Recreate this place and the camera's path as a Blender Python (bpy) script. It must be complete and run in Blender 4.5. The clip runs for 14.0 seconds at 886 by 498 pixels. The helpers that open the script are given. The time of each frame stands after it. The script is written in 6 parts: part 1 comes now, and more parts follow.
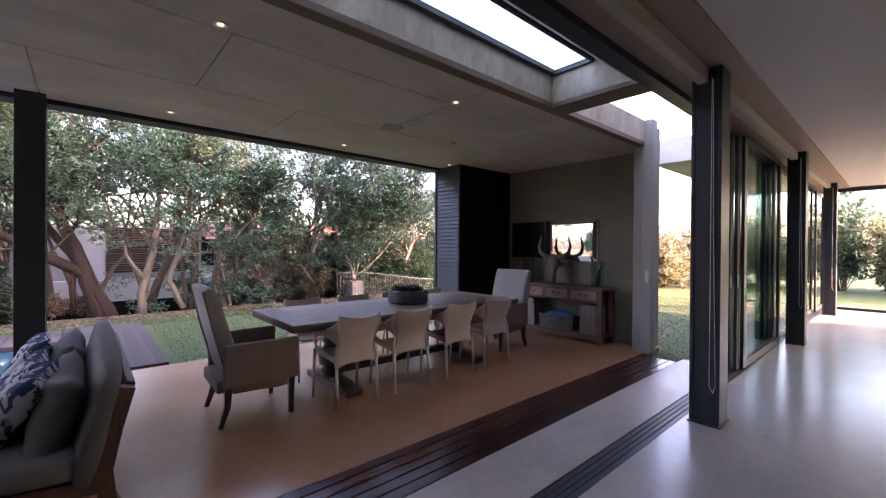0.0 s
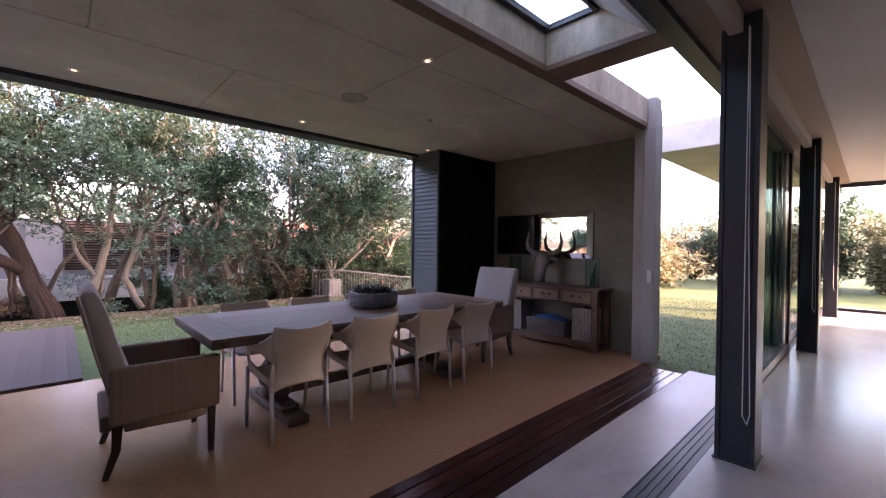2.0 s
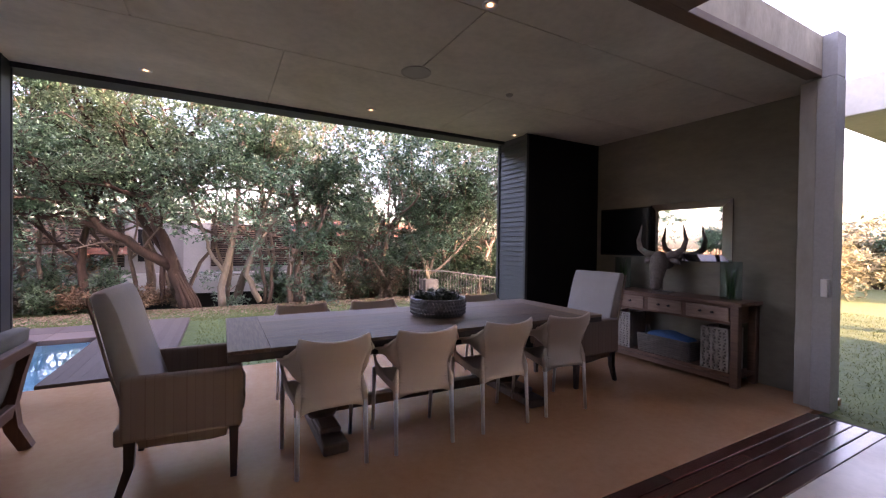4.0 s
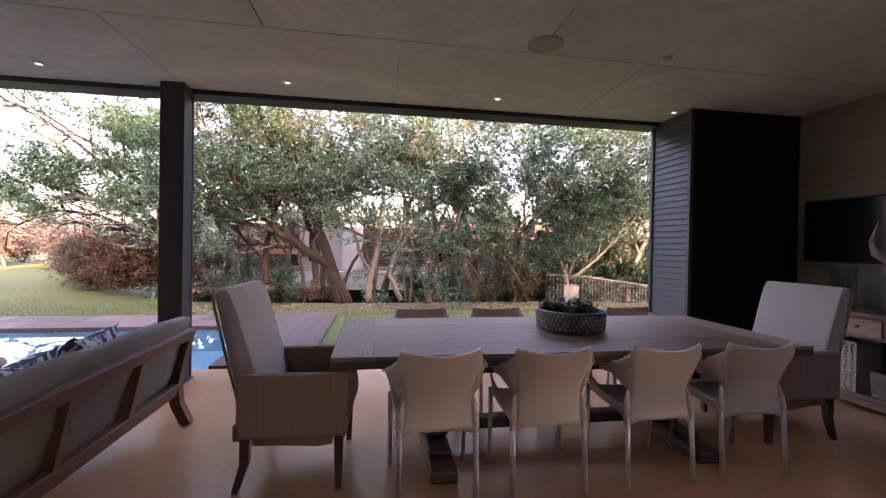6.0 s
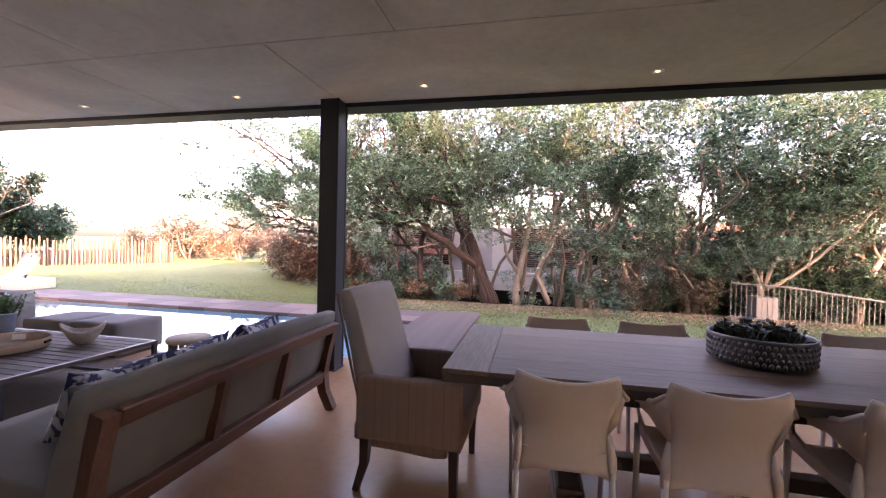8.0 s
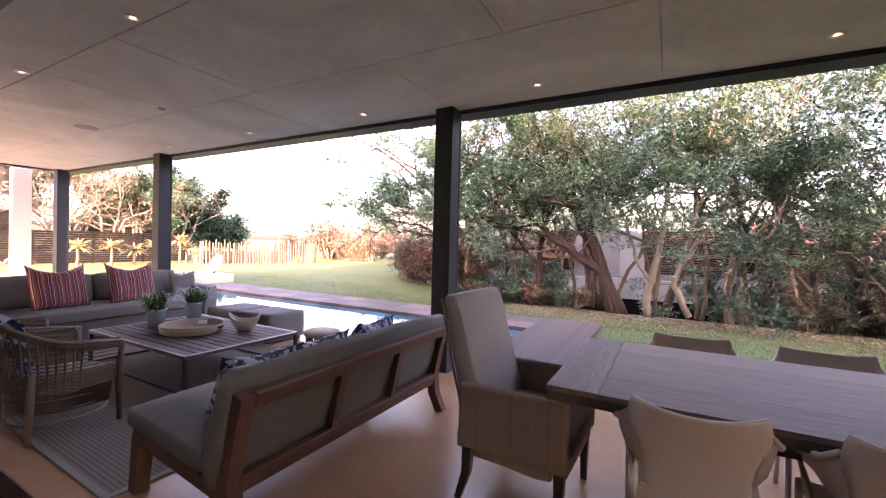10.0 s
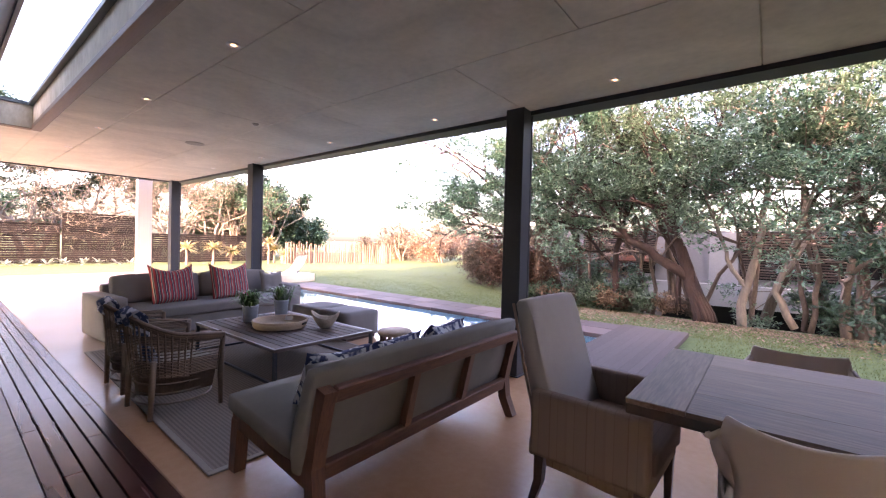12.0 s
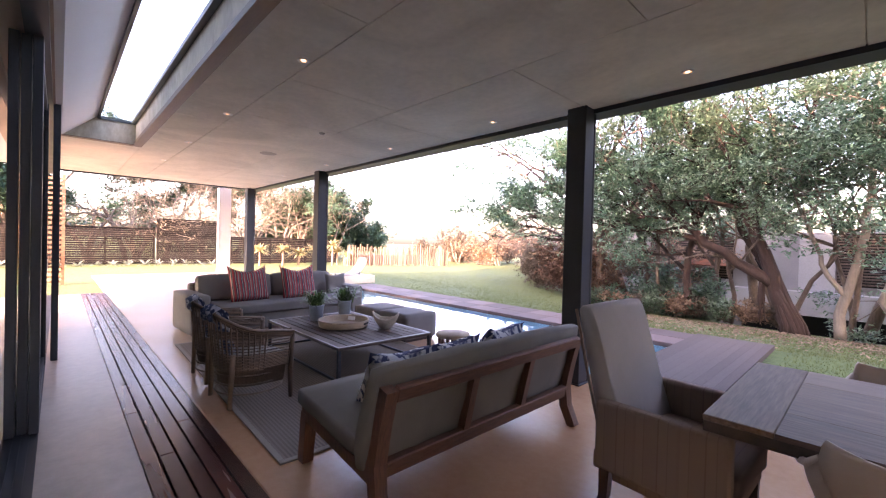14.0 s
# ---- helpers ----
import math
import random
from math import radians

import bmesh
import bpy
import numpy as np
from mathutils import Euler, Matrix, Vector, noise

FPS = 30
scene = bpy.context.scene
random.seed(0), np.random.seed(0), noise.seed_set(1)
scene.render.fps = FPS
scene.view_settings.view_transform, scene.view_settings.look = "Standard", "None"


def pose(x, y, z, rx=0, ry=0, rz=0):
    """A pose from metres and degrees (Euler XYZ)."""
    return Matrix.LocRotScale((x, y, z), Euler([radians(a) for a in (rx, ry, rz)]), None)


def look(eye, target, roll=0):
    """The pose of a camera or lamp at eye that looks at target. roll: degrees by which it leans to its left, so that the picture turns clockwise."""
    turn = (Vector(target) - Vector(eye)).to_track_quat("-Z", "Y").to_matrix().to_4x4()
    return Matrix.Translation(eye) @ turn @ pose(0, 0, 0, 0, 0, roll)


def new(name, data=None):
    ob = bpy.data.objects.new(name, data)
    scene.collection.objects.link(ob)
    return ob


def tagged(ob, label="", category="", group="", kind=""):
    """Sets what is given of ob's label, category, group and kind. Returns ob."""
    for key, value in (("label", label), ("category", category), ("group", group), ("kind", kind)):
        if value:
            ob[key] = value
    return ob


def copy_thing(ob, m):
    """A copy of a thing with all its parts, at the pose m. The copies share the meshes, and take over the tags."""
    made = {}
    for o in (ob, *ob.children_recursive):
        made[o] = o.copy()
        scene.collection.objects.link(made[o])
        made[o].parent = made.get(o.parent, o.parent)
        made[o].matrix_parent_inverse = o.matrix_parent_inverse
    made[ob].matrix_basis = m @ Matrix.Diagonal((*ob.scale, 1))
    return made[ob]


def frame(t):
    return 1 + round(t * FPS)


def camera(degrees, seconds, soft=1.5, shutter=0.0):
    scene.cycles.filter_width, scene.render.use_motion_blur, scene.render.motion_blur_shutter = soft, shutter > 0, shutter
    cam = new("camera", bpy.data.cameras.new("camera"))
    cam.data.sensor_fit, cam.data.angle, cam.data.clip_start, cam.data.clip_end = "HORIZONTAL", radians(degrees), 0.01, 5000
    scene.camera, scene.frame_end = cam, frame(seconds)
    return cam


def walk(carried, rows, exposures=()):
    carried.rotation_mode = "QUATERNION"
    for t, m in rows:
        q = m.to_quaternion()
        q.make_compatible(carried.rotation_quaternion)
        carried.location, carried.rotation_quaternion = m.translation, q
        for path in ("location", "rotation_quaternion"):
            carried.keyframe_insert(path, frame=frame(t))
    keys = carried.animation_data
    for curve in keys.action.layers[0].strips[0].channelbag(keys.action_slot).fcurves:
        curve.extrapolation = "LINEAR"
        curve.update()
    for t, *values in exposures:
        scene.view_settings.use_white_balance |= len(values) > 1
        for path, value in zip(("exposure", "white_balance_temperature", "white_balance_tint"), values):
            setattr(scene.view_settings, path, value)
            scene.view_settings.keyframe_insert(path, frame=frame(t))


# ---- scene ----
cam = camera(94.9, 14.0, soft=1.2)
PATH = [
    (0, (0.253, -0.061, 1.439), (1.578, 1.437, 1.43), 0.4),
    (0.5, (0.387, 0.043, 1.412), (1.729, 1.526, 1.399), 0.6),
    (1, (0.528, 0.144, 1.388), (1.886, 1.612, 1.374), 0.7),
    (1.5, (0.693, 0.285, 1.397), (2.063, 1.742, 1.378), 0.7),
    (2, (0.859, 0.404, 1.398), (2.233, 1.857, 1.38), 0.7),
    (2.2, (0.929, 0.448, 1.407), (2.303, 1.902, 1.385), 0.5),
    (4.3, (1.593, 0.819, 1.367), (2.444, 2.629, 1.351), 0.8),
    (4.5, (1.613, 0.855, 1.353), (2.399, 2.694, 1.341), 0.8),
    (5, (1.672, 0.955, 1.362), (2.31, 2.851, 1.34), 1.0),
    (5.5, (1.741, 1.036, 1.37), (2.218, 2.978, 1.352), 1.1),
    (6, (1.808, 1.127, 1.367), (2.124, 3.102, 1.349), 1.0),
    (6.5, (1.882, 1.18, 1.378), (2.011, 3.175, 1.353), 1.1),
    (7, (1.919, 1.253, 1.361), (1.847, 3.251, 1.336), 1.2),
    (7.5, (1.947, 1.318, 1.371), (1.707, 3.303, 1.338), 1.4),
    (8, (1.975, 1.387, 1.375), (1.553, 3.342, 1.345), 1.3),
    (8.5, (1.994, 1.442, 1.384), (1.41, 3.354, 1.352), 1.2),
    (9, (2.031, 1.47, 1.387), (1.301, 3.332, 1.357), 1.3),
    (11.5, (2.038, 1.462, 1.408), (0.839, 3.063, 1.378), 1.5),
    (12, (2.029, 1.452, 1.41), (0.78, 3.014, 1.38), 1.5),
    (12.5, (2.028, 1.446, 1.413), (0.722, 2.96, 1.384), 1.6),
    (13, (2.021, 1.441, 1.411), (0.661, 2.908, 1.386), 1.5),
    (13.5, (2.019, 1.437, 1.417), (0.609, 2.856, 1.392), 1.4),
    (14, (2.018, 1.439, 1.414), (0.565, 2.813, 1.39), 1.5),
]
EXPOSURES = [(0, 4.20, 6800, 48), (2.2, 4.18, 7000, 51), (4.3, 4.26, 7300, 50), (9.2, 4.42, 7600, 54), (11.3, 4.42, 7200, 50), (14, 4.36, 7100, 48)]
walk(cam, [(t, look(eye, target, roll)) for t, eye, target, roll in PATH], EXPOSURES)

# ---- light ----
SUN_FROM = Vector((0.35, -0.94, 0.29)).normalized()
world = bpy.data.worlds.new("world")
scene.world = world
world.use_nodes = True
wn, wl = world.node_tree.nodes, world.node_tree.links
sky = wn.new("ShaderNodeTexSky")
sky.sky_type, sky.sun_disc = "NISHITA", False
sky.sun_elevation = math.asin(SUN_FROM.z)
sky.sun_rotation = math.atan2(SUN_FROM.x, SUN_FROM.y)
sky.air_density, sky.dust_density, sky.ozone_density = 1.0, 4.0, 1.0
wl.new(sky.outputs[0], wn["Background"].inputs[0])
wn["Background"].inputs[1].default_value = 0.15

sun = new("sun", bpy.data.lights.new("sun", "SUN"))
sun.data.energy, sun.data.angle, sun.data.color = 2.6, radians(0.6), (1.0, 0.76, 0.52)
sun.matrix_world = look(SUN_FROM * 60, (0, 0, 0))


# ---- materials ----
def node(nt, kind, **sets):
    n = nt.nodes.new(kind)
    for key, value in sets.items():
        if key in n.inputs:
            n.inputs[key].default_value = value
    return n


def mat(name, dark, light, rough=0.6, metal=0.0, large=1.5, fine=40.0, mix=0.5, bump=0.15, stretch=(1, 1, 1), rvar=0.1,
        per_piece=0.0, island=False, coat=0.0, depth=0.004, distort=0.0, spec=0.5):
    """A surface between two colours: broad stains and fine grain, with relief from the grain."""
    m = bpy.data.materials.new(name)
    m.use_nodes = True
    nt = m.node_tree
    b = nt.nodes["Principled BSDF"]
    b.inputs["Metallic"].default_value = metal
    b.inputs["Coat Weight"].default_value = coat
    b.inputs["Specular IOR Level"].default_value = spec
    tc = nt.nodes.new("ShaderNodeTexCoord")
    mp = nt.nodes.new("ShaderNodeMapping")
    mp.inputs["Scale"].default_value = stretch
    nt.links.new(tc.outputs["Object"], mp.inputs["Vector"])
    n1 = node(nt, "ShaderNodeTexNoise", Scale=large, Detail=4.0, Roughness=0.6, Distortion=distort)
    n2 = node(nt, "ShaderNodeTexNoise", Scale=fine, Detail=5.0, Roughness=0.65)
    nt.links.new(mp.outputs[0], n1.inputs["Vector"])
    nt.links.new(mp.outputs[0], n2.inputs["Vector"])
    mx = nt.nodes.new("ShaderNodeMix")
    mx.data_type = "FLOAT"
    mx.inputs["Factor"].default_value = mix
    nt.links.new(n1.outputs[0], mx.inputs["A"])
    nt.links.new(n2.outputs[0], mx.inputs["B"])
    fac = mx.outputs["Result"]
    if per_piece:
        if island:
            rnd = nt.nodes.new("ShaderNodeNewGeometry").outputs["Random Per Island"]
        else:
            rnd = nt.nodes.new("ShaderNodeObjectInfo").outputs["Random"]
        sub = nt.nodes.new("ShaderNodeMath")
        sub.operation = "MULTIPLY_ADD"
        sub.inputs[1].default_value = per_piece
        sub.inputs[2].default_value = -per_piece / 2
        nt.links.new(rnd, sub.inputs[0])
        add = nt.nodes.new("ShaderNodeMath")
        nt.links.new(fac, add.inputs[0])
        nt.links.new(sub.outputs[0], add.inputs[1])
        fac = add.outputs[0]
    ramp = nt.nodes.new("ShaderNodeValToRGB")
    ramp.color_ramp.elements[0].position, ramp.color_ramp.elements[1].position = 0.3, 0.7
    ramp.color_ramp.elements[0].color, ramp.color_ramp.elements[1].color = (*dark, 1), (*light, 1)
    nt.links.new(fac, ramp.inputs[0])
    nt.links.new(ramp.outputs[0], b.inputs["Base Color"])
    rr = nt.nodes.new("ShaderNodeMapRange")
    rr.inputs["To Min"].default_value, rr.inputs["To Max"].default_value = max(rough - rvar, 0.02), min(rough + rvar, 1)
    nt.links.new(n1.outputs[0], rr.inputs[0])
    nt.links.new(rr.outputs[0], b.inputs["Roughness"])
    if bump:
        bp = node(nt, "ShaderNodeBump", Strength=bump, Distance=depth)
        nt.links.new(n2.outputs[0], bp.inputs["Height"])
        nt.links.new(bp.outputs[0], b.inputs["Normal"])
    return m


def glass_mat(name, tint=(0.92, 0.97, 0.95), ior=1.45, rough=0.0):
    m = bpy.data.materials.new(name)
    m.use_nodes = True
    b = m.node_tree.nodes["Principled BSDF"]
    b.inputs["Base Color"].default_value = (*tint, 1)
    b.inputs["Transmission Weight"].default_value, b.inputs["IOR"].default_value = 1.0, ior
    b.inputs["Roughness"].default_value = rough
    return m


def pane_mat(name, gloss=0.3):
    """Thin architectural glass: clear, with a mirror-like sheen that grows towards grazing angles."""
    m = bpy.data.materials.new(name)
    m.use_nodes = True
    nt = m.node_tree
    out = nt.nodes["Material Output"]
    tr = nt.nodes.new("ShaderNodeBsdfTransparent")
    tr.inputs[0].default_value = (0.86, 0.93, 0.92, 1)
    gl = nt.nodes.new("ShaderNodeBsdfGlossy")
    gl.inputs["Roughness"].default_value = 0.01
    lw = nt.nodes.new("ShaderNodeLayerWeight")
    lw.inputs[0].default_value = 0.5
    pw = nt.nodes.new("ShaderNodeMath")
    pw.operation, pw.inputs[1].default_value = "POWER", 4.0
    nt.links.new(lw.outputs["Facing"], pw.inputs[0])
    fr = nt.nodes.new("ShaderNodeMapRange")
    fr.inputs["To Min"].default_value, fr.inputs["To Max"].default_value = 0.03, gloss
    nt.links.new(pw.outputs[0], fr.inputs[0])
    mx = nt.nodes.new("ShaderNodeMixShader")
    nt.links.new(fr.outputs[0], mx.inputs[0])
    nt.links.new(tr.outputs[0], mx.inputs[1])
    nt.links.new(gl.outputs[0], mx.inputs[2])
    nt.links.new(mx.outputs[0], out.inputs[0])
    return m


def glow_mat(name, colour, strength):
    m = bpy.data.materials.new(name)
    m.use_nodes = True
    b = m.node_tree.nodes["Principled BSDF"]
    b.inputs["Base Color"].default_value = (*colour, 1)
    b.inputs["Emission Color"].default_value = (*colour, 1)
    b.inputs["Emission Strength"].default_value = strength
    return m


def leaf_mat(name, dark, light, rough=0.5):
    """Foliage: each leaf its own green, part of the light passing through."""
    m = bpy.data.materials.new(name)
    m.use_nodes = True
    nt = m.node_tree
    b = nt.nodes["Principled BSDF"]
    b.inputs["Roughness"].default_value = rough
    geo = nt.nodes.new("ShaderNodeNewGeometry")
    ramp = nt.nodes.new("ShaderNodeValToRGB")
    ramp.color_ramp.elements[0].color, ramp.color_ramp.elements[1].color = (*dark, 1), (*light, 1)
    nt.links.new(geo.outputs["Random Per Island"], ramp.inputs[0])
    nt.links.new(ramp.outputs[0], b.inputs["Base Color"])
    tl = nt.nodes.new("ShaderNodeBsdfTranslucent")
    nt.links.new(ramp.outputs[0], tl.inputs[0])
    mx = nt.nodes.new("ShaderNodeMixShader")
    mx.inputs[0].default_value = 0.42
    nt.links.new(b.outputs[0], mx.inputs[1])
    nt.links.new(tl.outputs[0], mx.inputs[2])
    nt.links.new(mx.outputs[0], nt.nodes["Material Output"].inputs[0])
    return m


M = {}
M["screed"] = mat("polished_screed", (0.40, 0.365, 0.33), (0.54, 0.495, 0.455), 0.21, large=0.7, fine=14, mix=0.35, bump=0.03, rvar=0.06, distort=0.3)
M["strip"] = mat("strip_screed", (0.30, 0.258, 0.212), (0.47, 0.412, 0.350), 0.36, large=1.6, fine=12, mix=0.4, bump=0.05, rvar=0.15, distort=1.0)
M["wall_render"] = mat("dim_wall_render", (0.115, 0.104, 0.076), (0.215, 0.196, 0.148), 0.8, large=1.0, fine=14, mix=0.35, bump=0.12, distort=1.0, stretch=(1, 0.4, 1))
M["lining"] = mat("brown_lining", (0.24, 0.18, 0.14), (0.34, 0.26, 0.205), 0.65, large=0.8, fine=40, mix=0.4, bump=0.03)
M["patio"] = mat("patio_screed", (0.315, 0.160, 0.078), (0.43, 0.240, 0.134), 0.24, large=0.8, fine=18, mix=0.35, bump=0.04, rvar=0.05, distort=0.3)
M["concrete"] = mat("offshutter_concrete", (0.44, 0.39, 0.31), (0.70, 0.625, 0.51), 0.75, large=0.8, fine=16, mix=0.3, bump=0.12, distort=1.2)
M["concrete_warm"] = mat("weathered_concrete", (0.27, 0.215, 0.150), (0.60, 0.52, 0.405), 0.8, large=2.2, fine=18, mix=0.35, bump=0.2, stretch=(1, 1, 0.5), distort=1.0)
M["timber_trim"] = mat("oiled_edge_timber", (0.13, 0.075, 0.045), (0.22, 0.135, 0.085), 0.55, large=2, fine=30, bump=0.1, stretch=(0.2, 2, 2))
M["pier"] = mat("grey_pier_concrete", (0.25, 0.225, 0.19), (0.37, 0.335, 0.285), 0.8, large=1.6, fine=18, mix=0.4, bump=0.2, stretch=(1, 1, 0.4), distort=1.0)
M["casing"] = mat("beige_casing_paint", (0.34, 0.29, 0.25), (0.42, 0.365, 0.32), 0.7, large=1, fine=40, bump=0.03)
M["plaster"] = mat("white_plaster", (0.66, 0.64, 0.62), (0.74, 0.72, 0.70), 0.8, large=0.8, fine=60, mix=0.4, bump=0.03)
M["steel"] = mat("dark_grey_steel", (0.021, 0.025, 0.031), (0.036, 0.041, 0.050), 0.42, metal=0.0, large=2, fine=70, mix=0.4, bump=0.03, spec=0.32)
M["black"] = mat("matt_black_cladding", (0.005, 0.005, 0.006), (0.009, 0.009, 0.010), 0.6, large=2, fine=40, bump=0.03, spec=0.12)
M["louvre"] = mat("grey_louvre", (0.032, 0.040, 0.039), (0.052, 0.063, 0.060), 0.5, large=2, fine=50, bump=0.04)
M["hardwood"] = mat("dark_hardwood", (0.028, 0.008, 0.006), (0.075, 0.022, 0.015), 0.25, large=1.2, fine=20, mix=0.6, bump=0.12, stretch=(0.25, 3, 3), per_piece=0.5, rvar=0.1)
M["mirror"] = mat("mirror_silver", (0.90, 0.90, 0.90), (0.92, 0.92, 0.92), 0.02, metal=1.0, bump=0, rvar=0.0)
M["pane"] = pane_mat("clear_pane")
M["roof_pane"] = pane_mat("rain_dulled_roof_pane", 0.12)
M["lampglow"] = glow_mat("lamp_glow", (1.0, 0.60, 0.30), 0.30)
M["tv_glass"] = mat("dark_screen_glass", (0.006, 0.006, 0.007), (0.009, 0.009, 0.010), 0.12, bump=0, rvar=0.02)
M["white_metal"] = mat("white_enamel", (0.62, 0.60, 0.57), (0.70, 0.68, 0.65), 0.4, bump=0.02)
M["grass"] = mat("lawn", (0.032, 0.062, 0.014), (0.10, 0.135, 0.034), 0.9, large=0.5, fine=9, mix=0.6, bump=0.9, depth=0.03, distort=0.5)
M["soil"] = mat("leaf_litter", (0.07, 0.05, 0.03), (0.24, 0.18, 0.11), 0.95, large=1.2, fine=26, mix=0.6, bump=0.9, depth=0.03)
M["paver"] = mat("brown_deck_boards", (0.062, 0.045, 0.036), (0.092, 0.069, 0.056), 0.85, large=1.5, fine=30, bump=0.1, stretch=(2, 0.3, 2), per_piece=0.2)
M["pooltile"] = mat("pool_plaster", (0.28, 0.52, 0.60), (0.38, 0.64, 0.70), 0.5, large=2, fine=20, bump=0.05)
M["coping"] = mat("red_brown_coping", (0.075, 0.050, 0.042), (0.135, 0.092, 0.078), 0.75, large=2, fine=30, bump=0.12, per_piece=0.6)
M["leaf_a"] = leaf_mat("glossy_green_leaf", (0.017, 0.050, 0.030), (0.125, 0.245, 0.155), 0.32)
M["leaf_b"] = leaf_mat("olive_leaf", (0.022, 0.054, 0.032), (0.160, 0.255, 0.160), 0.36)
# darker copy of the leaf green, with shade over the planting painted in
M["leaf_c"] = leaf_mat("shade_dark_leaf", (0.010, 0.030, 0.017), (0.058, 0.115, 0.066), 0.4)
M["bark_dark"] = mat("dark_twig_bark", (0.014, 0.011, 0.009), (0.038, 0.030, 0.025), 0.9, large=3, fine=24, bump=0.5, depth=0.01)
M["leaf_dry"] = leaf_mat("dry_leaf", (0.12, 0.08, 0.055), (0.34, 0.24, 0.165), 0.8)
M["leaf_grey"] = leaf_mat("grey_twig_leaf", (0.055, 0.048, 0.036), (0.16, 0.135, 0.10), 0.8)
M["bark"] = mat("grey_brown_bark", (0.055, 0.041, 0.032), (0.165, 0.128, 0.10), 0.9, large=3, fine=24, mix=0.5, bump=0.8, depth=0.02, stretch=(1, 1, 0.25))
M["bark_red"] = mat("red_brown_bark", (0.012, 0.007, 0.005), (0.050, 0.027, 0.019), 0.9, large=3, fine=20, mix=0.5, bump=0.9, depth=0.03, stretch=(1, 1, 0.2))
M["bark_pale"] = mat("pale_bark", (0.085, 0.072, 0.056), (0.20, 0.172, 0.136), 0.85, large=3, fine=20, mix=0.5, bump=0.5, depth=0.01, stretch=(1, 1, 0.3))
M["fence"] = mat("dark_fence_slats", (0.006, 0.005, 0.0048), (0.015, 0.0125, 0.0115), 0.75, large=2, fine=25, bump=0.2, stretch=(0.3, 0.3, 3), per_piece=0.4, spec=0.08)
M["poles"] = mat("weathered_poles", (0.055, 0.038, 0.028), (0.125, 0.092, 0.070), 0.85, large=3, fine=30, bump=0.4, per_piece=0.5, stretch=(3, 3, 0.4))
M["house_wall"] = mat("neighbour_plaster", (0.18, 0.18, 0.18), (0.27, 0.268, 0.265), 0.85, large=0.7, fine=25, bump=0.08)
M["house_white"] = mat("neighbour_white_paint", (0.27, 0.27, 0.27), (0.37, 0.366, 0.36), 0.8, large=0.7, fine=25, bump=0.06)
M["roof_tile"] = mat("terracotta_tiles", (0.15, 0.052, 0.028), (0.30, 0.115, 0.062), 0.8, large=2, fine=14, bump=0.3, per_piece=0.5, island=True)
M["timber_bench"] = mat("weathered_orange_timber", (0.045, 0.018, 0.010), (0.160, 0.070, 0.038), 0.58, large=2.5, fine=26, mix=0.55, bump=0.15, stretch=(3, 0.35, 3))
M["timber_bench_x"] = mat("weathered_orange_timber_cross", (0.045, 0.018, 0.010), (0.160, 0.070, 0.038), 0.58, large=2.5, fine=26, mix=0.55, bump=0.15, stretch=(3, 3, 0.35))
M["cushion"] = mat("grey_taupe_canvas", (0.095, 0.086, 0.072), (0.145, 0.131, 0.110), 0.95, large=5, fine=350, mix=0.5, bump=0.25, depth=0.002)
M["sofa_cloth"] = mat("grey_outdoor_weave", (0.11, 0.102, 0.095), (0.165, 0.153, 0.142), 0.95, large=4, fine=380, mix=0.5, bump=0.25, depth=0.002)
M["plastic"] = mat("cream_moulded_plastic", (0.60, 0.495, 0.42), (0.67, 0.56, 0.48), 0.42, large=3, fine=160, mix=0.3, bump=0.03, rvar=0.05)
M["alu"] = mat("satin_aluminium", (0.50, 0.475, 0.45), (0.60, 0.575, 0.55), 0.40, metal=0.5, large=5, fine=80, bump=0.02)
M["dark_leg"] = mat("dark_stained_leg", (0.022, 0.012, 0.009), (0.055, 0.03, 0.022), 0.4, large=4, fine=30, bump=0.08, stretch=(3, 3, 0.4))
M["table_top"] = mat("weathered_grey_oak", (0.105, 0.062, 0.039), (0.31, 0.20, 0.137), 0.48, large=2.0, fine=22, mix=0.6, bump=0.25, stretch=(0.22, 3.2, 3), per_piece=0.35, distort=0.5)
M["table_end"] = mat("weathered_grey_oak_end", (0.115, 0.069, 0.044), (0.33, 0.217, 0.150), 0.48, large=2.0, fine=22, mix=0.6, bump=0.25, stretch=(3.2, 0.22, 3), per_piece=0.35, distort=0.5)
M["table_base"] = mat("dark_turned_oak", (0.035, 0.022, 0.016), (0.09, 0.058, 0.042), 0.5, large=2.0, fine=22, mix=0.6, bump=0.2, stretch=(1, 1, 1))
M["teak"] = mat("reddish_old_teak", (0.075, 0.036, 0.022), (0.20, 0.105, 0.064), 0.55, large=2.2, fine=20, mix=0.6, bump=0.25, stretch=(3, 0.3, 3))
M["teak_pale"] = mat("worn_pale_drawer_front", (0.16, 0.095, 0.065), (0.33, 0.215, 0.155), 0.6, large=2.2, fine=20, mix=0.6, bump=0.25, stretch=(3, 0.3, 3))
M["pewter"] = mat("hammered_pewter", (0.10, 0.105, 0.11), (0.22, 0.225, 0.23), 0.38, metal=0.75, large=8, fine=60, bump=0.1)
M["succulent"] = leaf_mat("dark_succulent", (0.012, 0.02, 0.014), (0.05, 0.065, 0.04), 0.45)
M["pot_leaf"] = leaf_mat("pot_plant_leaf", (0.025, 0.07, 0.02), (0.08, 0.17, 0.05), 0.4)
M["zinc"] = mat("pale_blue_zinc", (0.25, 0.32, 0.40), (0.36, 0.44, 0.53), 0.5, metal=0.3, large=4, fine=40, bump=0.04)
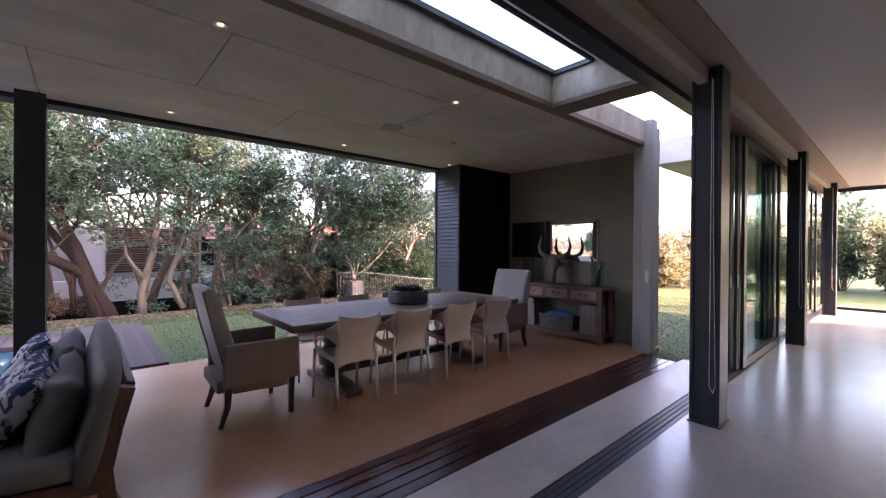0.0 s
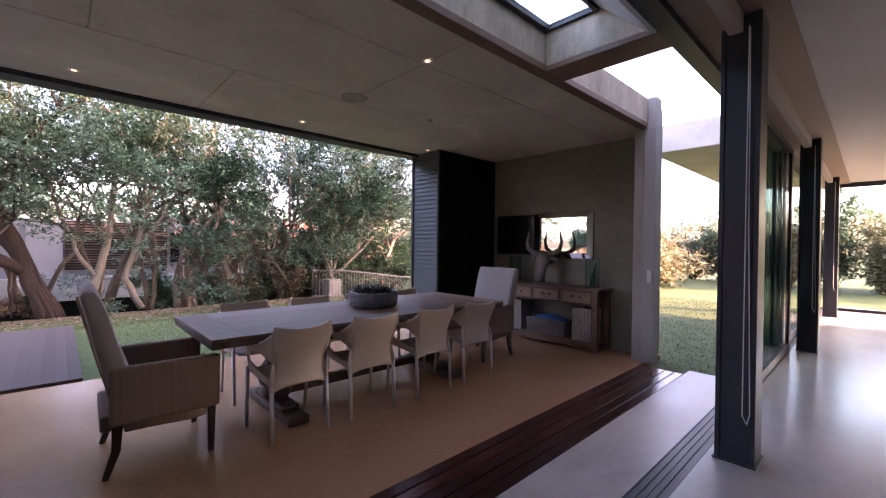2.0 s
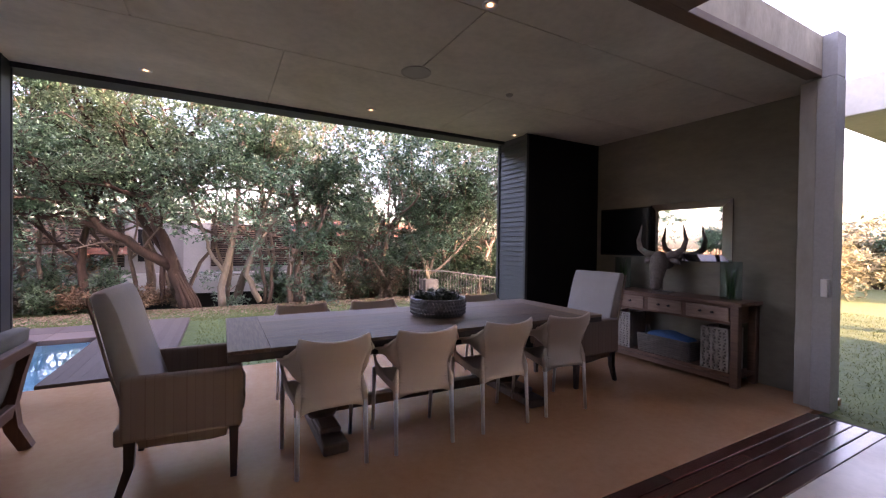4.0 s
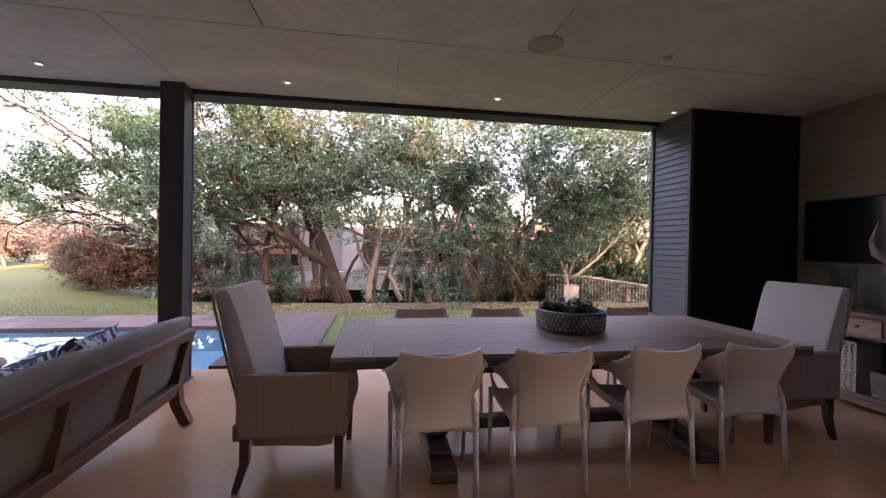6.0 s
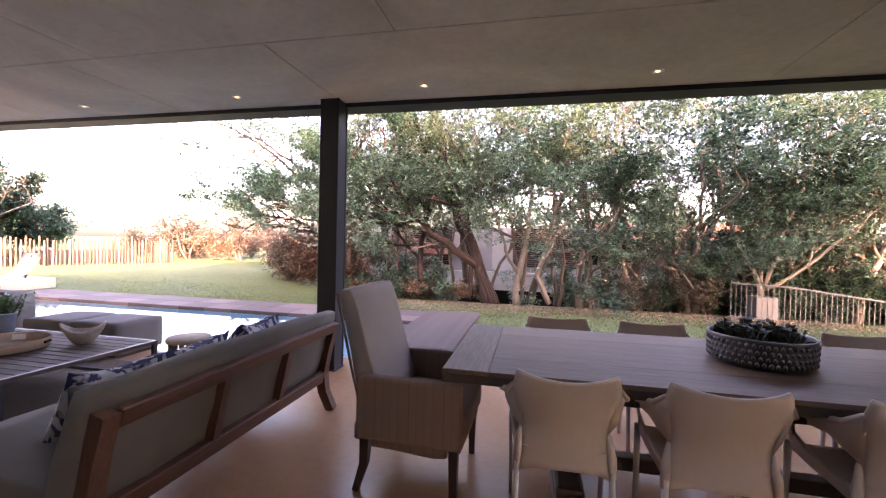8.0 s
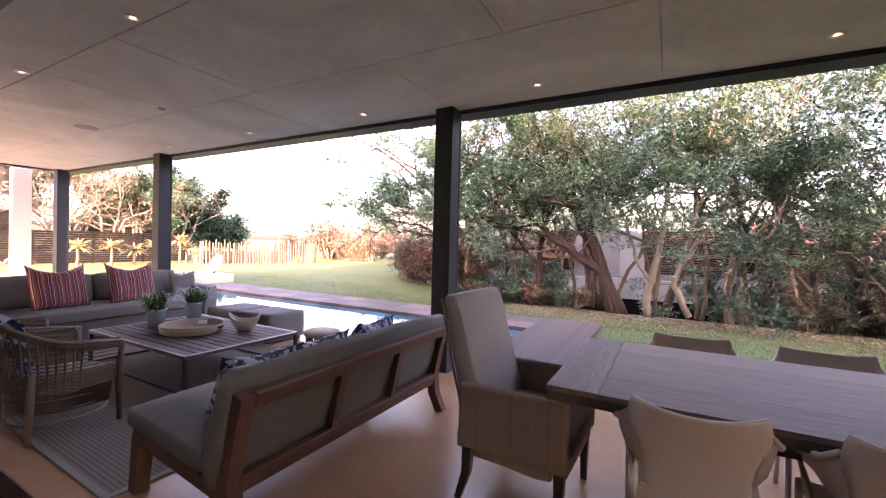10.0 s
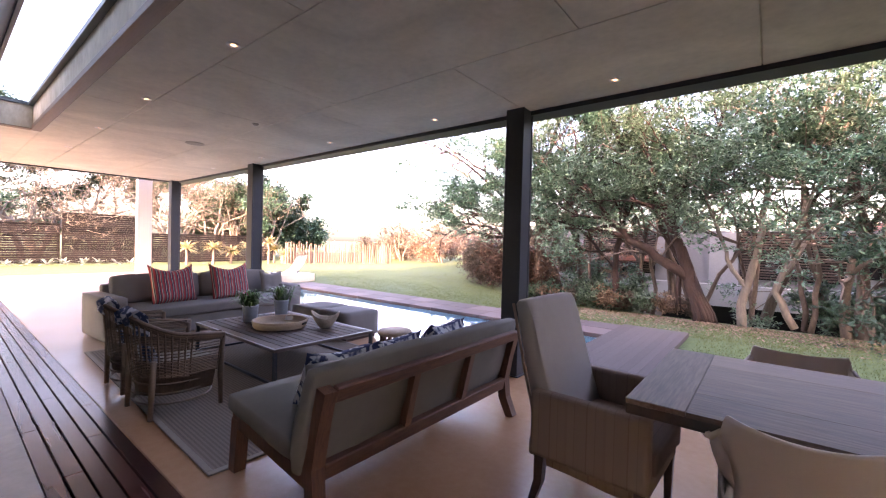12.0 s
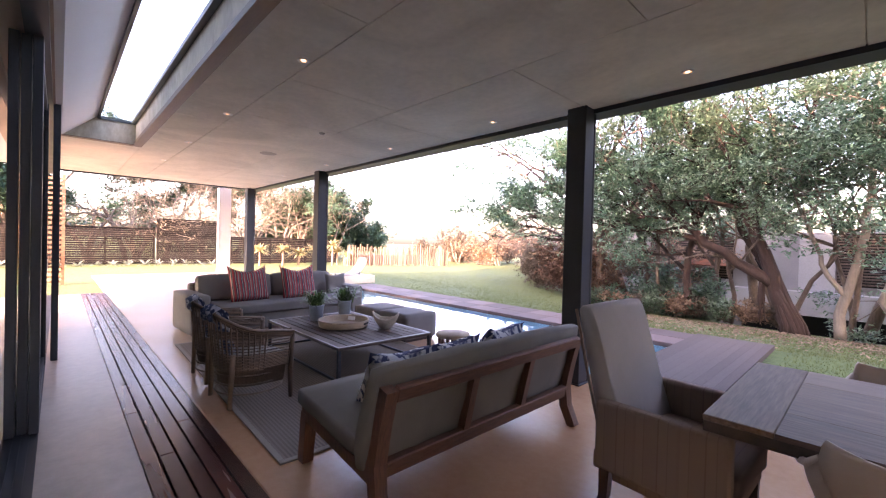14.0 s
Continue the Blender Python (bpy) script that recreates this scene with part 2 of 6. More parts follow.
M["rattan"] = mat("brown_rattan", (0.055, 0.034, 0.022), (0.145, 0.095, 0.062), 0.6, large=6, fine=60, bump=0.2, per_piece=0.3)
M["weave"] = mat("woven_grey_basket", (0.08, 0.066, 0.054), (0.19, 0.16, 0.13), 0.8, large=10, fine=70, bump=0.5, stretch=(1, 1, 4))
M["tray_weave"] = mat("tan_woven_tray", (0.24, 0.17, 0.12), (0.42, 0.32, 0.23), 0.75, large=10, fine=60, bump=0.5, stretch=(1, 1, 5))
M["bone"] = mat("mottled_grey_carving", (0.07, 0.058, 0.05), (0.25, 0.21, 0.18), 0.75, large=7, fine=40, mix=0.5, bump=0.4)
M["driftwood"] = mat("bleached_carved_wood", (0.28, 0.23, 0.18), (0.52, 0.45, 0.38), 0.8, large=9, fine=45, bump=0.5)
M["crate"] = mat("whitewashed_pierced_wood", (0.24, 0.21, 0.18), (0.40, 0.36, 0.31), 0.8, large=6, fine=50, bump=0.2)
M["blue_cloth"] = mat("blue_towel", (0.02, 0.07, 0.16), (0.05, 0.17, 0.36), 0.95, large=8, fine=200, bump=0.3)
M["tumbler"] = pane_mat("vase_glass", 0.45)
M["paper"] = mat("white_card", (0.75, 0.74, 0.72), (0.80, 0.79, 0.77), 0.7, bump=0)
M["plate_ring"] = mat("speaker_grille", (0.32, 0.29, 0.245), (0.38, 0.345, 0.295), 0.8, large=3, fine=300, bump=0.3)
M["slats_top"] = mat("dark_slatted_timber", (0.036, 0.023, 0.017), (0.088, 0.060, 0.045), 0.8, large=2.0, fine=22, mix=0.6, bump=0.25, stretch=(0.22, 3.2, 3), per_piece=0.4, spec=0.3)
M["pale_frame"] = mat("pale_grey_jamb", (0.27, 0.25, 0.225), (0.35, 0.325, 0.295), 0.55, large=2.0, fine=40, bump=0.05)
M["ceiling_paint"] = mat("ceiling_paint", (0.50, 0.475, 0.46), (0.58, 0.555, 0.54), 0.8, large=0.6, fine=50, mix=0.4, bump=0.03)
# hedge leaf with the sunlight on it painted in as cream
M["leaf_cream"] = leaf_mat("sunlit_cream_leaf", (0.10, 0.105, 0.055), (0.36, 0.33, 0.20), 0.6)
M["leaf_russet"] = leaf_mat("russet_leaf", (0.05, 0.030, 0.022), (0.17, 0.10, 0.065), 0.8)
M["rail_grey"] = mat("pale_grey_railing", (0.09, 0.093, 0.093), (0.125, 0.128, 0.127), 0.5, bump=0.02)


def let_through(m, share):
    """Part of the light passes through a thin shell of this material."""
    nt = m.node_tree
    b, out = nt.nodes["Principled BSDF"], nt.nodes["Material Output"]
    tl = nt.nodes.new("ShaderNodeBsdfTranslucent")
    nt.links.new(b.inputs["Base Color"].links[0].from_socket, tl.inputs[0])
    mx = nt.nodes.new("ShaderNodeMixShader")
    mx.inputs[0].default_value = share
    nt.links.new(b.outputs[0], mx.inputs[1])
    nt.links.new(tl.outputs[0], mx.inputs[2])
    nt.links.new(mx.outputs[0], out.inputs[0])


def paint_sunlit(m, x0, x1, colour):
    """The surface pales from x0 to x1 with a patchy edge: sunlight painted into the colour."""
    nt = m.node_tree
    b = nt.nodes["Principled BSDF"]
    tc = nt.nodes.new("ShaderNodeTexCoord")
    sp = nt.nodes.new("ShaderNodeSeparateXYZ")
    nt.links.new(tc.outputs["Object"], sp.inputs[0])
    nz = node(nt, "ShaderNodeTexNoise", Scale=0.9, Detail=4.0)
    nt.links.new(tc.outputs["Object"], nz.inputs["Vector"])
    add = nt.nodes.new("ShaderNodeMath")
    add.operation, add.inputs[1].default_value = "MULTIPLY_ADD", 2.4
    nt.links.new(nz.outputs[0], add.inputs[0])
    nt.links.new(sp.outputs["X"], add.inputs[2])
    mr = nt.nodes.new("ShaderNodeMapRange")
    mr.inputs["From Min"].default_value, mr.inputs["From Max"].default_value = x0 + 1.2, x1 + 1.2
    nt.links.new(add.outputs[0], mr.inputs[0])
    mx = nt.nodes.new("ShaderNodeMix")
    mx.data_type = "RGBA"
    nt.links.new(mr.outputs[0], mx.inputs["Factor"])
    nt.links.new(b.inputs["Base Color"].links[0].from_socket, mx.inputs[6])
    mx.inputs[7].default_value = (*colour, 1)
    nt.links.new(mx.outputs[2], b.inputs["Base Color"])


let_through(M["plastic"], 0.14)
# the sunlit look of the floor's open west end is put into its colour
paint_sunlit(M["patio"], -1.5, -6.5, (0.50, 0.43, 0.375))


# ---- building blocks ----
def part(name, bm, material, parent=None, label="", smooth=False):
    me = bpy.data.meshes.new(name)
    if isinstance(bm, tuple):
        me.from_pydata(*bm)
    else:
        bm.to_mesh(me)
        bm.free()
    if smooth:
        me.shade_smooth()
    me.materials.append(M[material] if isinstance(material, str) else material)
    ob = new(name, me)
    if parent is not None:
        ob.parent = parent
    if label:
        ob["label"] = label
    return ob


def thing(name, label, category, at=None, group="", kind=""):
    ob = tagged(new(name), label, category, group, kind)
    if at is not None:
        ob.matrix_world = at
    return ob


def add_box(bm, x0, x1, y0, y1, z0, z1, bevel=0.0, seg=1, m=None):
    g = bmesh.ops.create_cube(bm, size=1.0)["verts"]
    for v in g:
        v.co = Vector(((x0 + x1) / 2 + v.co.x * (x1 - x0), (y0 + y1) / 2 + v.co.y * (y1 - y0), (z0 + z1) / 2 + v.co.z * (z1 - z0)))
    if bevel:
        edges = list({e for v in g for e in v.link_edges})
        r = bmesh.ops.bevel(bm, geom=edges, offset=bevel, segments=seg, affect="EDGES", profile=0.5, clamp_overlap=True)
        g = list({v for f in r["faces"] for v in f.verts} | {v for v in g if v.is_valid})
    if m is not None:
        bmesh.ops.transform(bm, matrix=m, verts=g)
    return g


def box(x0, x1, y0, y1, z0, z1, bevel=0.0, seg=1, m=None):
    bm = bmesh.new()
    add_box(bm, x0, x1, y0, y1, z0, z1, bevel, seg, m)
    return bm


def add_cyl(bm, x, y, z0, z1, r0, r1=None, seg=24, caps=True):
    r1 = r0 if r1 is None else r1
    g = bmesh.ops.create_cone(bm, cap_ends=caps, segments=seg, radius1=r0, radius2=r1, depth=z1 - z0)["verts"]
    for v in g:
        v.co += Vector((x, y, (z0 + z1) / 2))
    return g


def cyl(x, y, z0, z1, r0, r1=None, seg=24):
    bm = bmesh.new()
    add_cyl(bm, x, y, z0, z1, r0, r1, seg)
    return bm


def add_tube(bm, pts, radii, seg=8, square=False):
    """A tapered tube along points; square gives a four-sided bar."""
    pts = [Vector(p) for p in pts]
    if not hasattr(radii, "__len__"):
        radii = [radii] * len(pts)
    seg = 4 if square else seg
    rings, side = [], None
    for i, p in enumerate(pts):
        d = (pts[min(i + 1, len(pts) - 1)] - pts[max(i - 1, 0)]).normalized()
        if side is None:
            side = d.cross(Vector((0, 0, 1)))
            if side.length < 0.05:
                side = Vector((1, 0, 0))
        side = (side - d * side.dot(d)).normalized()
        up = d.cross(side)
        a0 = math.pi / 4 if square else 0
        k = 1.414 if square else 1
        rings.append([bm.verts.new(p + (side * math.cos(a0 + 2 * math.pi * j / seg) + up * math.sin(a0 + 2 * math.pi * j / seg)) * radii[i] * k) for j in range(seg)])
    for a, b in zip(rings, rings[1:]):
        for j in range(seg):
            bm.faces.new((a[j], a[(j + 1) % seg], b[(j + 1) % seg], b[j]))
    bm.faces.new(rings[0][::-1])
    bm.faces.new(rings[-1])
    return rings


def tube(pts, radii, seg=8, square=False):
    bm = bmesh.new()
    add_tube(bm, pts, radii, seg, square)
    return bm


def lathe(profile, seg=32, close=False):
    """A body of revolution from (radius, height) pairs."""
    bm = bmesh.new()
    rings = [[bm.verts.new((r * math.cos(2 * math.pi * j / seg), r * math.sin(2 * math.pi * j / seg), z)) for j in range(seg)] for r, z in profile]
    for a, b in zip(rings, rings[1:]):
        for j in range(seg):
            bm.faces.new((a[j], a[(j + 1) % seg], b[(j + 1) % seg], b[j]))
    if close:
        bm.faces.new(rings[0][::-1])
        bm.faces.new(rings[-1])
    return bm


def sheet(x0, x1, y0, y1, z, holes=(), n=1):
    """A level sheet with rectangular holes, as a grid of quads."""
    xs = sorted({x0, x1, *[h[0] for h in holes], *[h[1] for h in holes]})
    ys = sorted({y0, y1, *[h[2] for h in holes], *[h[3] for h in holes]})
    bm = bmesh.new()
    vs = {(x, y): bm.verts.new((x, y, z)) for x in xs for y in ys}
    for a, b in zip(xs, xs[1:]):
        for c, d in zip(ys, ys[1:]):
            if any(h[0] <= a and b <= h[1] and h[2] <= c and d <= h[3] for h in holes):
                continue
            bm.faces.new((vs[a, c], vs[b, c], vs[b, d], vs[a, d]))
    return bm


def structure(name, bm, material, label, category, smooth=False):
    return tagged(part(name, bm, material, smooth=smooth), label, category, kind="structure")


# ---- the shell ----
CEIL = 2.86
EAVE_Y, EAST_X, WEST_X = 5.48, 6.10, -10.4
POOL = (-8.6, 0.0, 5.95, 8.20)
WALL_X = 6.40


def ground_height(x, y):
    """The lawn is level near the house and to the west, and falls away under the trees."""
    k = min(1.0, max(0.0, (x + 9.0) / 6.0))
    fall = 0.1 * max(0.0, min(y, 16.0) - 9.3) + 0.30 * max(0.0, min(y, 20.0) - 16.0)
    return -0.06 - k * fall + 0.03 * noise.noise(Vector((x * 0.4, y * 0.4, 0))) * (1 if y > 9.4 else 0)


gx = sorted({-400, -120, -60, -35, 400, 120, 60, -10.9, POOL[0], POOL[1], EAST_X, 15.0, *[-30 + 1.5 * i for i in range(41)]})
gy = sorted({-300, -80, -30, -7.0, 1.3, 5.8, POOL[2], POOL[3], 9.3, 400, 120, 60, *[10 + 1.0 * i for i in range(14)], 28, 34, -15, 3.5})
bm = bmesh.new()
gv = {(x, y): bm.verts.new((x, y, ground_height(x, y))) for x in gx for y in gy}
for a, b in zip(gx, gx[1:]):
    for c, d in zip(gy, gy[1:]):
        mx_, my_ = (a + b) / 2, (c + d) / 2
        if (POOL[0] < mx_ < POOL[1] and POOL[2] < my_ < POOL[3]) or (-10.9 < mx_ < EAST_X and -7 < my_ < 5.8) or (-10.9 < mx_ < 15 and -7 < my_ < 1.3):
            continue
        bm.faces.new((gv[a, c], gv[b, c], gv[b, d], gv[a, d]))
structure("ground", bm, "grass", "mown green lawn with dry leaf-strewn patches, falling away under the trees", "lawn", smooth=True)
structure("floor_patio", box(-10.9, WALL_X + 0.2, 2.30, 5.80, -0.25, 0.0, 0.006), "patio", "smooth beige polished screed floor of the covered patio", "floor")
structure("floor_strip", box(-10.9, 6.10, 1.35, 1.825, -0.25, 0.0), "strip", "beige screed strip between the deck boards and door track", "floor")
structure("floor_interior", box(-10.9, 15.0, -7.0, 1.17, -0.25, 0.0), "screed", "glossy cream polished screed floor of the living room", "floor")
# solid bed, black so the gaps between boards read as shaded
structure("deck_bed", box(-10.9, EAST_X, 1.825, 2.30, -0.25, -0.05), "black", "black bed under the deck boards, its colour standing for shade", "bed")

# hardwood walkway let into the floor
walkway = thing("wooden_walkway", "dark red-brown polished hardwood boards set flush in the floor", "decking", kind="structure")
BOARD_W = (2.30 - 1.825) / 5
board_x = [-10.9, -8.1, -5.2, -2.0, 1.4, 4.2, EAST_X - 0.2]
for i in range(5):
    shift = (0.0, 0.9, -0.7, 0.4, -0.3)[i]
    xs = [board_x[0]] + [x + shift for x in board_x[1:-1]] + [board_x[-1]]
    for a, b in zip(xs, xs[1:]):
        part("plank", box(a + 0.002, b - 0.002, 1.825 + i * BOARD_W + 0.005, 1.825 + (i + 1) * BOARD_W - 0.005, -0.05, 0.003, 0.003), "hardwood", walkway)

# door track
track = thing("door_track", "dark aluminium sliding door track let into the floor", "door track", kind="structure")
part("channel", box(-11.0, 14.0, 1.17, 1.35, -0.25, -0.004), "steel", track)
for y in (1.175, 1.222, 1.262, 1.302, 1.345):
    part("rail", box(-11.0, 14.0, y - 0.004, y + 0.004, -0.004, 0.002), "steel", track)

# concrete ceiling slab with formwork joints
bm = bmesh.new()
J = 0.0045
rows = ((2.385, 2.92, [-8.4, -5.2, -3.6, -0.32, 3.0]), (2.92, 4.13, [-9.0, -7.0, -5.0, -3.0, -1.62, 1.0, 3.0, 5.0]), (4.13, EAVE_Y, [-8.1, -6.1, -4.1, -2.07, -0.06, 1.95, 3.96]))
for y0, y1, cuts in rows:
    xs = [WEST_X] + cuts + [WALL_X + 0.25]
    for a, b in zip(xs, xs[1:]):
        add_box(bm, a + J, b - J, y0 + J, y1 - J, CEIL, CEIL + 0.06)
add_box(bm, WEST_X, WALL_X + 0.25, 2.385, EAVE_Y, CEIL + 0.014, CEIL + 0.34)
add_box(bm, WEST_X, -6.15, 1.38, 2.385, CEIL, CEIL + 0.34)
structure("ceiling_patio", bm, "concrete", "grey off-shutter concrete soffit with fine formwork joints", "ceiling")
structure("roof_edge", box(WEST_X - 0.06, WALL_X + 0.3, EAVE_Y, EAVE_Y + 0.24, CEIL - 0.045, CEIL + 0.36), "steel", "dark steel channel along the edge of the roof slab", "roof edge")
structure("roof_edge_west", box(WEST_X - 0.10, WEST_X, 1.2, EAVE_Y, CEIL - 0.03, CEIL + 0.36), "steel", "dark steel channel along the end of the roof slab", "roof edge")

# skylight slot between patio slab and house
structure("skylight_upstand", box(-6.15, EAST_X + 0.10, 2.305, 2.385, CEIL + 0.045, CEIL + 0.345), "concrete_warm", "weathered pale concrete upstand beside the skylight", "upstand")
structure("skylight_trim", box(-6.15, EAST_X - 0.1, 2.288, 2.398, CEIL - 0.012, CEIL + 0.045, 0.004), "timber_trim", "brown stained lip along the skylight upstand", "trim")
structure("skylight_end", box(-6.15, -6.05, 1.45, 2.305, CEIL + 0.0, CEIL + 0.345), "concrete_warm", "concrete end of the skylight slot", "upstand")
structure("skylight_end_trim", box(-6.16, -6.03, 1.45, 2.288, CEIL - 0.012, CEIL - 0.002), "timber_trim", "brown stained lip at the end of the skylight", "trim")
structure("cross_beam", box(3.80, 4.06, 1.38, 2.305, CEIL + 0.03, CEIL + 0.36, 0.01), "concrete_warm", "weathered concrete cross beam spanning the skylight slot", "beam")
structure("cross_beam_trim", box(3.785, 4.075, 1.38, 2.288, CEIL - 0.012, CEIL + 0.03, 0.004), "timber_trim", "brown stained underside of the cross beam", "trim")
bm = bmesh.new()
vs = [bm.verts.new((x, y, z)) for x in (-6.05, 3.80) for y, z in ((1.40, CEIL - 0.01), (1.455, CEIL - 0.01), (1.84, 3.20), (1.84, 3.24), (1.40, 3.24))]
bm.faces.new(vs[:5][::-1])
bm.faces.new(vs[5:])
for k in range(5):
    bm.faces.new((vs[k], vs[(k + 1) % 5], vs[5 + (k + 1) % 5], vs[5 + k]))
structure("house_upstand", bm, "plaster", "pale sloping plastered face on the house side of the skylight", "upstand")
structure("house_upstand_trim", box(-6.15, 3.80, 1.382, 1.40, CEIL - 0.025, CEIL + 0.05), "timber_trim", "brown stained lip on the house side of the skylight", "trim")
skylight = thing("skylight", "clear glazed skylight in a thin grey metal frame", "skylight", kind="structure")
for y0, y1 in ((1.842, 1.872), (2.25, 2.303)):
    part("frame", box(-6.05, 3.80, y0, y1, 3.17, 3.215), "louvre", skylight)
for x0 in (-6.048, 3.768):
    part("frame", box(x0, x0 + 0.03, 1.872, 2.25, 3.17, 3.215), "louvre", skylight)
pane = part("pane", box(-6.018, 3.768, 1.872, 2.25, 3.198, 3.204), "roof_pane", skylight)
pane.visible_shadow = False

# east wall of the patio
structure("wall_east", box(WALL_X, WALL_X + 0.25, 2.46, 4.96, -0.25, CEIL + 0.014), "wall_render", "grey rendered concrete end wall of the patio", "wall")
structure("pier_east", box(EAST_X - 0.04, WALL_X + 0.25, 2.335, 2.46, -0.25, CEIL - 0.014, 0.006), "pier", "pale concrete pier closing the end wall", "pier")

structure("pier_head", box(EAST_X + 0.102, WALL_X + 0.25, 2.336, 2.384, CEIL - 0.014, CEIL + 0.345), "pier", "grey concrete head of the pier beside the skylight slot", "pier")

# house front: head beam, bulkhead, ceiling, back walls
structure("head_beam", box(-11.0, 14.2, 1.255, 1.38, 2.79, CEIL + 0.345), "steel", "dark steel head channel above the sliding doors", "beam")
structure("head_lining", box(-11.0, 14.2, 1.085, 1.255, 2.845, CEIL + 0.345), "lining", "brown lining board behind the door head", "lining")
structure("bulkhead", box(-11.0, 14.2, 0.78, 1.085, 2.925, 3.5), "lining", "brown bulkhead soffit behind the door head", "bulkhead")
structure("blind_box", box(-4.6, 14.0, 1.0, 1.083, 2.80, 2.925, 0.012, 2), "casing", "cream roller blind casing under the bulkhead", "blind casing")
structure("ceiling_interior", box(-11.0, 14.2, -7.0, 0.78, 2.945, 3.3), "ceiling_paint", "smooth white plastered ceiling", "ceiling")
structure("wall_south", box(-4.6, 14.2, -7.25, -7.0, -0.25, 6.4), "plaster", "plain white plastered back wall", "wall")
structure("wall_west", box(-4.85, -4.6, -7.0, 0.9, -0.25, 6.4), "plaster", "plain white plastered side wall", "wall")
# unseen block, added and stretched east so its shadow covers the garden
structure("upper_storey", box(-4.6, 17.0, -7.0, 0.9, 3.5, 8.6), "plaster", "unseen plastered block above the house, added to shade the garden", "storey")


def steel_post(x, y, w=0.22, d=0.22, z1=CEIL + 0.05, label="dark grey painted structural steel post"):
    post = thing("steel_post", label, "post", pose(x, y, 0), "steel posts of the patio")
    part("shaft", box(-w / 2, w / 2, -d / 2 + 0.03, d / 2 - 0.03, 0.012, z1, 0.004), "steel", post)
    for s in (-1, 1):
        part("flange", box(-w / 2 - 0.006, w / 2 + 0.006, s * (d / 2 - 0.015) - 0.014, s * (d / 2 - 0.015) + 0.014, 0.012, z1, 0.003), "steel", post)
    part("base_plate", box(-w / 2 - 0.02, w / 2 + 0.02, -d / 2 - 0.01, d / 2 + 0.01, 0.0, 0.012, 0.002), "steel", post)
    return post


for x in (4.18, 8.43, 12.68):
    steel_post(x, 1.01)
for x in (-0.12, -5.95, -10.28):
    steel_post(x, 5.42, 0.20, 0.22)


def door_leaf(x0, x1, y, label="dark framed sliding glass door leaf", z1=2.79, f=0.075, d=0.018):
    leaf = thing("sliding_door", label, "sliding door", pose(x0, y, 0), "sliding glass doors")
    w = x1 - x0
    for a in (0, w - f):
        part("stile", box(a, a + f, -d, d, 0.006, z1, 0.003), "steel", leaf)
    for a, b in ((0.006, 0.10), (z1 - 0.07, z1)):
        part("rail", box(f, w - f, -0.016, 0.016, a, b), "steel", leaf)
    g = part("pane", box(f, w - f, -0.004, 0.004, 0.10, z1 - 0.07), "pane", leaf)
    g.visible_shadow = False
    h = part("handle", box(0.02, 0.05, -d - 0.004, d + 0.004, 0.98, 1.14, 0.004), "white_metal", leaf, "pale metal recessed pull handle")
    return leaf


for a, b, y in ((5.82, 8.0, 1.333), (5.92, 8.1, 1.290), (6.03, 8.2, 1.247), (6.14, 8.31, 1.204)):
    door_leaf(a, b, y, z1=2.79, f=0.125)
for a, b, y in ((8.56, 10.55, 1.265), (10.50, 12.55, 1.305), (12.80, 14.0, 1.265)):
    door_leaf(a, b, y, z1=2.79)
for a, b, y in ((-4.1, -2.0, 1.205), (-4.12, -2.03, 1.265), (-4.15, -2.0, 1.325)):
    door_leaf(a, b, y, z1=2.79, f=0.13, d=0.026)
door_leaf(-6.4, -4.2, 1.415, z1=2.845, f=0.10, d=0.03)

# end glazing of the living room
endglass = thing("window_1", "wide dark framed floor-to-ceiling window at the end of the room", "window", kind="structure")
for y in (-6.98, -4.4, -1.8, 1.04):
    part("window_frame", box(14.0, 14.06, y, y + 0.06, 0.0, 2.93), "steel", endglass)
for z in (0.0, 2.84):
    part("window_frame", box(14.0, 14.06, -6.98, 1.10, z, z + 0.06 if z < 1 else 2.96), "steel", endglass)
for a, b in ((-6.92, -4.4), (-4.34, -1.8), (-1.74, 1.04)):
    g = part("pane", box(14.025, 14.033, a, b, 0.06, 2.84), "pane", endglass)
    g.visible_shadow = False

structure("eave_slab", box(8.0, 14.2, 1.37, 2.95, 2.95, 3.38, 0.01), "concrete", "pale concrete eave slab over the next glazing", "eave")
structure("pier_west", box(-10.95, -10.78, 4.74, 5.06, 0.0, CEIL - 0.01, 0.006), "plaster", "white plastered pier at the end of the patio", "pier")

# black chimney box with a louvred cheek
flue = thing("fireplace_box", "matt black built-in box with a grey louvred side under the ceiling", "built-in box", pose(0, 0, 0))
part("body", box(5.09, WALL_X + 0.25, 4.96, 5.60, 0.0, CEIL - 0.004), "black", flue)
part("frame", box(5.05, 5.09, 4.96, 5.00, 0.0, CEIL - 0.004), "louvre", flue)
part("frame", box(5.05, 5.09, 5.56, 5.60, 0.0, CEIL - 0.004), "louvre", flue)
for i in range(42):
    z = 0.03 + i * 0.067
    part("slat", box(-0.006, 0.006, 5.00, 5.56, 0, 0.085, m=pose(5.070, 0, z, 0, 14, 0)), "louvre", flue)


# ---- garden ----
pool = thing("swimming_pool", "rectangular pool with pale blue plaster and still clear water", "swimming pool", kind="structure")
px0, px1, py0, py1 = POOL
part("basin", sheet(px0, px1, py0, py1, -1.4), "pooltile", pool)
part("side", box(px0 - 0.2, px0, py0 - 0.2, py1 + 0.2, -1.5, -0.07), "pooltile", pool)
part("side", box(px1, px1 + 0.2, py0 - 0.2, py1 + 0.2, -1.5, -0.07), "pooltile", pool)
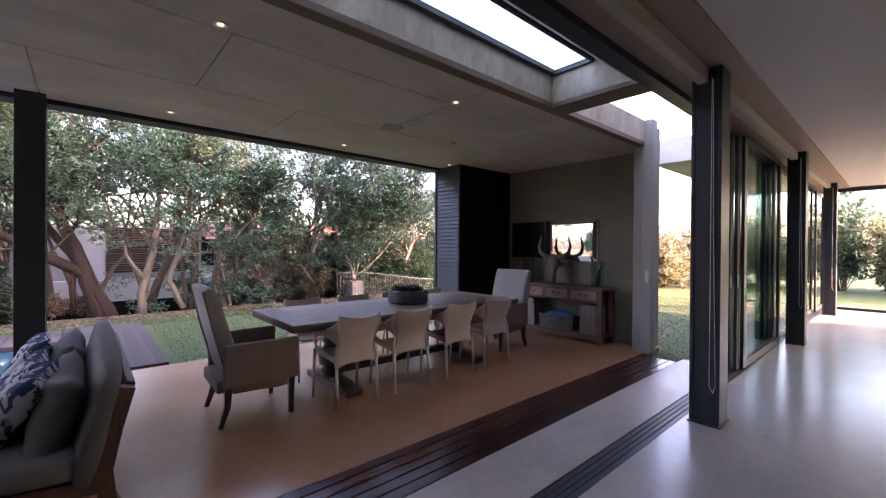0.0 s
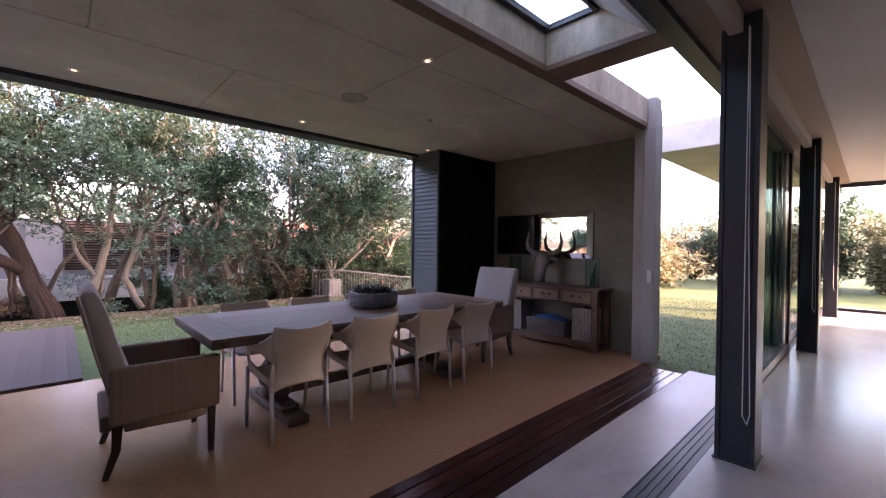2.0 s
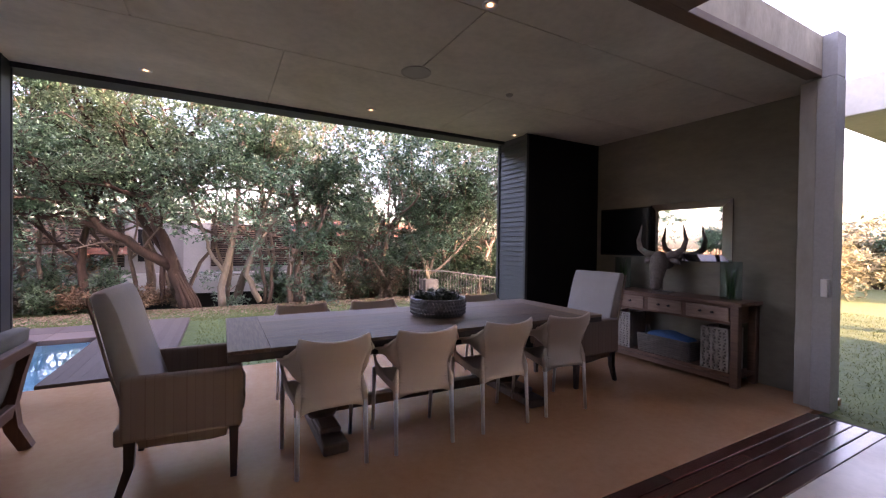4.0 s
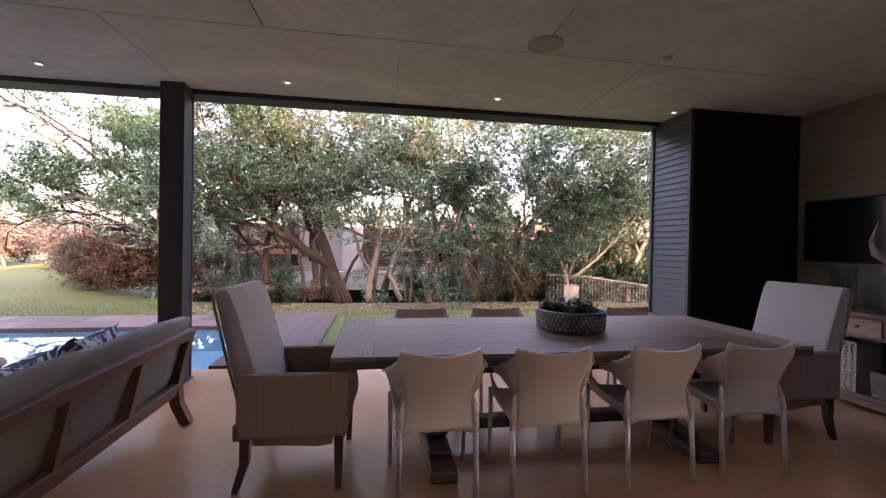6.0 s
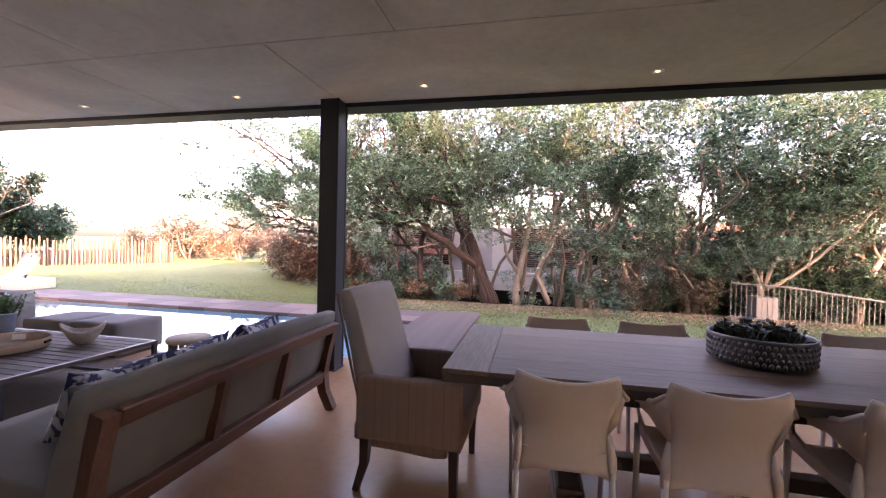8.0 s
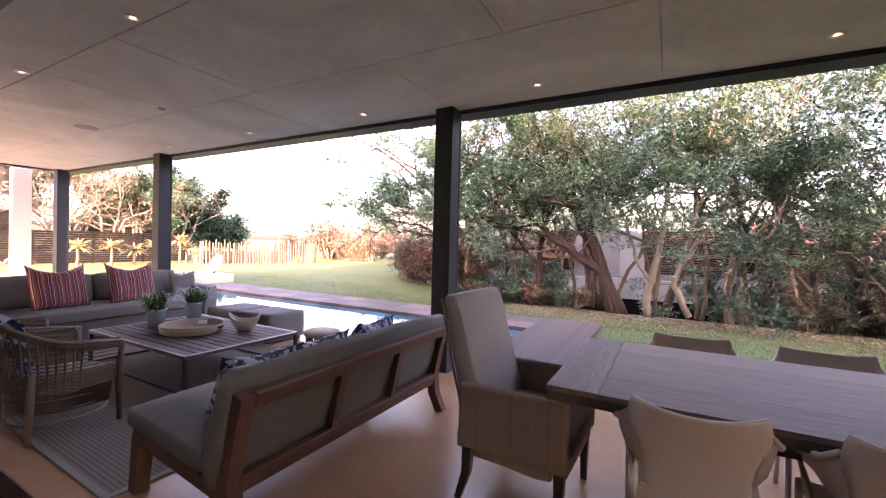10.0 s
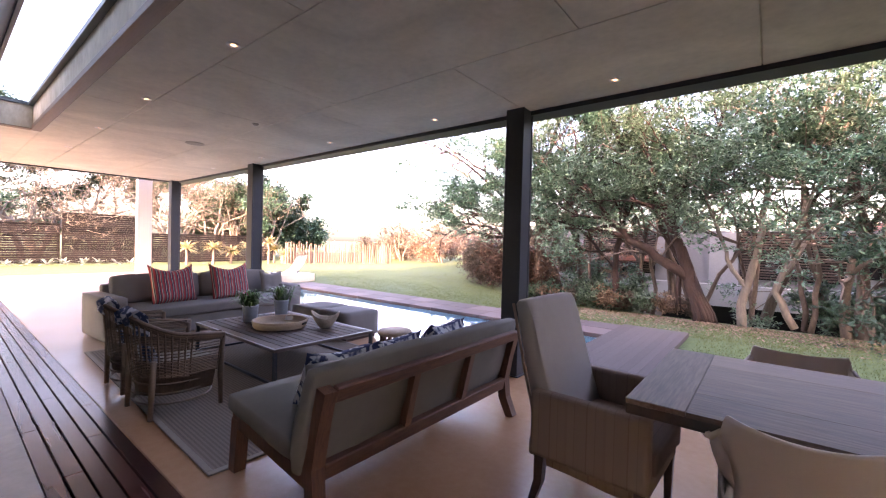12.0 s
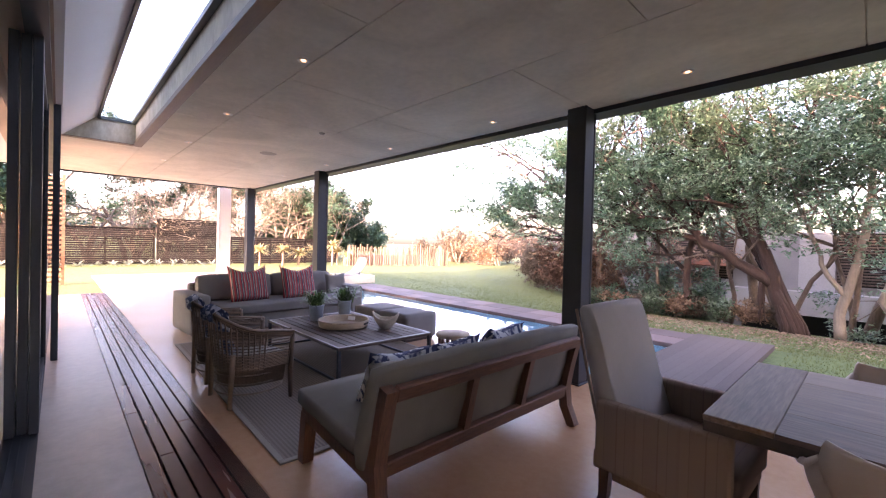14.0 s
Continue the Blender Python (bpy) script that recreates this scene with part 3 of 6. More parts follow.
part("side", box(px0, px1, py0 - 0.15, py0, -1.5, -0.07), "pooltile", pool)
part("side", box(px0, px1, py1, py1 + 0.2, -1.5, -0.07), "pooltile", pool)
M["water"] = glass_mat("pool_water", (0.72, 0.93, 0.96), 1.33, 0.02)
nt = M["water"].node_tree
nz = node(nt, "ShaderNodeTexNoise", Scale=3.0, Detail=3.0)
bp = node(nt, "ShaderNodeBump", Strength=0.12, Distance=0.03)
nt.links.new(nz.outputs[0], bp.inputs["Height"])
nt.links.new(bp.outputs[0], nt.nodes["Principled BSDF"].inputs["Normal"])
wat = part("water", sheet(px0, px1, py0, py1, -0.075), "water", pool)
wat.visible_shadow = False

terrace = thing("garden_deck", "brown timber deck beside the pool, boards running away from the house", "decking", kind="structure")
n = 10
for i in range(n):
    a = 0.02 + i * 1.02 / n
    part("plank", box(a, a + 1.02 / n - 0.0008, 5.85, 9.30, -0.05, 0.02, 0.001), "paver", terrace)
coping = thing("pool_coping", "red-brown paving band along the far side of the pool", "coping", kind="structure")
n = 16
for i in range(n):
    a = -9.8 + i * 9.8 / n
    part("paver", box(a + 0.003, a + 9.8 / n - 0.003, 8.20, 8.72, -0.09, 0.0, 0.006), "coping", coping)
    part("paver", box(a + 0.003, a + 9.8 / n - 0.003, 8.726, 9.28, -0.09, 0.0, 0.006), "coping", coping)
for i in range(6):
    part("paver", box(-9.8, -8.605, 5.82 + i * 0.397, 5.82 + i * 0.397 + 0.39, -0.09, 0.0, 0.006), "coping", coping)
structure("garden_step", box(-11.12, -10.905, -4.0, 2.296, -0.2, -0.01, 0.004), "coping", "red-brown brick edging at the end of the floor", "edging")
structure("terrace_west", box(-17.0, -10.905, 2.30, 6.7, -0.2, -0.02, 0.004), "strip", "sunlit pale paved terrace beyond the patio", "terrace")


def leaf_cloud(clumps, per, size, rng, flat=0.6):
    """Leaves in small sprigs, scattered through ball-shaped clumps (centre, radius)."""
    each = 7
    quads = []
    for c, r in clumps:
        m = max(1, per // each)
        d = rng.normal(size=(m, 3))
        d /= np.linalg.norm(d, axis=1)[:, None]
        hub = np.array(c) + d * (r * np.abs(rng.normal(0.62, 0.36, (m, 1)))) * np.array([1, 1, flat])
        turn = rng.uniform(0, 6.28, (m, 1)) + np.arange(each)[None, :] * 2.4 + rng.normal(0, 0.3, (m, each))
        lift = rng.normal(0.15, 0.5, (m, each))
        a = np.stack([np.cos(turn) * np.cos(lift), np.sin(turn) * np.cos(lift), np.sin(lift)], -1).reshape(-1, 3)
        b = np.stack([-np.sin(turn), np.cos(turn), rng.normal(0, 0.55, (m, each))], -1).reshape(-1, 3)
        b /= np.linalg.norm(b, axis=1)[:, None]
        s = size * rng.uniform(0.6, 1.4, (m * each, 1))
        p = np.repeat(hub, each, 0) + a * s * 1.15 + rng.normal(0, size * 0.25, (m * each, 3))
        quads.append(np.stack([p - a * s, p + b * s * 0.42, p + a * s, p - b * s * 0.42], 1).reshape(-1, 3))
    v = np.concatenate(quads)
    return v.tolist(), [], np.arange(len(v)).reshape(-1, 4).tolist()


def grow(bm, tips, rng, p, d, length, radius, level, spread, rise, seg):
    """A limb and its forks; tips collects where the leaves sit."""
    pts, rad = [p.copy()], [radius]
    n = 5 if level else 4
    for i in range(n):
        d = (d + Vector(rng.normal(size=3).tolist()) * 0.16 + Vector((0, 0, rise * 0.10))).normalized()
        p = p + d * (length / n)
        pts.append(p.copy())
        rad.append(radius * (1 - 0.42 * (i + 1) / n))
    add_tube(bm, pts, rad, seg)
    if level == 0:
        tips.append((tuple(p), 1.0))
        tips.append((tuple(pts[-3]), 0.7))
        return
    if level == 1:
        tips.append((tuple(pts[-2]), 0.8))
    for _ in range(int(rng.integers(2, 4)) if level < 3 else 3):
        q = d.copy()
        q = (q + Vector(rng.normal(size=3).tolist()) * spread).normalized()
        q.z = max(q.z, -0.15)
        grow(bm, tips, rng, pts[-1 - int(rng.integers(0, 2))], q, length * rng.uniform(0.6, 0.85), rad[-1] * 0.72, level - 1, spread, rise, max(5, seg - 1))


def tree(x, y, label, height=6.0, trunk=0.16, lean=(0, 0), stems=1, level=3, leaf="leaf_a", bark="bark", per=260, size=0.048, clump=0.55, spread=0.55, seed=1, z=-0.06, rise=0.5, roots=False):
    rng = np.random.default_rng(seed)
    t = thing("tree", label, "tree", pose(x, y, z), "garden trees")
    bm, tips = bmesh.new(), []
    for s in range(stems):
        a = 2 * math.pi * s / max(stems, 1) + seed
        off = Vector((math.cos(a), math.sin(a), 0)) * (0.09 if stems > 1 else 0)
        d = Vector((lean[0] + off.x * 2.6, lean[1] + off.y * 2.6, 1)).normalized()
        grow(bm, tips, rng, off, d, height * 0.36, trunk * (1 if stems == 1 else 0.8), level, spread, rise, 9)
    if roots:
        for k in range(11):
            a = 2 * math.pi * k / 11 + rng.uniform(-0.2, 0.2)
            r = trunk * 0.9
            c, s = math.cos(a), math.sin(a)
            tw = rng.uniform(-0.5, 0.5)
            add_tube(bm, [(c * r * 0.7 + lean[0] * 1.3, s * r * 0.7 + lean[1] * 1.3, 1.3), (c * r + lean[0] * 0.6, s * r + lean[1] * 0.6, 0.65), (c * r * 1.45 - s * tw * 0.1, s * r * 1.45 + c * tw * 0.1, 0.22), (c * r * 2.3 - s * tw * 0.3, s * r * 2.3 + c * tw * 0.3, -0.04)], [0.035, 0.05, 0.06, 0.04], 6)
    part("trunk", bm, bark, t, smooth=True)
    if per:
        crown = part("crown", leaf_cloud([(c, clump * k * rng.uniform(0.7, 1.3)) for c, k in tips], per, size, rng), leaf, t)
        crown["kind"] = "stuff"
    return t


def shrub(x, y, label, r=0.9, h=1.2, leaf="leaf_b", n=14, per=170, size=0.06, seed=1, twigs=True, z=-0.06, category="shrub"):
    rng = np.random.default_rng(seed)
    s = thing("shrub", label, category, pose(x, y, z), "garden shrubs")
    bm, clumps = bmesh.new(), []
    for k in range(n):
        a = rng.uniform(0, 2 * math.pi)
        q = math.sqrt(rng.uniform()) * r
        top = h * rng.uniform(0.45, 1.0) * (1 - 0.35 * (q / r) ** 2)
        end = Vector((math.cos(a) * q, math.sin(a) * q, top))
        mid = end * 0.5 + Vector((rng.normal() * 0.08, rng.normal() * 0.08, 0.05))
        add_tube(bm, [(math.cos(a) * 0.08, math.sin(a) * 0.08, 0), mid, end], [0.016, 0.011, 0.005], 5)
        for f in (1.0, 0.62, 0.32):
            clumps.append((tuple(end * f + Vector((0, 0, 0.06))), r * 0.40 * rng.uniform(0.7, 1.2)))
    part("stem_tangle", bm, "bark", s)["kind"] = "stuff"
    if per:
        crown = part("foliage", leaf_cloud(clumps, per, size, rng, 0.85), leaf, s)
        crown["kind"] = "stuff"
    return s


GREEN = "spreading evergreen tree with glossy dark green leaves"
FIG = "leaning old fig tree with red-brown hanging roots and dense crown"


def guided(x, y, z, label, limbs, leaf, bark, per, size, clump, seed, level=2, twig=1.3, roots=0.0, spread=0.6, rise=0.5, kids=3):
    """A tree whose main limbs follow given bends; smaller forks and leaves grow from their upper parts."""
    rng = np.random.default_rng(seed)
    t = thing("tree", label, "tree", pose(x, y, z), "garden trees")
    bm, tips = bmesh.new(), []
    for pts, r0, r1, bare in limbs:
        pts = [Vector(q) for q in pts]
        fine = []
        for i, (a, b) in enumerate(zip(pts, pts[1:])):
            for k in range(3):
                fine.append(a.lerp(b, k / 3) + Vector(rng.normal(size=3).tolist()) * 0.025 * (i + k > 0))
        fine.append(pts[-1])
        n = len(fine) - 1
        rad = [r0 + (r1 - r0) * i / n for i in range(n + 1)]
        add_tube(bm, fine, rad, 9)
        for i in range(int(bare * n), n + 1):
            d = (fine[min(i + 1, n)] - fine[max(i - 1, 0)]).normalized()
            for _ in range(kids if i == n else 1):
                q = (d + Vector(rng.normal(size=3).tolist()) * (0.9 if i < n else 0.55)).normalized()
                q.z = max(q.z, -0.1)
                grow(bm, tips, rng, fine[i], q, twig * rng.uniform(0.7, 1.25), min(rad[i] * 0.62, 0.075), level, spread, rise, 6)
    if roots:
        for k in range(16):
            a = 2 * math.pi * k / 16 + rng.uniform(-0.2, 0.2)
            c, s_, tw, r = math.cos(a), math.sin(a), rng.uniform(-0.4, 0.4), roots
            add_tube(bm, [(c * r * 0.6 - 0.42, s_ * r * 0.6, 1.25 + rng.uniform(-0.25, 0.2)), (c * r * 0.9 - 0.24, s_ * r * 0.9, 0.7), (c * r * 1.2 - 0.06, s_ * r * 1.2 + tw * 0.05, 0.25), (c * r * 1.5 - s_ * tw * 0.15, s_ * r * 1.5 + c * tw * 0.15, -0.05)], [0.03, 0.045, 0.055, 0.04], 6)
        for k in range(7):
            px, py = rng.uniform(-0.75, -0.45), rng.uniform(-0.18, 0.18)
            add_tube(bm, [(px, py, 1.25), (px + rng.normal() * 0.03, py, 0.8), (px + rng.normal() * 0.05, py, rng.uniform(0.1, 0.4))], [0.03, 0.026, 0.008], 5)
    part("trunk", bm, bark, t, smooth=True)
    crown = part("crown", leaf_cloud([(c, clump * k * rng.uniform(0.7, 1.3)) for c, k in tips], per, size, rng), leaf, t)
    crown["kind"] = "stuff"
    return t


# the old fig: a leaning root-wrapped trunk, one limb rising, two sweeping low over the lawn
guided(0.73, 14.85, -0.6, FIG, [
    ([(0, 0, 0), (-0.25, 0, 0.6), (-0.46, 0, 1.22), (-0.64, -0.05, 1.97), (-1.1, -0.1, 3.1), (-1.6, 0.0, 3.95), (-2.2, 0.2, 4.9), (-2.7, 0.3, 5.9)], 0.215, 0.055, 0.52),
    ([(-1.0, -0.08, 2.9), (-0.70, 0.15, 3.86), (-0.42, 0.3, 4.6), (0.05, 0.35, 5.2), (0.25, 0.4, 6.0)], 0.12, 0.04, 0.45),
    ([(-0.46, 0, 1.2), (-1.25, -0.25, 1.77), (-1.95, -0.4, 2.3), (-2.6, -0.5, 2.9), (-3.1, -0.5, 3.6), (-3.6, -0.4, 4.6)], 0.15, 0.05, 0.45),
    ([(-1.95, -0.4, 2.3), (-3.0, -0.5, 2.55), (-4.1, -0.5, 2.65), (-5.0, -0.4, 2.9)], 0.085, 0.03, 0.5),
    ([(-0.55, 0.1, 1.5), (-1.1, 0.5, 2.4), (-1.6, 0.9, 3.3), (-2.1, 1.2, 4.3)], 0.12, 0.05, 0.55)],
    "leaf_b", "bark_red", 80, 0.046, 0.50, 3, roots=0.185)
guided(1.55, 14.6, -0.55, "pale smooth-barked garden tree forking low with open crown", [
    ([(0, 0, 0), (-0.02, 0, 0.8), (0.20, 0, 1.55), (0.34, 0.05, 2.45), (0.38, 0.1, 3.7), (0.55, 0.1, 5.0), (0.40, 0.2, 6.3)], 0.115, 0.04, 0.62),
    ([(0.06, 0, 1.0), (-0.35, 0.1, 1.7), (-0.5, 0.2, 2.3), (-0.75, 0.1, 2.9)], 0.06, 0.03, 0.6),
    ([(1.05, 0.2, 0.05), (0.62, 0.1, 0.95), (0.90, 0.1, 1.9), (1.15, 0.1, 2.85), (1.1, 0.2, 3.9), (1.4, 0.2, 5.2)], 0.09, 0.035, 0.6),
    ([(0.75, 0.1, 1.3), (1.2, -0.1, 2.2), (1.75, -0.1, 3.1), (2.0, 0.0, 4.2)], 0.06, 0.025, 0.55)],
    "leaf_b", "bark_pale", 75, 0.048, 0.48, 8, rise=0.8)
guided(8.33, 14.4, 0.05, "pale branching tree with thin sparse crown rising from a planter", [
    ([(0, 0, 0), (-0.1, 0, 0.4), (-0.66, 0, 1.5), (-0.95, 0.05, 2.55), (-1.25, 0.1, 3.8), (-1.4, 0.1, 5.2)], 0.065, 0.025, 0.55),
    ([(0.03, 0, 0.2), (0.48, 0.05, 1.7), (0.97, 0.1, 3.1), (1.27, 0.1, 4.7), (1.35, 0.2, 6.0)], 0.06, 0.024, 0.55),
    ([(0.1, 0, 0.25), (0.62, -0.05, 0.55), (1.6, 0, 1.4), (2.6, 0.05, 2.4), (3.1, 0.1, 3.0), (3.5, 0.1, 3.9)], 0.055, 0.02, 0.5),
    ([(0, 0.05, 0.3), (0.0, 0.1, 1.7), (0.18, 0.1, 3.1), (0.28, 0.1, 5.3)], 0.055, 0.024, 0.5),
    ([(1.1, 0, 1.0), (1.5, 0.2, 2.2), (2.2, 0.3, 3.4)], 0.045, 0.02, 0.4)],
    "leaf_b", "bark_pale", 42, 0.055, 0.42, 33, level=2, rise=1.0)
guided(-1.75, 15.4, -0.5, "small root-footed tree beside the old fig", [
    ([(0, 0, 0), (-0.08, 0, 0.8), (-0.12, 0, 1.8), (0.1, 0.1, 3.0), (0.3, 0.2, 4.4)], 0.13, 0.05, 0.5),
    ([(-0.1, 0, 1.2), (-0.8, 0, 2.0), (-1.6, 0.1, 2.7), (-2.3, 0.1, 3.8)], 0.06, 0.025, 0.4)],
    "leaf_a", "bark_red", 80, 0.05, 0.5, 17)
for x, y, h, leaf, seed in ((3.9, 15.6, 10.0, "leaf_a", 12), (4.5, 16.4, 11.4, "leaf_a", 21), (5.5, 16.0, 10.6, "leaf_b", 64), (6.5, 16.8, 11.4, "leaf_a", 27), (9.9, 17.4, 10.2, "leaf_a", 37), (12.8, 17.0, 9.6, "leaf_b", 39), (-3.4, 16.9, 11.0, "leaf_b", 41), (-0.6, 17.6, 10.8, "leaf_a", 43), (2.0, 17.4, 11.2, "leaf_b", 44)):
    tree(x, y, GREEN, h, 0.15, (0.05 * (seed % 3 - 1), 0.0), leaf=leaf, per=56, clump=0.60, size=0.054, level=4, spread=0.68, seed=seed, z=-0.75)
for x, y, h, leaf, seed in ((-2.6, 16.2, 6.6, "leaf_a", 501), (-0.9, 16.0, 6.2, "leaf_b", 502), (0.3, 16.4, 7.2, "leaf_a", 503), (1.7, 16.2, 7.6, "leaf_b", 504), (2.9, 15.9, 7.4, "leaf_a", 505), (3.4, 16.8, 8.4, "leaf_b", 506), (4.4, 15.7, 7.6, "leaf_a", 507), (5.0, 16.6, 8.6, "leaf_b", 508), (5.9, 15.6, 7.8, "leaf_a", 509), (6.9, 16.2, 8.0, "leaf_a", 510), (7.7, 17.0, 8.8, "leaf_b", 511), (8.8, 16.4, 8.2, "leaf_a", 512), (9.8, 15.8, 7.4, "leaf_c", 513), (10.8, 16.6, 8.0, "leaf_a", 514), (-1.6, 17.0, 8.4, "leaf_a", 515)):
    tree(x, y, "leafy evergreen tree in the thicket behind the old fig", h, 0.09, (0.08 * (seed % 3 - 1), 0.0), stems=2, leaf=leaf, per=85, clump=0.6, size=0.052, level=3, spread=0.75, seed=seed, z=-0.7, rise=0.5)
for k in range(13):
    tree(-8.0 + 2.4 * k, 32.5 + 1.2 * (k % 3), "tall tree far behind the neighbouring house", 8.6 + 1.1 * (k % 3), 0.2, (0, 0), leaf=("leaf_c", "leaf_a")[k % 2], per=60, clump=1.5, size=0.17, level=3, spread=0.8, seed=700 + k, z=-1.6, rise=0.2)
guided(-4.5, 15.4, -0.25, "dense evergreen tree with low boughs reaching over the lawn", [
    ([(0, 0, 0), (-0.1, 0, 1.2), (-0.2, 0.1, 2.6), (0.1, 0.1, 4.2), (0.2, 0.2, 5.6)], 0.16, 0.05, 0.3),
    ([(-0.1, 0, 1.0), (-0.8, -0.2, 1.9), (-1.5, -0.3, 2.6), (-2.5, -0.3, 2.9), (-3.4, -0.3, 2.8)], 0.08, 0.025, 0.3),
    ([(-0.15, 0, 1.8), (-0.7, -0.3, 2.9), (-1.3, -0.4, 4.0), (-1.6, -0.3, 5.2)], 0.08, 0.03, 0.25),
    ([(-0.1, 0, 1.5), (0.8, -0.3, 2.4), (1.5, -0.4, 3.6), (1.7, -0.3, 5.0)], 0.08, 0.03, 0.25)],
    "leaf_a", "bark", 120, 0.052, 0.6, 49, twig=1.2, spread=0.75)
tree(15.8, 16.0, GREEN, 7.3, 0.15, (0.0, 0.0), leaf="leaf_b", per=240, clump=0.9, seed=43, z=-0.75)
for x, y, h, seed in ((-4.0, 15.9, 10.8, 47), (-5.0, 17.2, 10.0, 48)):
    tree(x, y, "broad evergreen tree with low sweeping limbs over the lawn", h, 0.17, (-0.06, -0.05), leaf="leaf_a", per=110, clump=0.68, size=0.052, level=4, seed=seed, z=-0.25, rise=0.1, spread=0.75)
tree(8.2, 18.8, GREEN, 10.4, 0.18, (0.0, 0.0), leaf="leaf_a", per=200, clump=0.9, seed=57, z=-1.2)
for k, (x, y, h) in enumerate(((3.6, 15.3, 6.4), (5.2, 15.2, 7.4), (6.6, 15.8, 7.4), (7.6, 16.4, 7.6), (11.3, 15.4, 6.6))):
    tree(x, y, GREEN, h * 1.1, 0.12, (0.05 * (k % 3 - 1), 0.0), leaf=("leaf_c", "leaf_a")[k % 2], per=170, clump=0.72, size=0.055, seed=400 + k, z=-0.8, rise=0.4)
for k in range(7):
    tree(4.0 + 1.05 * k + 0.3 * (k % 3), 15.0 + 0.5 * (k % 3), "slender young tree with leafy lower twigs", 4.0 + 0.5 * (k % 4), 0.05, (0.12 * (k % 3 - 1), 0.05), stems=2, leaf=("leaf_a", "leaf_b")[k % 2], bark=("bark", "bark_pale")[k % 2], per=110, clump=0.5, seed=460 + k, level=2, z=-0.68, rise=0.9, spread=0.5)
for k in range(11):
    shrub(7.6 + 0.8 * k, 17.2 + 0.6 * (k % 2), "tall dense dark green hedge shrub", 1.2, 2.8 + 0.4 * (k % 3), "leaf_c", 20, 110, 0.09, 480 + k, z=-1.0)
for k, (x, y) in enumerate(((10.9, 14.9), (12.4, 15.8), (9.6, 15.3), (11.8, 17.0), (14.0, 15.2))):
    tree(x, y, GREEN, 5.6, 0.11, (0.0, 0.05), leaf="leaf_c", per=300, clump=0.95, seed=500 + k, z=-0.7, rise=0.3, spread=0.7)
BARE = "sunlit leafless tree with a tangle of pale twigs"
for k, (x, y) in enumerate(((-8.6, 21.5), (-11.0, 22.5), (-13.5, 23.5), (-16.5, 24.5), (-20.0, 24.0))):
    tree(x, y, BARE, 5.4, 0.10, (-0.3, 0), stems=3, bark="bark", leaf="leaf_grey", per=14, clump=0.6, size=0.05, seed=600 + k, level=3, z=-0.2, rise=-0.2, spread=0.8)


def leafless(x, y, z, ends, seed):
    """A thin tree whose long limbs sweep out over the lawn, forking into bare twigs."""
    rng = np.random.default_rng(seed)
    t = thing("tree", "leafless tree with long thin bare branches sweeping over the lawn", "tree", pose(x, y, z), "garden trees")
    part("trunk", tube([(0, 0, 0), (-0.05, 0.03, 0.9), (-0.02, 0, 1.9), (0.1, 0.05, 3.2)], [0.10, 0.085, 0.07, 0.04], 8), "bark", t, smooth=True)
    for ex, ez, start in ends:
        a, b = Vector((0, 0, start)), Vector((ex, rng.uniform(-1.0, 0.6), ez))
        bm = bmesh.new()
        pts = []
        for k in range(9):
            f = k / 8
            pts.append(a.lerp(b, f) + Vector((rng.normal() * 0.06, rng.normal() * 0.08, math.sin(f * 3.1) * 0.12 * (b - a).length * 0.5 + rng.normal() * 0.05)))
        pts[0] = a
        add_tube(bm, pts, [0.080 - 0.0065 * k for k in range(9)], 6)
        for k in range(2, 9):
            for _ in range(3):
                d = ((b - a).normalized() + Vector(rng.normal(size=3).tolist()) * 0.55).normalized()
                L = rng.uniform(0.5, 1.3)
                q = pts[k]
                m_ = q + d * L * 0.5 + Vector(rng.normal(size=3).tolist()) * 0.06
                e = m_ + (d + Vector(rng.normal(size=3).tolist()) * 0.35) * L * 0.5
                add_tube(bm, [q, m_, e], [0.026, 0.020, 0.010], 4)
                for _ in range(2):
                    e2 = m_ + (d + Vector(rng.normal(size=3).tolist()) * 0.7) * L * 0.4
                    add_tube(bm, [m_, e2], [0.016, 0.008], 4)
        part("branch", bm, "bark_dark", t, smooth=True)


leafless(-5.4, 15.9, -0.2, ((-5.0, 6.2, 2.6), (-3.4, 5.6, 3.0), (-3.6, 3.4, 1.9), (-4.9, 2.0, 1.5), (-3.9, 2.5, 1.7), (0.9, 5.6, 2.9)), 61)
for k, (x, y) in enumerate(((-26.2, 4.6), (-26.8, 7.0), (-25.8, 9.4), (-26.6, 11.4), (-25.4, 13.4), (-27.4, 2.6), (-25.2, 15.6), (-25.6, 10.4), (-25.8, 12.4))):
    tree(x, y, BARE, 7.0, 0.13, (0.12 * (k % 3 - 1), 0.05), stems=4, bark="bark_pale", leaf="leaf_grey", per=7, clump=0.5, size=0.05, seed=70 + k, level=4, z=-0.06, rise=0.1, spread=0.85)
for k, (x, y, h) in enumerate(((-27.2, -5.6, 9.0), (-28.0, -3.0, 9.6), (-27.4, -0.6, 8.8), (-28.6, 1.6, 9.6), (-29.5, 4.4, 9.4), (-31, 9.0, 8.0), (-30, 12.6, 7.4), (-27.0, 14.4, 7.4), (-26.6, 16.8, 6.6), (-28, 18.8, 5.6), (-29.6, 20.6, 4.6), (-30, 6.6, 8.8))):
    tree(x, y, "rounded green garden tree behind the boundary fence", h, 0.16, (0, 0), leaf=("leaf_c", "leaf_a", "leaf_c")[k % 3], per=190, clump=1.0, size=0.10, seed=80 + k, level=4, spread=0.75, rise=0.05)

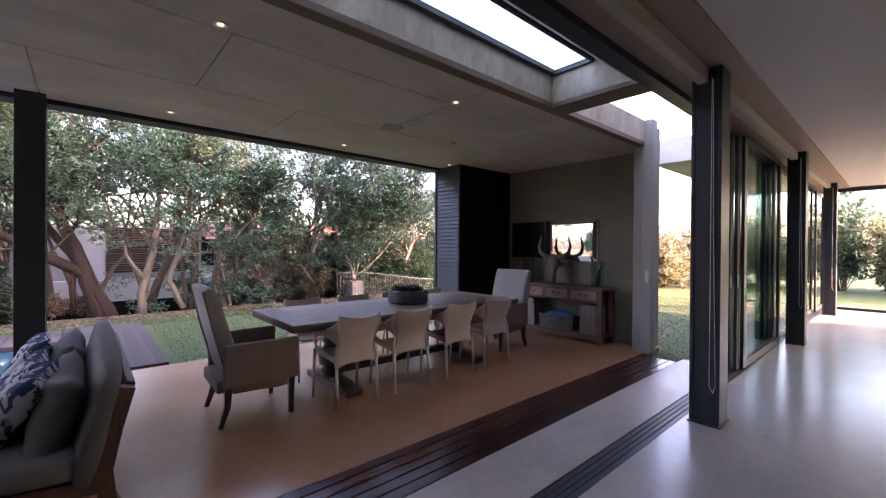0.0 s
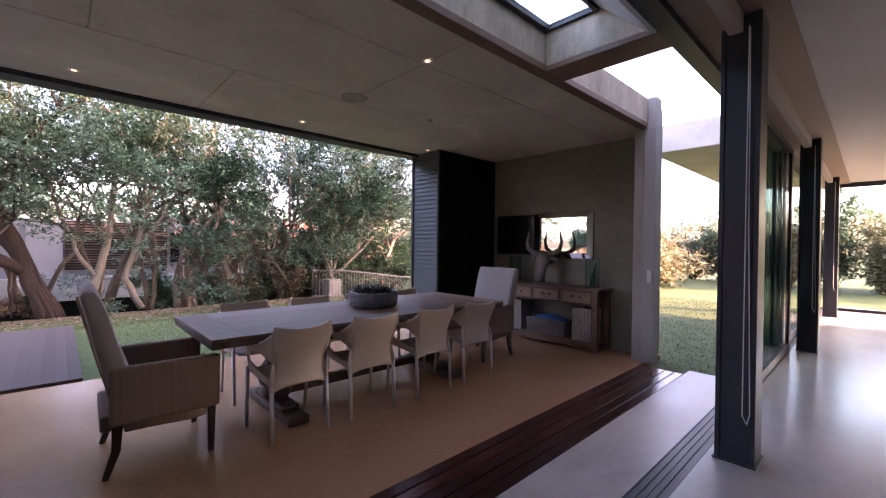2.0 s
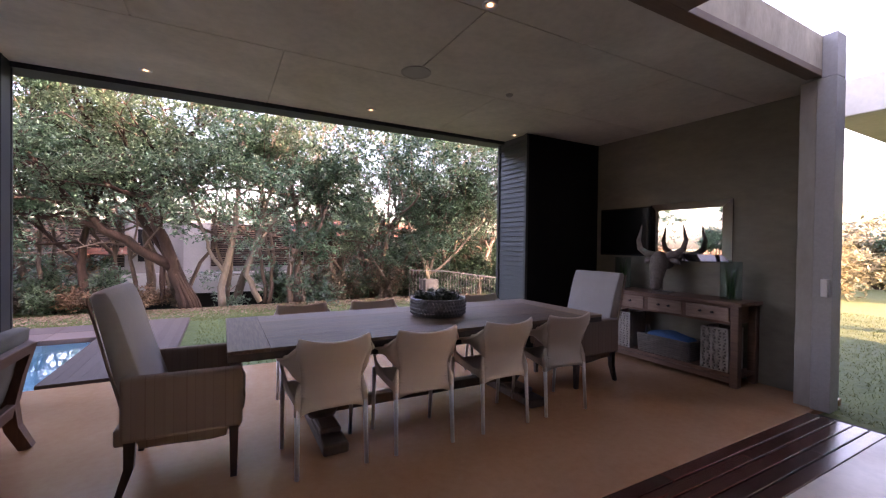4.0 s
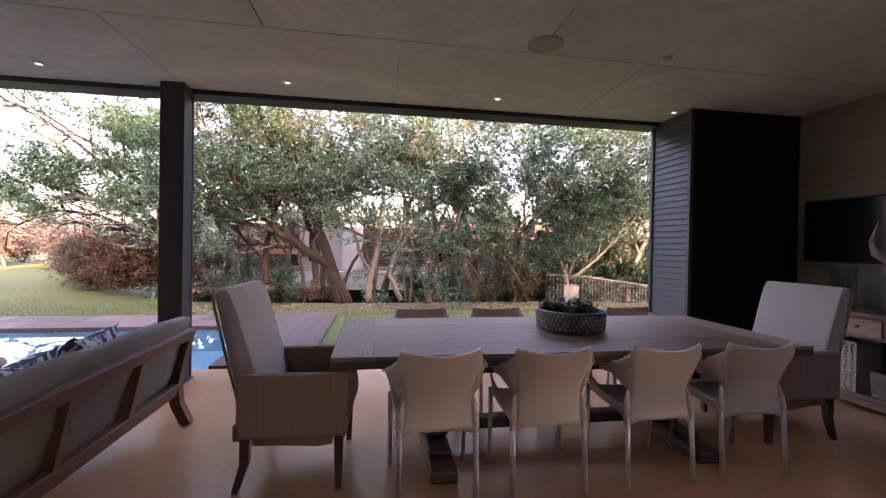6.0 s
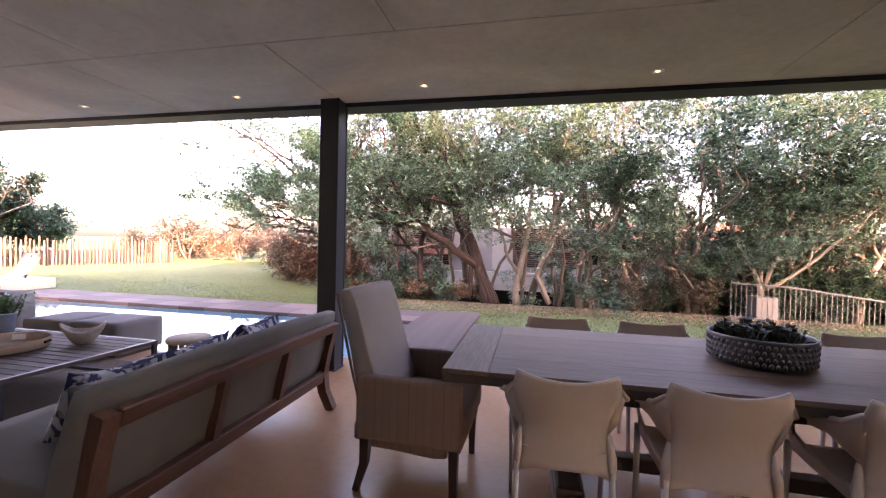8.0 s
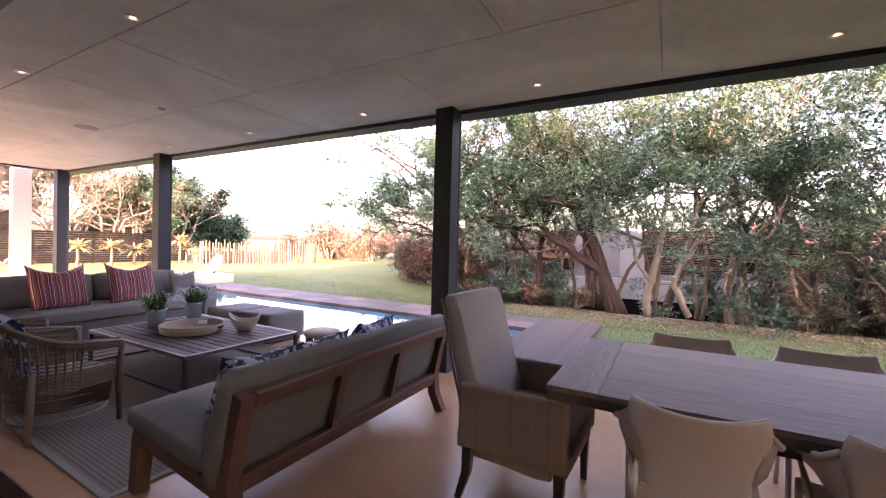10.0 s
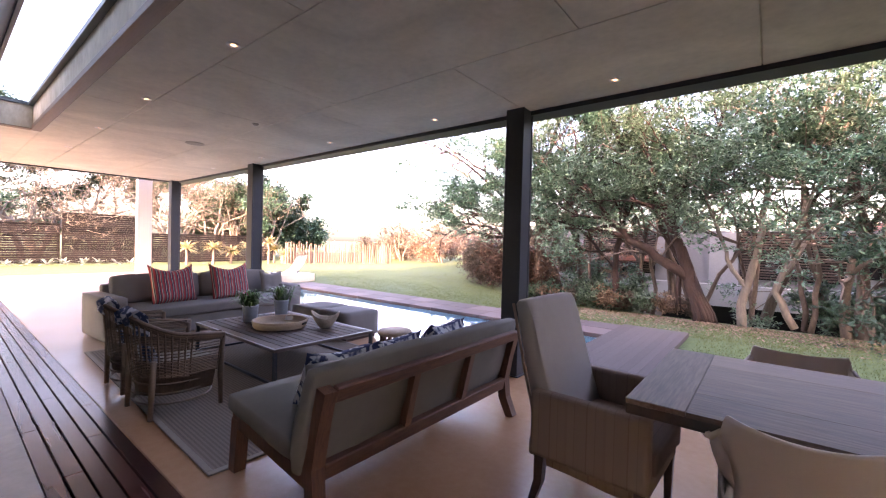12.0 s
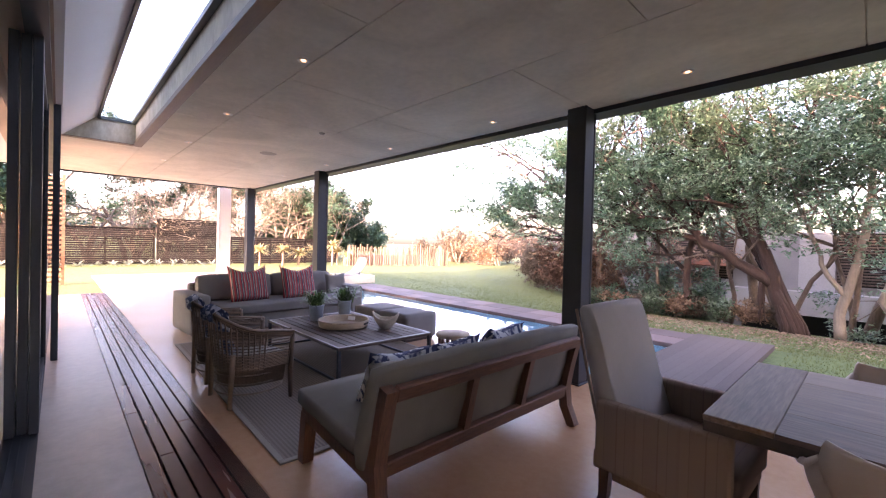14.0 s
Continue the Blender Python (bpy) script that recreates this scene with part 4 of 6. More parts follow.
for k in range(7):
    shrub(8.9 + 0.75 * k, 15.0 + 0.3 * (k % 2), "dark leafy shrub behind the railing", 0.8, 1.6 + 0.3 * (k % 3), "leaf_c", 16, 150, 0.055, 520 + k, z=-0.8)
rs = random.Random(4)
for k in range(20):
    x = -4.0 + k * 0.86 + rs.uniform(-0.2, 0.2)
    if -0.6 < x < 3.6:
        continue
    shrub(x, 16.2 + rs.uniform(-0.3, 1.0), "dense dark green understorey shrub", rs.uniform(0.8, 1.2), rs.uniform(0.7, 1.6), ("leaf_a", "leaf_b")[k % 2], 12, 150, 0.075, 100 + k, z=-0.85)
for k, (x, y) in enumerate(((5.1, 15.1), (5.9, 15.3), (6.8, 15.0), (7.3, 15.4))):
    shrub(x, y, "grey twiggy half-bare shrub", 0.8, 1.5, ("leaf_grey", "leaf_c")[k % 2], 26, 55, 0.045, 140 + k, z=-0.65)
for k, (x, y, h) in enumerate(((-6.0, 15.2, 1.7), (-7.0, 15.9, 1.6), (-5.1, 15.4, 1.5), (-8.2, 17.2, 1.5))):
    shrub(x, y, "large russet dry shrub at the edge of the lawn", 1.1, h, ("leaf_russet", "leaf_grey")[k % 2], 26, 200, 0.05, 150 + k, z=-0.15)
for k in range(9):
    shrub(-4.6 + k * 0.62, 15.0 + 0.15 * (k % 3), "low straggly ground cover with dry twigs", 0.5, 0.5, ("leaf_b", "leaf_dry", "leaf_grey")[k % 3], 8, 70, 0.05, 170 + k, z=-0.50)
for k in range(15):
    x = -25.0 + k * 1.5
    shrub(x, 26.5 + rs.uniform(-2, 3) - 0.1 * k, "sunlit golden and russet shrub beyond the lawn", rs.uniform(1.3, 2.0), rs.uniform(1.6, 3.2), ("leaf_grey", "leaf_russet", "leaf_dry")[k % 3], 16, 95, 0.10, 190 + k)
for k in range(12):
    shrub(21.0 + rs.uniform(-0.4, 2.2), -7.0 + k * 1.2, "tall hedge shrub with sunlit gold painted into its leaf colour", rs.uniform(1.1, 1.5), rs.uniform(2.6, 3.8), ("leaf_cream", "leaf_b", "leaf_cream")[k % 3], 20, 130, 0.085, 220 + k)
for k in range(6):
    shrub(17.2 + rs.uniform(-0.5, 1.5), 6.0 + k * 1.3, "leafy green hedge shrub", rs.uniform(1.0, 1.4), rs.uniform(1.8, 2.6), ("leaf_cream", "leaf_b")[k % 2], 18, 150, 0.08, 240 + k)


def spiky(x, y, label, trunk, n, length, material, seed, category="aloe"):
    rng = np.random.default_rng(seed)
    a_ = thing("aloe", label, category, pose(x, y, -0.06), "aloes and agaves")
    if trunk > 0.1:
        part("trunk", tube([(0, 0, 0), (0.02, 0.01, trunk * 0.5), (0, 0, trunk)], [0.07, 0.06, 0.05], 7), "bark", a_)
    bm = bmesh.new()
    for k in range(n):
        a, up = rng.uniform(0, 6.28), rng.uniform(-0.35, 0.95)
        d = Vector((math.cos(a), math.sin(a), up)).normalized()
        s = Vector((-math.sin(a), math.cos(a), 0)) * 0.045
        L = length * rng.uniform(0.8, 1.15)
        b = Vector((0, 0, trunk))
        m1, e = b + d * L * 0.5 + Vector((0, 0, 0.03)), b + d * L - Vector((0, 0, 0.12 * length))
        bm.faces.new([bm.verts.new(q) for q in (b - s, m1 - s * 0.9, e, m1 + s * 0.9, b + s)])
    part("rosette", bm, material, a_)


M["aloe_leaf"] = leaf_mat("aloe_leaf", (0.20, 0.19, 0.09), (0.42, 0.36, 0.20))
M["agave_leaf"] = leaf_mat("agave_leaf", (0.14, 0.18, 0.15), (0.28, 0.33, 0.28))
for k, (x, y, h) in enumerate(((-21.2, 9.5, 0.95), (-21.0, 10.7, 1.0), (-21.4, 11.8, 0.8), (-21.0, 12.6, 1.0), (-20.5, 13.5, 1.35), (-20.8, 14.0, 0.9), (-20.0, 14.3, 0.6))):
    spiky(x, y, "tall aloe with a crown of spiky sunlit leaves", h * 0.9, 70, 0.72, "aloe_leaf", 300 + k)
for k in range(16):
    spiky(-23.3 + 0.3 * (k % 2), -1.0 + k * 0.62, "low grey-green agave rosette at the fence foot", 0.06, 18, 0.5, "agave_leaf", 330 + k, "agave")


def slat_fence(x, y0, y1, h, label):
    f = thing("slatted_fence", label, "fence", pose(x, y0, -0.06), "boundary fences")
    w = y1 - y0
    npost = max(2, int(w / 1.8) + 1)
    for i in range(npost):
        yy = i * (w - 0.09) / (npost - 1)
        part("post", box(-0.05, 0.04, yy, yy + 0.09, 0, h), "fence", f)
    k = int(h / 0.105)
    for i in range(k):
        part("slat", box(0.04, 0.062, 0, w, 0.04 + i * h / k, 0.04 + i * h / k + 0.099), "fence", f)


slat_fence(-24.5, -7.0, 5.2, 1.88, "dark brown horizontal slatted boundary fence")
slat_fence(-24.0, 5.2, 8.6, 2.42, "taller panel of dark horizontal fence slats")
slat_fence(-23.4, 8.6, 15.4, 1.55, "dark slatted fence behind the aloes")
tsc = thing("timber_screen", "brown timber slatted screen standing beside the terrace", "screen", pose(-14.0, 0.48, -0.06))
for yy in (0.0, 1.02):
    part("post", box(-0.04, 0.04, yy, yy + 0.07, 0, 3.2), "teak", tsc)
for i in range(22):
    part("slat", box(0.04, 0.06, 0.0, 1.09, 0.08 + i * 0.14, 0.15 + i * 0.14), "teak", tsc)

pf = thing("pole_fence", "row of uneven upright weathered poles in the garden", "fence", pose(0, 0, 0))
rp = random.Random(9)
for k in range(46):
    f = k / 45
    x, y, h = -19.5 + 2.0 * f + rp.uniform(-0.05, 0.05), 14.0 + 6.3 * f, 1.22 + rp.uniform(-0.14, 0.12)
    part("pole", tube([(x, y, -0.06), (x + rp.uniform(-0.03, 0.03), y + rp.uniform(-0.03, 0.03), h)], [0.045, 0.04], 7), "poles", pf)
structure("garden_wall", box(-20.4, -20.1, 14.2, 20.5, -0.06, 0.62), "coping", "low garden wall behind the poles", "wall")

lg = thing("pool_lounger", "white curved pool lounger on a low grey plinth", "lounger", pose(-10.9, 9.0, 0))
part("plinth", box(-0.45, 0.45, -0.8, 0.85, -0.06, 0.21, 0.01), "concrete", lg)
bm = bmesh.new()
prof = [(-0.75, 0.30), (-0.35, 0.27), (0.05, 0.24), (0.30, 0.34), (0.50, 0.58), (0.62, 0.86)]
rows_ = [[bm.verts.new((u * 0.33, y, z)) for u in (-1, -0.5, 0, 0.5, 1)] for y, z in prof]
for a, b in zip(rows_, rows_[1:]):
    for j in range(4):
        bm.faces.new((a[j], a[j + 1], b[j + 1], b[j]))
bmesh.ops.solidify(bm, geom=bm.faces[:], thickness=0.05)
part("shell", bm, "white_metal", lg, smooth=True)
part("strut", tube([(0, 0.45, 0.21), (0, 0.60, 0.80)], 0.02, 6), "steel", lg)
part("strut", tube([(0, -0.5, 0.21), (0, -0.5, 0.30)], 0.03, 6), "steel", lg)

# planter and railing by the trees
pl = thing("planter_box", "grey plastered square planter below a tree", "planter", pose(8.35, 14.4, -0.7))
part("box", box(-0.26, 0.26, -0.26, 0.26, 0.0, 0.78, 0.015), "rail_grey", pl)
rl = thing("garden_railing", "pale grey metal railing with thin upright bars", "railing", pose(0, 0, 0))
ends_ = ((7.35, 13.9, 0.46), (8.6, 13.6, 0.42), (11.0, 13.6, 0.10), (12.2, 13.6, 0.0))
for (xa, ya, za), (xb, yb, zb) in zip(ends_, ends_[1:]):
    part("handrail", tube([(xa, ya, za), (xb, yb, zb)], 0.024, 6), "rail_grey", rl)
    part("bottom_rail", tube([(xa, ya, za - 0.90), (xb, yb, zb - 0.90)], 0.016, 6), "rail_grey", rl)
    nb = int(math.hypot(xb - xa, yb - ya) / 0.11)
    for i in range(nb):
        f = i / nb
        x, y, z = xa + (xb - xa) * f, ya + (yb - ya) * f, za + (zb - za) * f
        part("baluster", box(x - 0.007, x + 0.007, y - 0.007, y + 0.007, z - 1.0, z), "rail_grey", rl)

# the neighbour's house beyond the trees
nh = thing("neighbour_house", "white plastered house with slatted timber screens and a red tiled roof", "house", pose(0, 24, 0))
part("wall", box(-12.0, 16.0, 0.12, 6.0, -3.0, 2.3), "house_wall", nh)
part("slab_band", box(-2.5, 9.0, -0.6, 0.12, -1.10, -0.15), "house_white", nh, "white slab edge of the upper floor")
part("wall_bay", box(-0.1, 1.0, -0.10, 0.12, -0.15, 2.2), "house_white", nh, "white plastered bay")
# no recess here: a black panel paints the shade under the slab
part("lower_opening", box(-2.0, 8.0, 0.0, 0.11, -2.6, -1.12), "black", nh, "flat black panel standing for the shade below the slab")
for x0, x1 in ((1.05, 4.7), (5.5, 8.8), (-6.0, -2.4)):
    part("screen_backing", box(x0, x1, 0.06, 0.115, 0.15, 2.24), "fence", nh)
    for i in range(18):
        part("screen_slat", box(x0, x1, -0.06, -0.02, 0.22 + i * 0.112, 0.285 + i * 0.112), "poles", nh)
for x0 in (-1.9, 4.85):
    part("window", box(x0, x0 + 0.6, 0.08, 0.115, 0.4, 1.9), "black", nh, "dark window")
for xa, za, rows_n, cols in ((-12.6, 0.75, 8, 17), (4.9, 1.75, 8, 19)):
    bm = bmesh.new()
    for i in range(rows_n):
        for j in range(cols):
            add_box(bm, 0, 0.60, 0, 0.36, 0, 0.03, m=pose(xa + j * 0.62, -0.7 + i * 0.30, za + i * 0.115, 21, 0, 0))
    rt = part("roof", bm, "roof_tile", nh, "red clay roof tiles")
    rt["kind"] = "stuff"

# grass blades and fallen leaves near the house
rng = np.random.default_rng(77)


def blades(n, x0, x1, y0, y1, h, seed, fade=False):
    rng = np.random.default_rng(seed)
    vs, fs = [], []
    xs, ys = rng.uniform(x0, x1, n), rng.uniform(y0, y1, n)
    if fade:
        xs, ys = x1 - np.abs(rng.normal(size=n)) * (x1 - x0), y0 + np.abs(rng.normal(size=n)) * (y1 - y0)
    for i in range(n):
        x, y = float(xs[i]), float(ys[i])
        z = ground_height(x, y) - 0.005
        a, hh = rng.uniform(0, 6.28), h * rng.uniform(0.5, 1.3)
        dx, dy = math.cos(a) * 0.006, math.sin(a) * 0.006
        b = len(vs)
        lx, ly = rng.normal() * 0.02, rng.normal() * 0.02
        vs += [(x - dx, y - dy, z), (x + dx, y + dy, z), (x + lx, y + ly, z + hh)]
        fs.append((b, b + 1, b + 2))
    return vs, [], fs


M["blade"] = leaf_mat("grass_blade", (0.075, 0.105, 0.033), (0.16, 0.18, 0.065), 0.8)
lawn = thing("lawn_grass", "short uneven green lawn grass with dry blades", "grass", kind="stuff")
part("grass", blades(60000, 1.2, 10.5, 5.85, 14.6, 0.035, 5), "blade", lawn)["kind"] = "stuff"
part("grass", blades(52000, -7.0, 1.3, 9.32, 12.8, 0.030, 6, True), "blade", lawn)["kind"] = "stuff"
part("grass", blades(16000, 6.2, 14.0, 1.4, 5.8, 0.035, 7), "blade", lawn)["kind"] = "stuff"
litter = thing("fallen_leaves", "dry brown leaves scattered over the grass under the trees", "leaves", kind="stuff")
vs, fs = [], []
for i in range(9000):
    x, y = rng.uniform(-3, 10), 14.6 - abs(rng.normal()) * 2.2
    if y < 9.4:
        continue
    z = ground_height(x, y) + 0.012 + rng.uniform(0, 0.02)
    a, s = rng.uniform(0, 6.28), rng.uniform(0.02, 0.045)
    u = np.array([math.cos(a), math.sin(a), rng.normal() * 0.3]) * s
    w = np.array([-math.sin(a), math.cos(a), rng.normal() * 0.3]) * s * 0.5
    c = np.array([x, y, z])
    b = len(vs)
    vs += [tuple(c - u), tuple(c + w), tuple(c + u), tuple(c - w)]
    fs.append((b, b + 1, b + 2, b + 3))
part("leaves", (vs, [], fs), "leaf_dry", litter)["kind"] = "stuff"


# ---- ceiling fittings ----
def bands(name, stops, scale, axis="X", rough=0.95, wobble=0.0, bump=0.2):
    """Cloth with woven stripes that repeat along one axis of the thing."""
    m = bpy.data.materials.new(name)
    m.use_nodes = True
    nt = m.node_tree
    b = nt.nodes["Principled BSDF"]
    b.inputs["Roughness"].default_value = rough
    tc = nt.nodes.new("ShaderNodeTexCoord")
    sp = nt.nodes.new("ShaderNodeSeparateXYZ")
    nt.links.new(tc.outputs["Object"], sp.inputs[0])
    mul = nt.nodes.new("ShaderNodeMath")
    mul.operation, mul.inputs[1].default_value = "MULTIPLY", scale
    nt.links.new(sp.outputs[axis], mul.inputs[0])
    fr = nt.nodes.new("ShaderNodeMath")
    fr.operation = "FRACT"
    nt.links.new(mul.outputs[0], fr.inputs[0])
    ramp = nt.nodes.new("ShaderNodeValToRGB")
    ramp.color_ramp.interpolation = "CONSTANT"
    el = ramp.color_ramp.elements
    el[0].position, el[0].color = 0.0, (*stops[0][1], 1)
    el.remove(el[1])
    for p, c in stops[1:]:
        el.new(p).color = (*c, 1)
    nt.links.new(fr.outputs[0], ramp.inputs[0])
    nt.links.new(ramp.outputs[0], b.inputs["Base Color"])
    nz = node(nt, "ShaderNodeTexNoise", Scale=320.0, Detail=2.0)
    bp = node(nt, "ShaderNodeBump", Strength=bump, Distance=0.002)
    nt.links.new(nz.outputs[0], bp.inputs["Height"])
    nt.links.new(bp.outputs[0], b.inputs["Normal"])
    return m


def blotch(name, a, b_, scale, edge=0.5, kind="noise"):
    """Printed cloth: two colours in crisp patches."""
    m = bpy.data.materials.new(name)
    m.use_nodes = True
    nt = m.node_tree
    b = nt.nodes["Principled BSDF"]
    b.inputs["Roughness"].default_value = 0.95
    tc = nt.nodes.new("ShaderNodeTexCoord")
    if kind == "noise":
        tx = node(nt, "ShaderNodeTexNoise", Scale=scale, Detail=1.5, Distortion=1.2)
        out = tx.outputs[0]
    else:
        tx = node(nt, "ShaderNodeTexVoronoi", Scale=scale)
        out = tx.outputs["Distance"]
    nt.links.new(tc.outputs["Object"], tx.inputs["Vector"])
    ramp = nt.nodes.new("ShaderNodeValToRGB")
    ramp.color_ramp.interpolation = "LINEAR"
    ramp.color_ramp.elements[0].position, ramp.color_ramp.elements[1].position = edge - 0.02, edge + 0.02
    ramp.color_ramp.elements[0].color, ramp.color_ramp.elements[1].color = (*a, 1), (*b_, 1)
    nt.links.new(out, ramp.inputs[0])
    nt.links.new(ramp.outputs[0], b.inputs["Base Color"])
    return m


RED, NAVY, SAND, GREY = (0.30, 0.035, 0.04), (0.03, 0.035, 0.06), (0.50, 0.42, 0.34), (0.20, 0.18, 0.17)
M["stripes"] = bands("red_navy_stripes", [(0.0, RED), (0.26, NAVY), (0.40, SAND), (0.46, NAVY), (0.60, RED), (0.80, SAND), (0.86, NAVY), (0.94, GREY)], 11.0)
M["arm_stripe"] = bands("muted_upholstery_stripes", [(0.0, (0.205, 0.143, 0.110)), (0.12, (0.168, 0.108, 0.082)), (0.15, (0.210, 0.147, 0.113)), (0.34, (0.174, 0.118, 0.092)), (0.36, (0.206, 0.144, 0.111)), (0.55, (0.196, 0.135, 0.104)), (0.62, (0.212, 0.150, 0.116)), (0.80, (0.174, 0.118, 0.092)), (0.82, (0.204, 0.142, 0.110))], 5.3)
M["arm_plain"] = mat("pale_grey_linen", (0.25, 0.222, 0.205), (0.33, 0.295, 0.272), 0.95, large=4, fine=400, mix=0.5, bump=0.2, depth=0.002)
M["rug"] = bands("grey_ribbed_rug", [(0.0, (0.095, 0.070, 0.050)), (0.5, (0.145, 0.110, 0.082))], 36.0, "Y", bump=0.6)
M["rug_edge"] = mat("dark_rug_binding", (0.16, 0.13, 0.105), (0.22, 0.185, 0.15), 0.95, bump=0.2)
M["navy_print"] = blotch("navy_white_print", (0.025, 0.035, 0.085), (0.42, 0.42, 0.42), 11.0, 0.50)
M["blue_print"] = blotch("blue_grey_leaf_print", (0.05, 0.07, 0.13), (0.42, 0.44, 0.50), 16.0, 0.5)

LAMP_X = [4.97] + [5.01 - 2.03 * k for k in range(1, 7)]


def downlight(x, y, lit=True):
    d = thing("ceiling_downlight", "small round recessed downlight glowing warm white in the concrete ceiling", "downlight", pose(x, y, CEIL), "ceiling downlights")
    part("rim", lathe([(0.027, 0.0), (0.05, 0.0), (0.05, -0.006), (0.034, -0.009), (0.027, -0.004), (0.027, 0.0)], 20), "white_metal", d, smooth=True)
    part("bulb", cyl(0, 0, -0.005, -0.001, 0.018, seg=16), "lampglow", d, "glowing warm lamp face")


for x in LAMP_X:
    downlight(x, 5.12)
for x in (2.98, 0.91, -1.16, -3.17, -5.15, -7.2):
    downlight(x, 2.85)
for x in (3.0, -5.0):
    s = thing("ceiling_speaker", "round flush ceiling loudspeaker with a grey grille", "loudspeaker", pose(x, 3.98, CEIL), "ceiling loudspeakers")
    part("grille", lathe([(0.001, -0.008), (0.10, -0.007), (0.118, -0.004)], 28), "plate_ring", s, smooth=True)
    part("rim", lathe([(0.118, 0.0), (0.118, -0.008), (0.13, -0.006), (0.13, 0.0)], 28), "plate_ring", s, smooth=True)
for x in (4.01, -3.1):
    s = thing("smoke_detector", "small grey disc sensor under the concrete ceiling", "sensor", pose(x, 3.99, CEIL), "ceiling sensors")
    part("body", lathe([(0.001, -0.022), (0.022, -0.021), (0.035, -0.010), (0.038, 0.0)], 20), "plate_ring", s, smooth=True)


# ---- soft shapes ----
def pillow(w, h, t, n=12, sag=0.0, seed=0, dog=0.0):
    """A stuffed cushion in the xz plane, thickness along y, with pinched corners and soft creases."""
    bm = bmesh.new()
    grid = {}
    for side in (1, -1):
        for i in range(n + 1):
            for j in range(n + 1):
                u, v = 2 * i / n - 1, 2 * j / n - 1
                edge = i in (0, n) or j in (0, n)
                if side == -1 and edge:
                    grid[side, i, j] = grid[1, i, j]
                    continue
                f = (1 - u ** 4) * (1 - v ** 4)
                f = max(f, 0) ** 0.45
                pin = 1 - 0.07 * (1 - u * u) * abs(v) ** 3 - 0.0
                pinv = 1 - 0.07 * (1 - v * v) * abs(u) ** 3
                x, z = u * w / 2 * pinv, v * h / 2 * pin
                if v > 0:
                    z -= sag * (1 - abs(u)) * v
                    z += dog * abs(u) ** 3 * v
                y = side * f * t / 2
                y += side * 0.12 * t * f * noise.noise(Vector((u * 2.2 + seed, v * 2.2, side + seed)))
                grid[side, i, j] = bm.verts.new((x, y, z))
        for i in range(n):
            for j in range(n):
                q = (grid[side, i, j], grid[side, i + 1, j], grid[side, i + 1, j + 1], grid[side, i, j + 1])
                bm.faces.new(q if side == -1 else q[::-1])
    return bm


def slab_cushion(x0, x1, y0, y1, z0, z1, r=0.05, seed=0, amp=0.012):
    """A boxed seat cushion with rounded edges and a little unevenness."""
    bm = bmesh.new()
    add_box(bm, x0, x1, y0, y1, z0, z1)
    bmesh.ops.subdivide_edges(bm, edges=bm.edges[:], cuts=5, use_grid_fill=True)
    c = Vector(((x0 + x1) / 2, (y0 + y1) / 2, (z0 + z1) / 2))
    hx, hy, hz = (x1 - x0) / 2, (y1 - y0) / 2, (z1 - z0) / 2
    for v in bm.verts:
        d = v.co - c
        q = Vector((max(-hx + r, min(hx - r, d.x)), max(-hy + r, min(hy - r, d.y)), max(-hz + r, min(hz - r, d.z))))
        e = d - q
        if e.length > r:
            e = e.normalized() * r
        p = q + e
        k = noise.noise(Vector((p.x * 4 + seed, p.y * 4, p.z * 4 + seed)))
        v.co = c + p + (e.normalized() if e.length > 1e-5 else Vector((0, 0, 1))) * k * amp
    bmesh.ops.recalc_face_normals(bm, faces=bm.faces[:])
    return bm


# ---- dining table ----
table = thing("dining_table", "long weathered oak table with breadboard ends and turned pedestal base", "table", pose(3.065, 3.865, 0))
LX, WY = 1.495, 0.565
for i in range(4):
    y0 = -WY + i * 2 * WY / 4
    part("tabletop_plank", box(-LX + 0.225, LX - 0.225, y0 + 0.0002, y0 + 2 * WY / 4 - 0.0002, 0.748, 0.7695 + 0.0004 * (i % 2), 0.0006), "table_top", table)
for s in (-1, 1):
    a, b = sorted((s * LX, s * (LX - 0.223)))
    part("breadboard_end", box(a, b, -WY, WY, 0.748, 0.771, 0.003), "table_end", table)
# edge layer: darker finish, and the shadow on it painted in as well
part("core", box(-LX + 0.002, LX - 0.002, -WY + 0.002, WY - 0.002, 0.704, 0.748, 0.003), "table_base", table, "thick tabletop edge, darker finish with its shadow in the colour")
part("apron", box(-LX + 0.30, LX - 0.30, -WY + 0.14, -WY + 0.17, 0.62, 0.705), "table_base", table)
part("apron", box(-LX + 0.30, LX - 0.30, WY - 0.17, WY - 0.14, 0.62, 0.705), "table_base", table)
for x in (-0.86, 0.86):
    ped = part("pedestal", lathe([(0.001, 0.10), (0.10, 0.10), (0.13, 0.16), (0.10, 0.20), (0.135, 0.24), (0.15, 0.31), (0.12, 0.38), (0.085, 0.43), (0.11, 0.47), (0.085, 0.51), (0.12, 0.56), (0.12, 0.61), (0.001, 0.61)], 24), "table_base", table, smooth=True)
    ped.location = (x, 0, 0)
    bm = bmesh.new()
    add_box(bm, x - 0.085, x + 0.085, -0.46, 0.46, 0.0, 0.07, 0.015, 2)
    add_box(bm, x - 0.075, x + 0.075, -0.30, 0.30, 0.07, 0.115, 0.02, 2)
    part("foot", bm, "table_base", table)
    part("top_bearer", box(x - 0.07, x + 0.07, -0.44, 0.44, 0.61, 0.704, 0.01), "table_base", table)
part("stretcher", box(-0.80, 0.80, -0.045, 0.045, 0.115, 0.19, 0.006), "table_base", table)

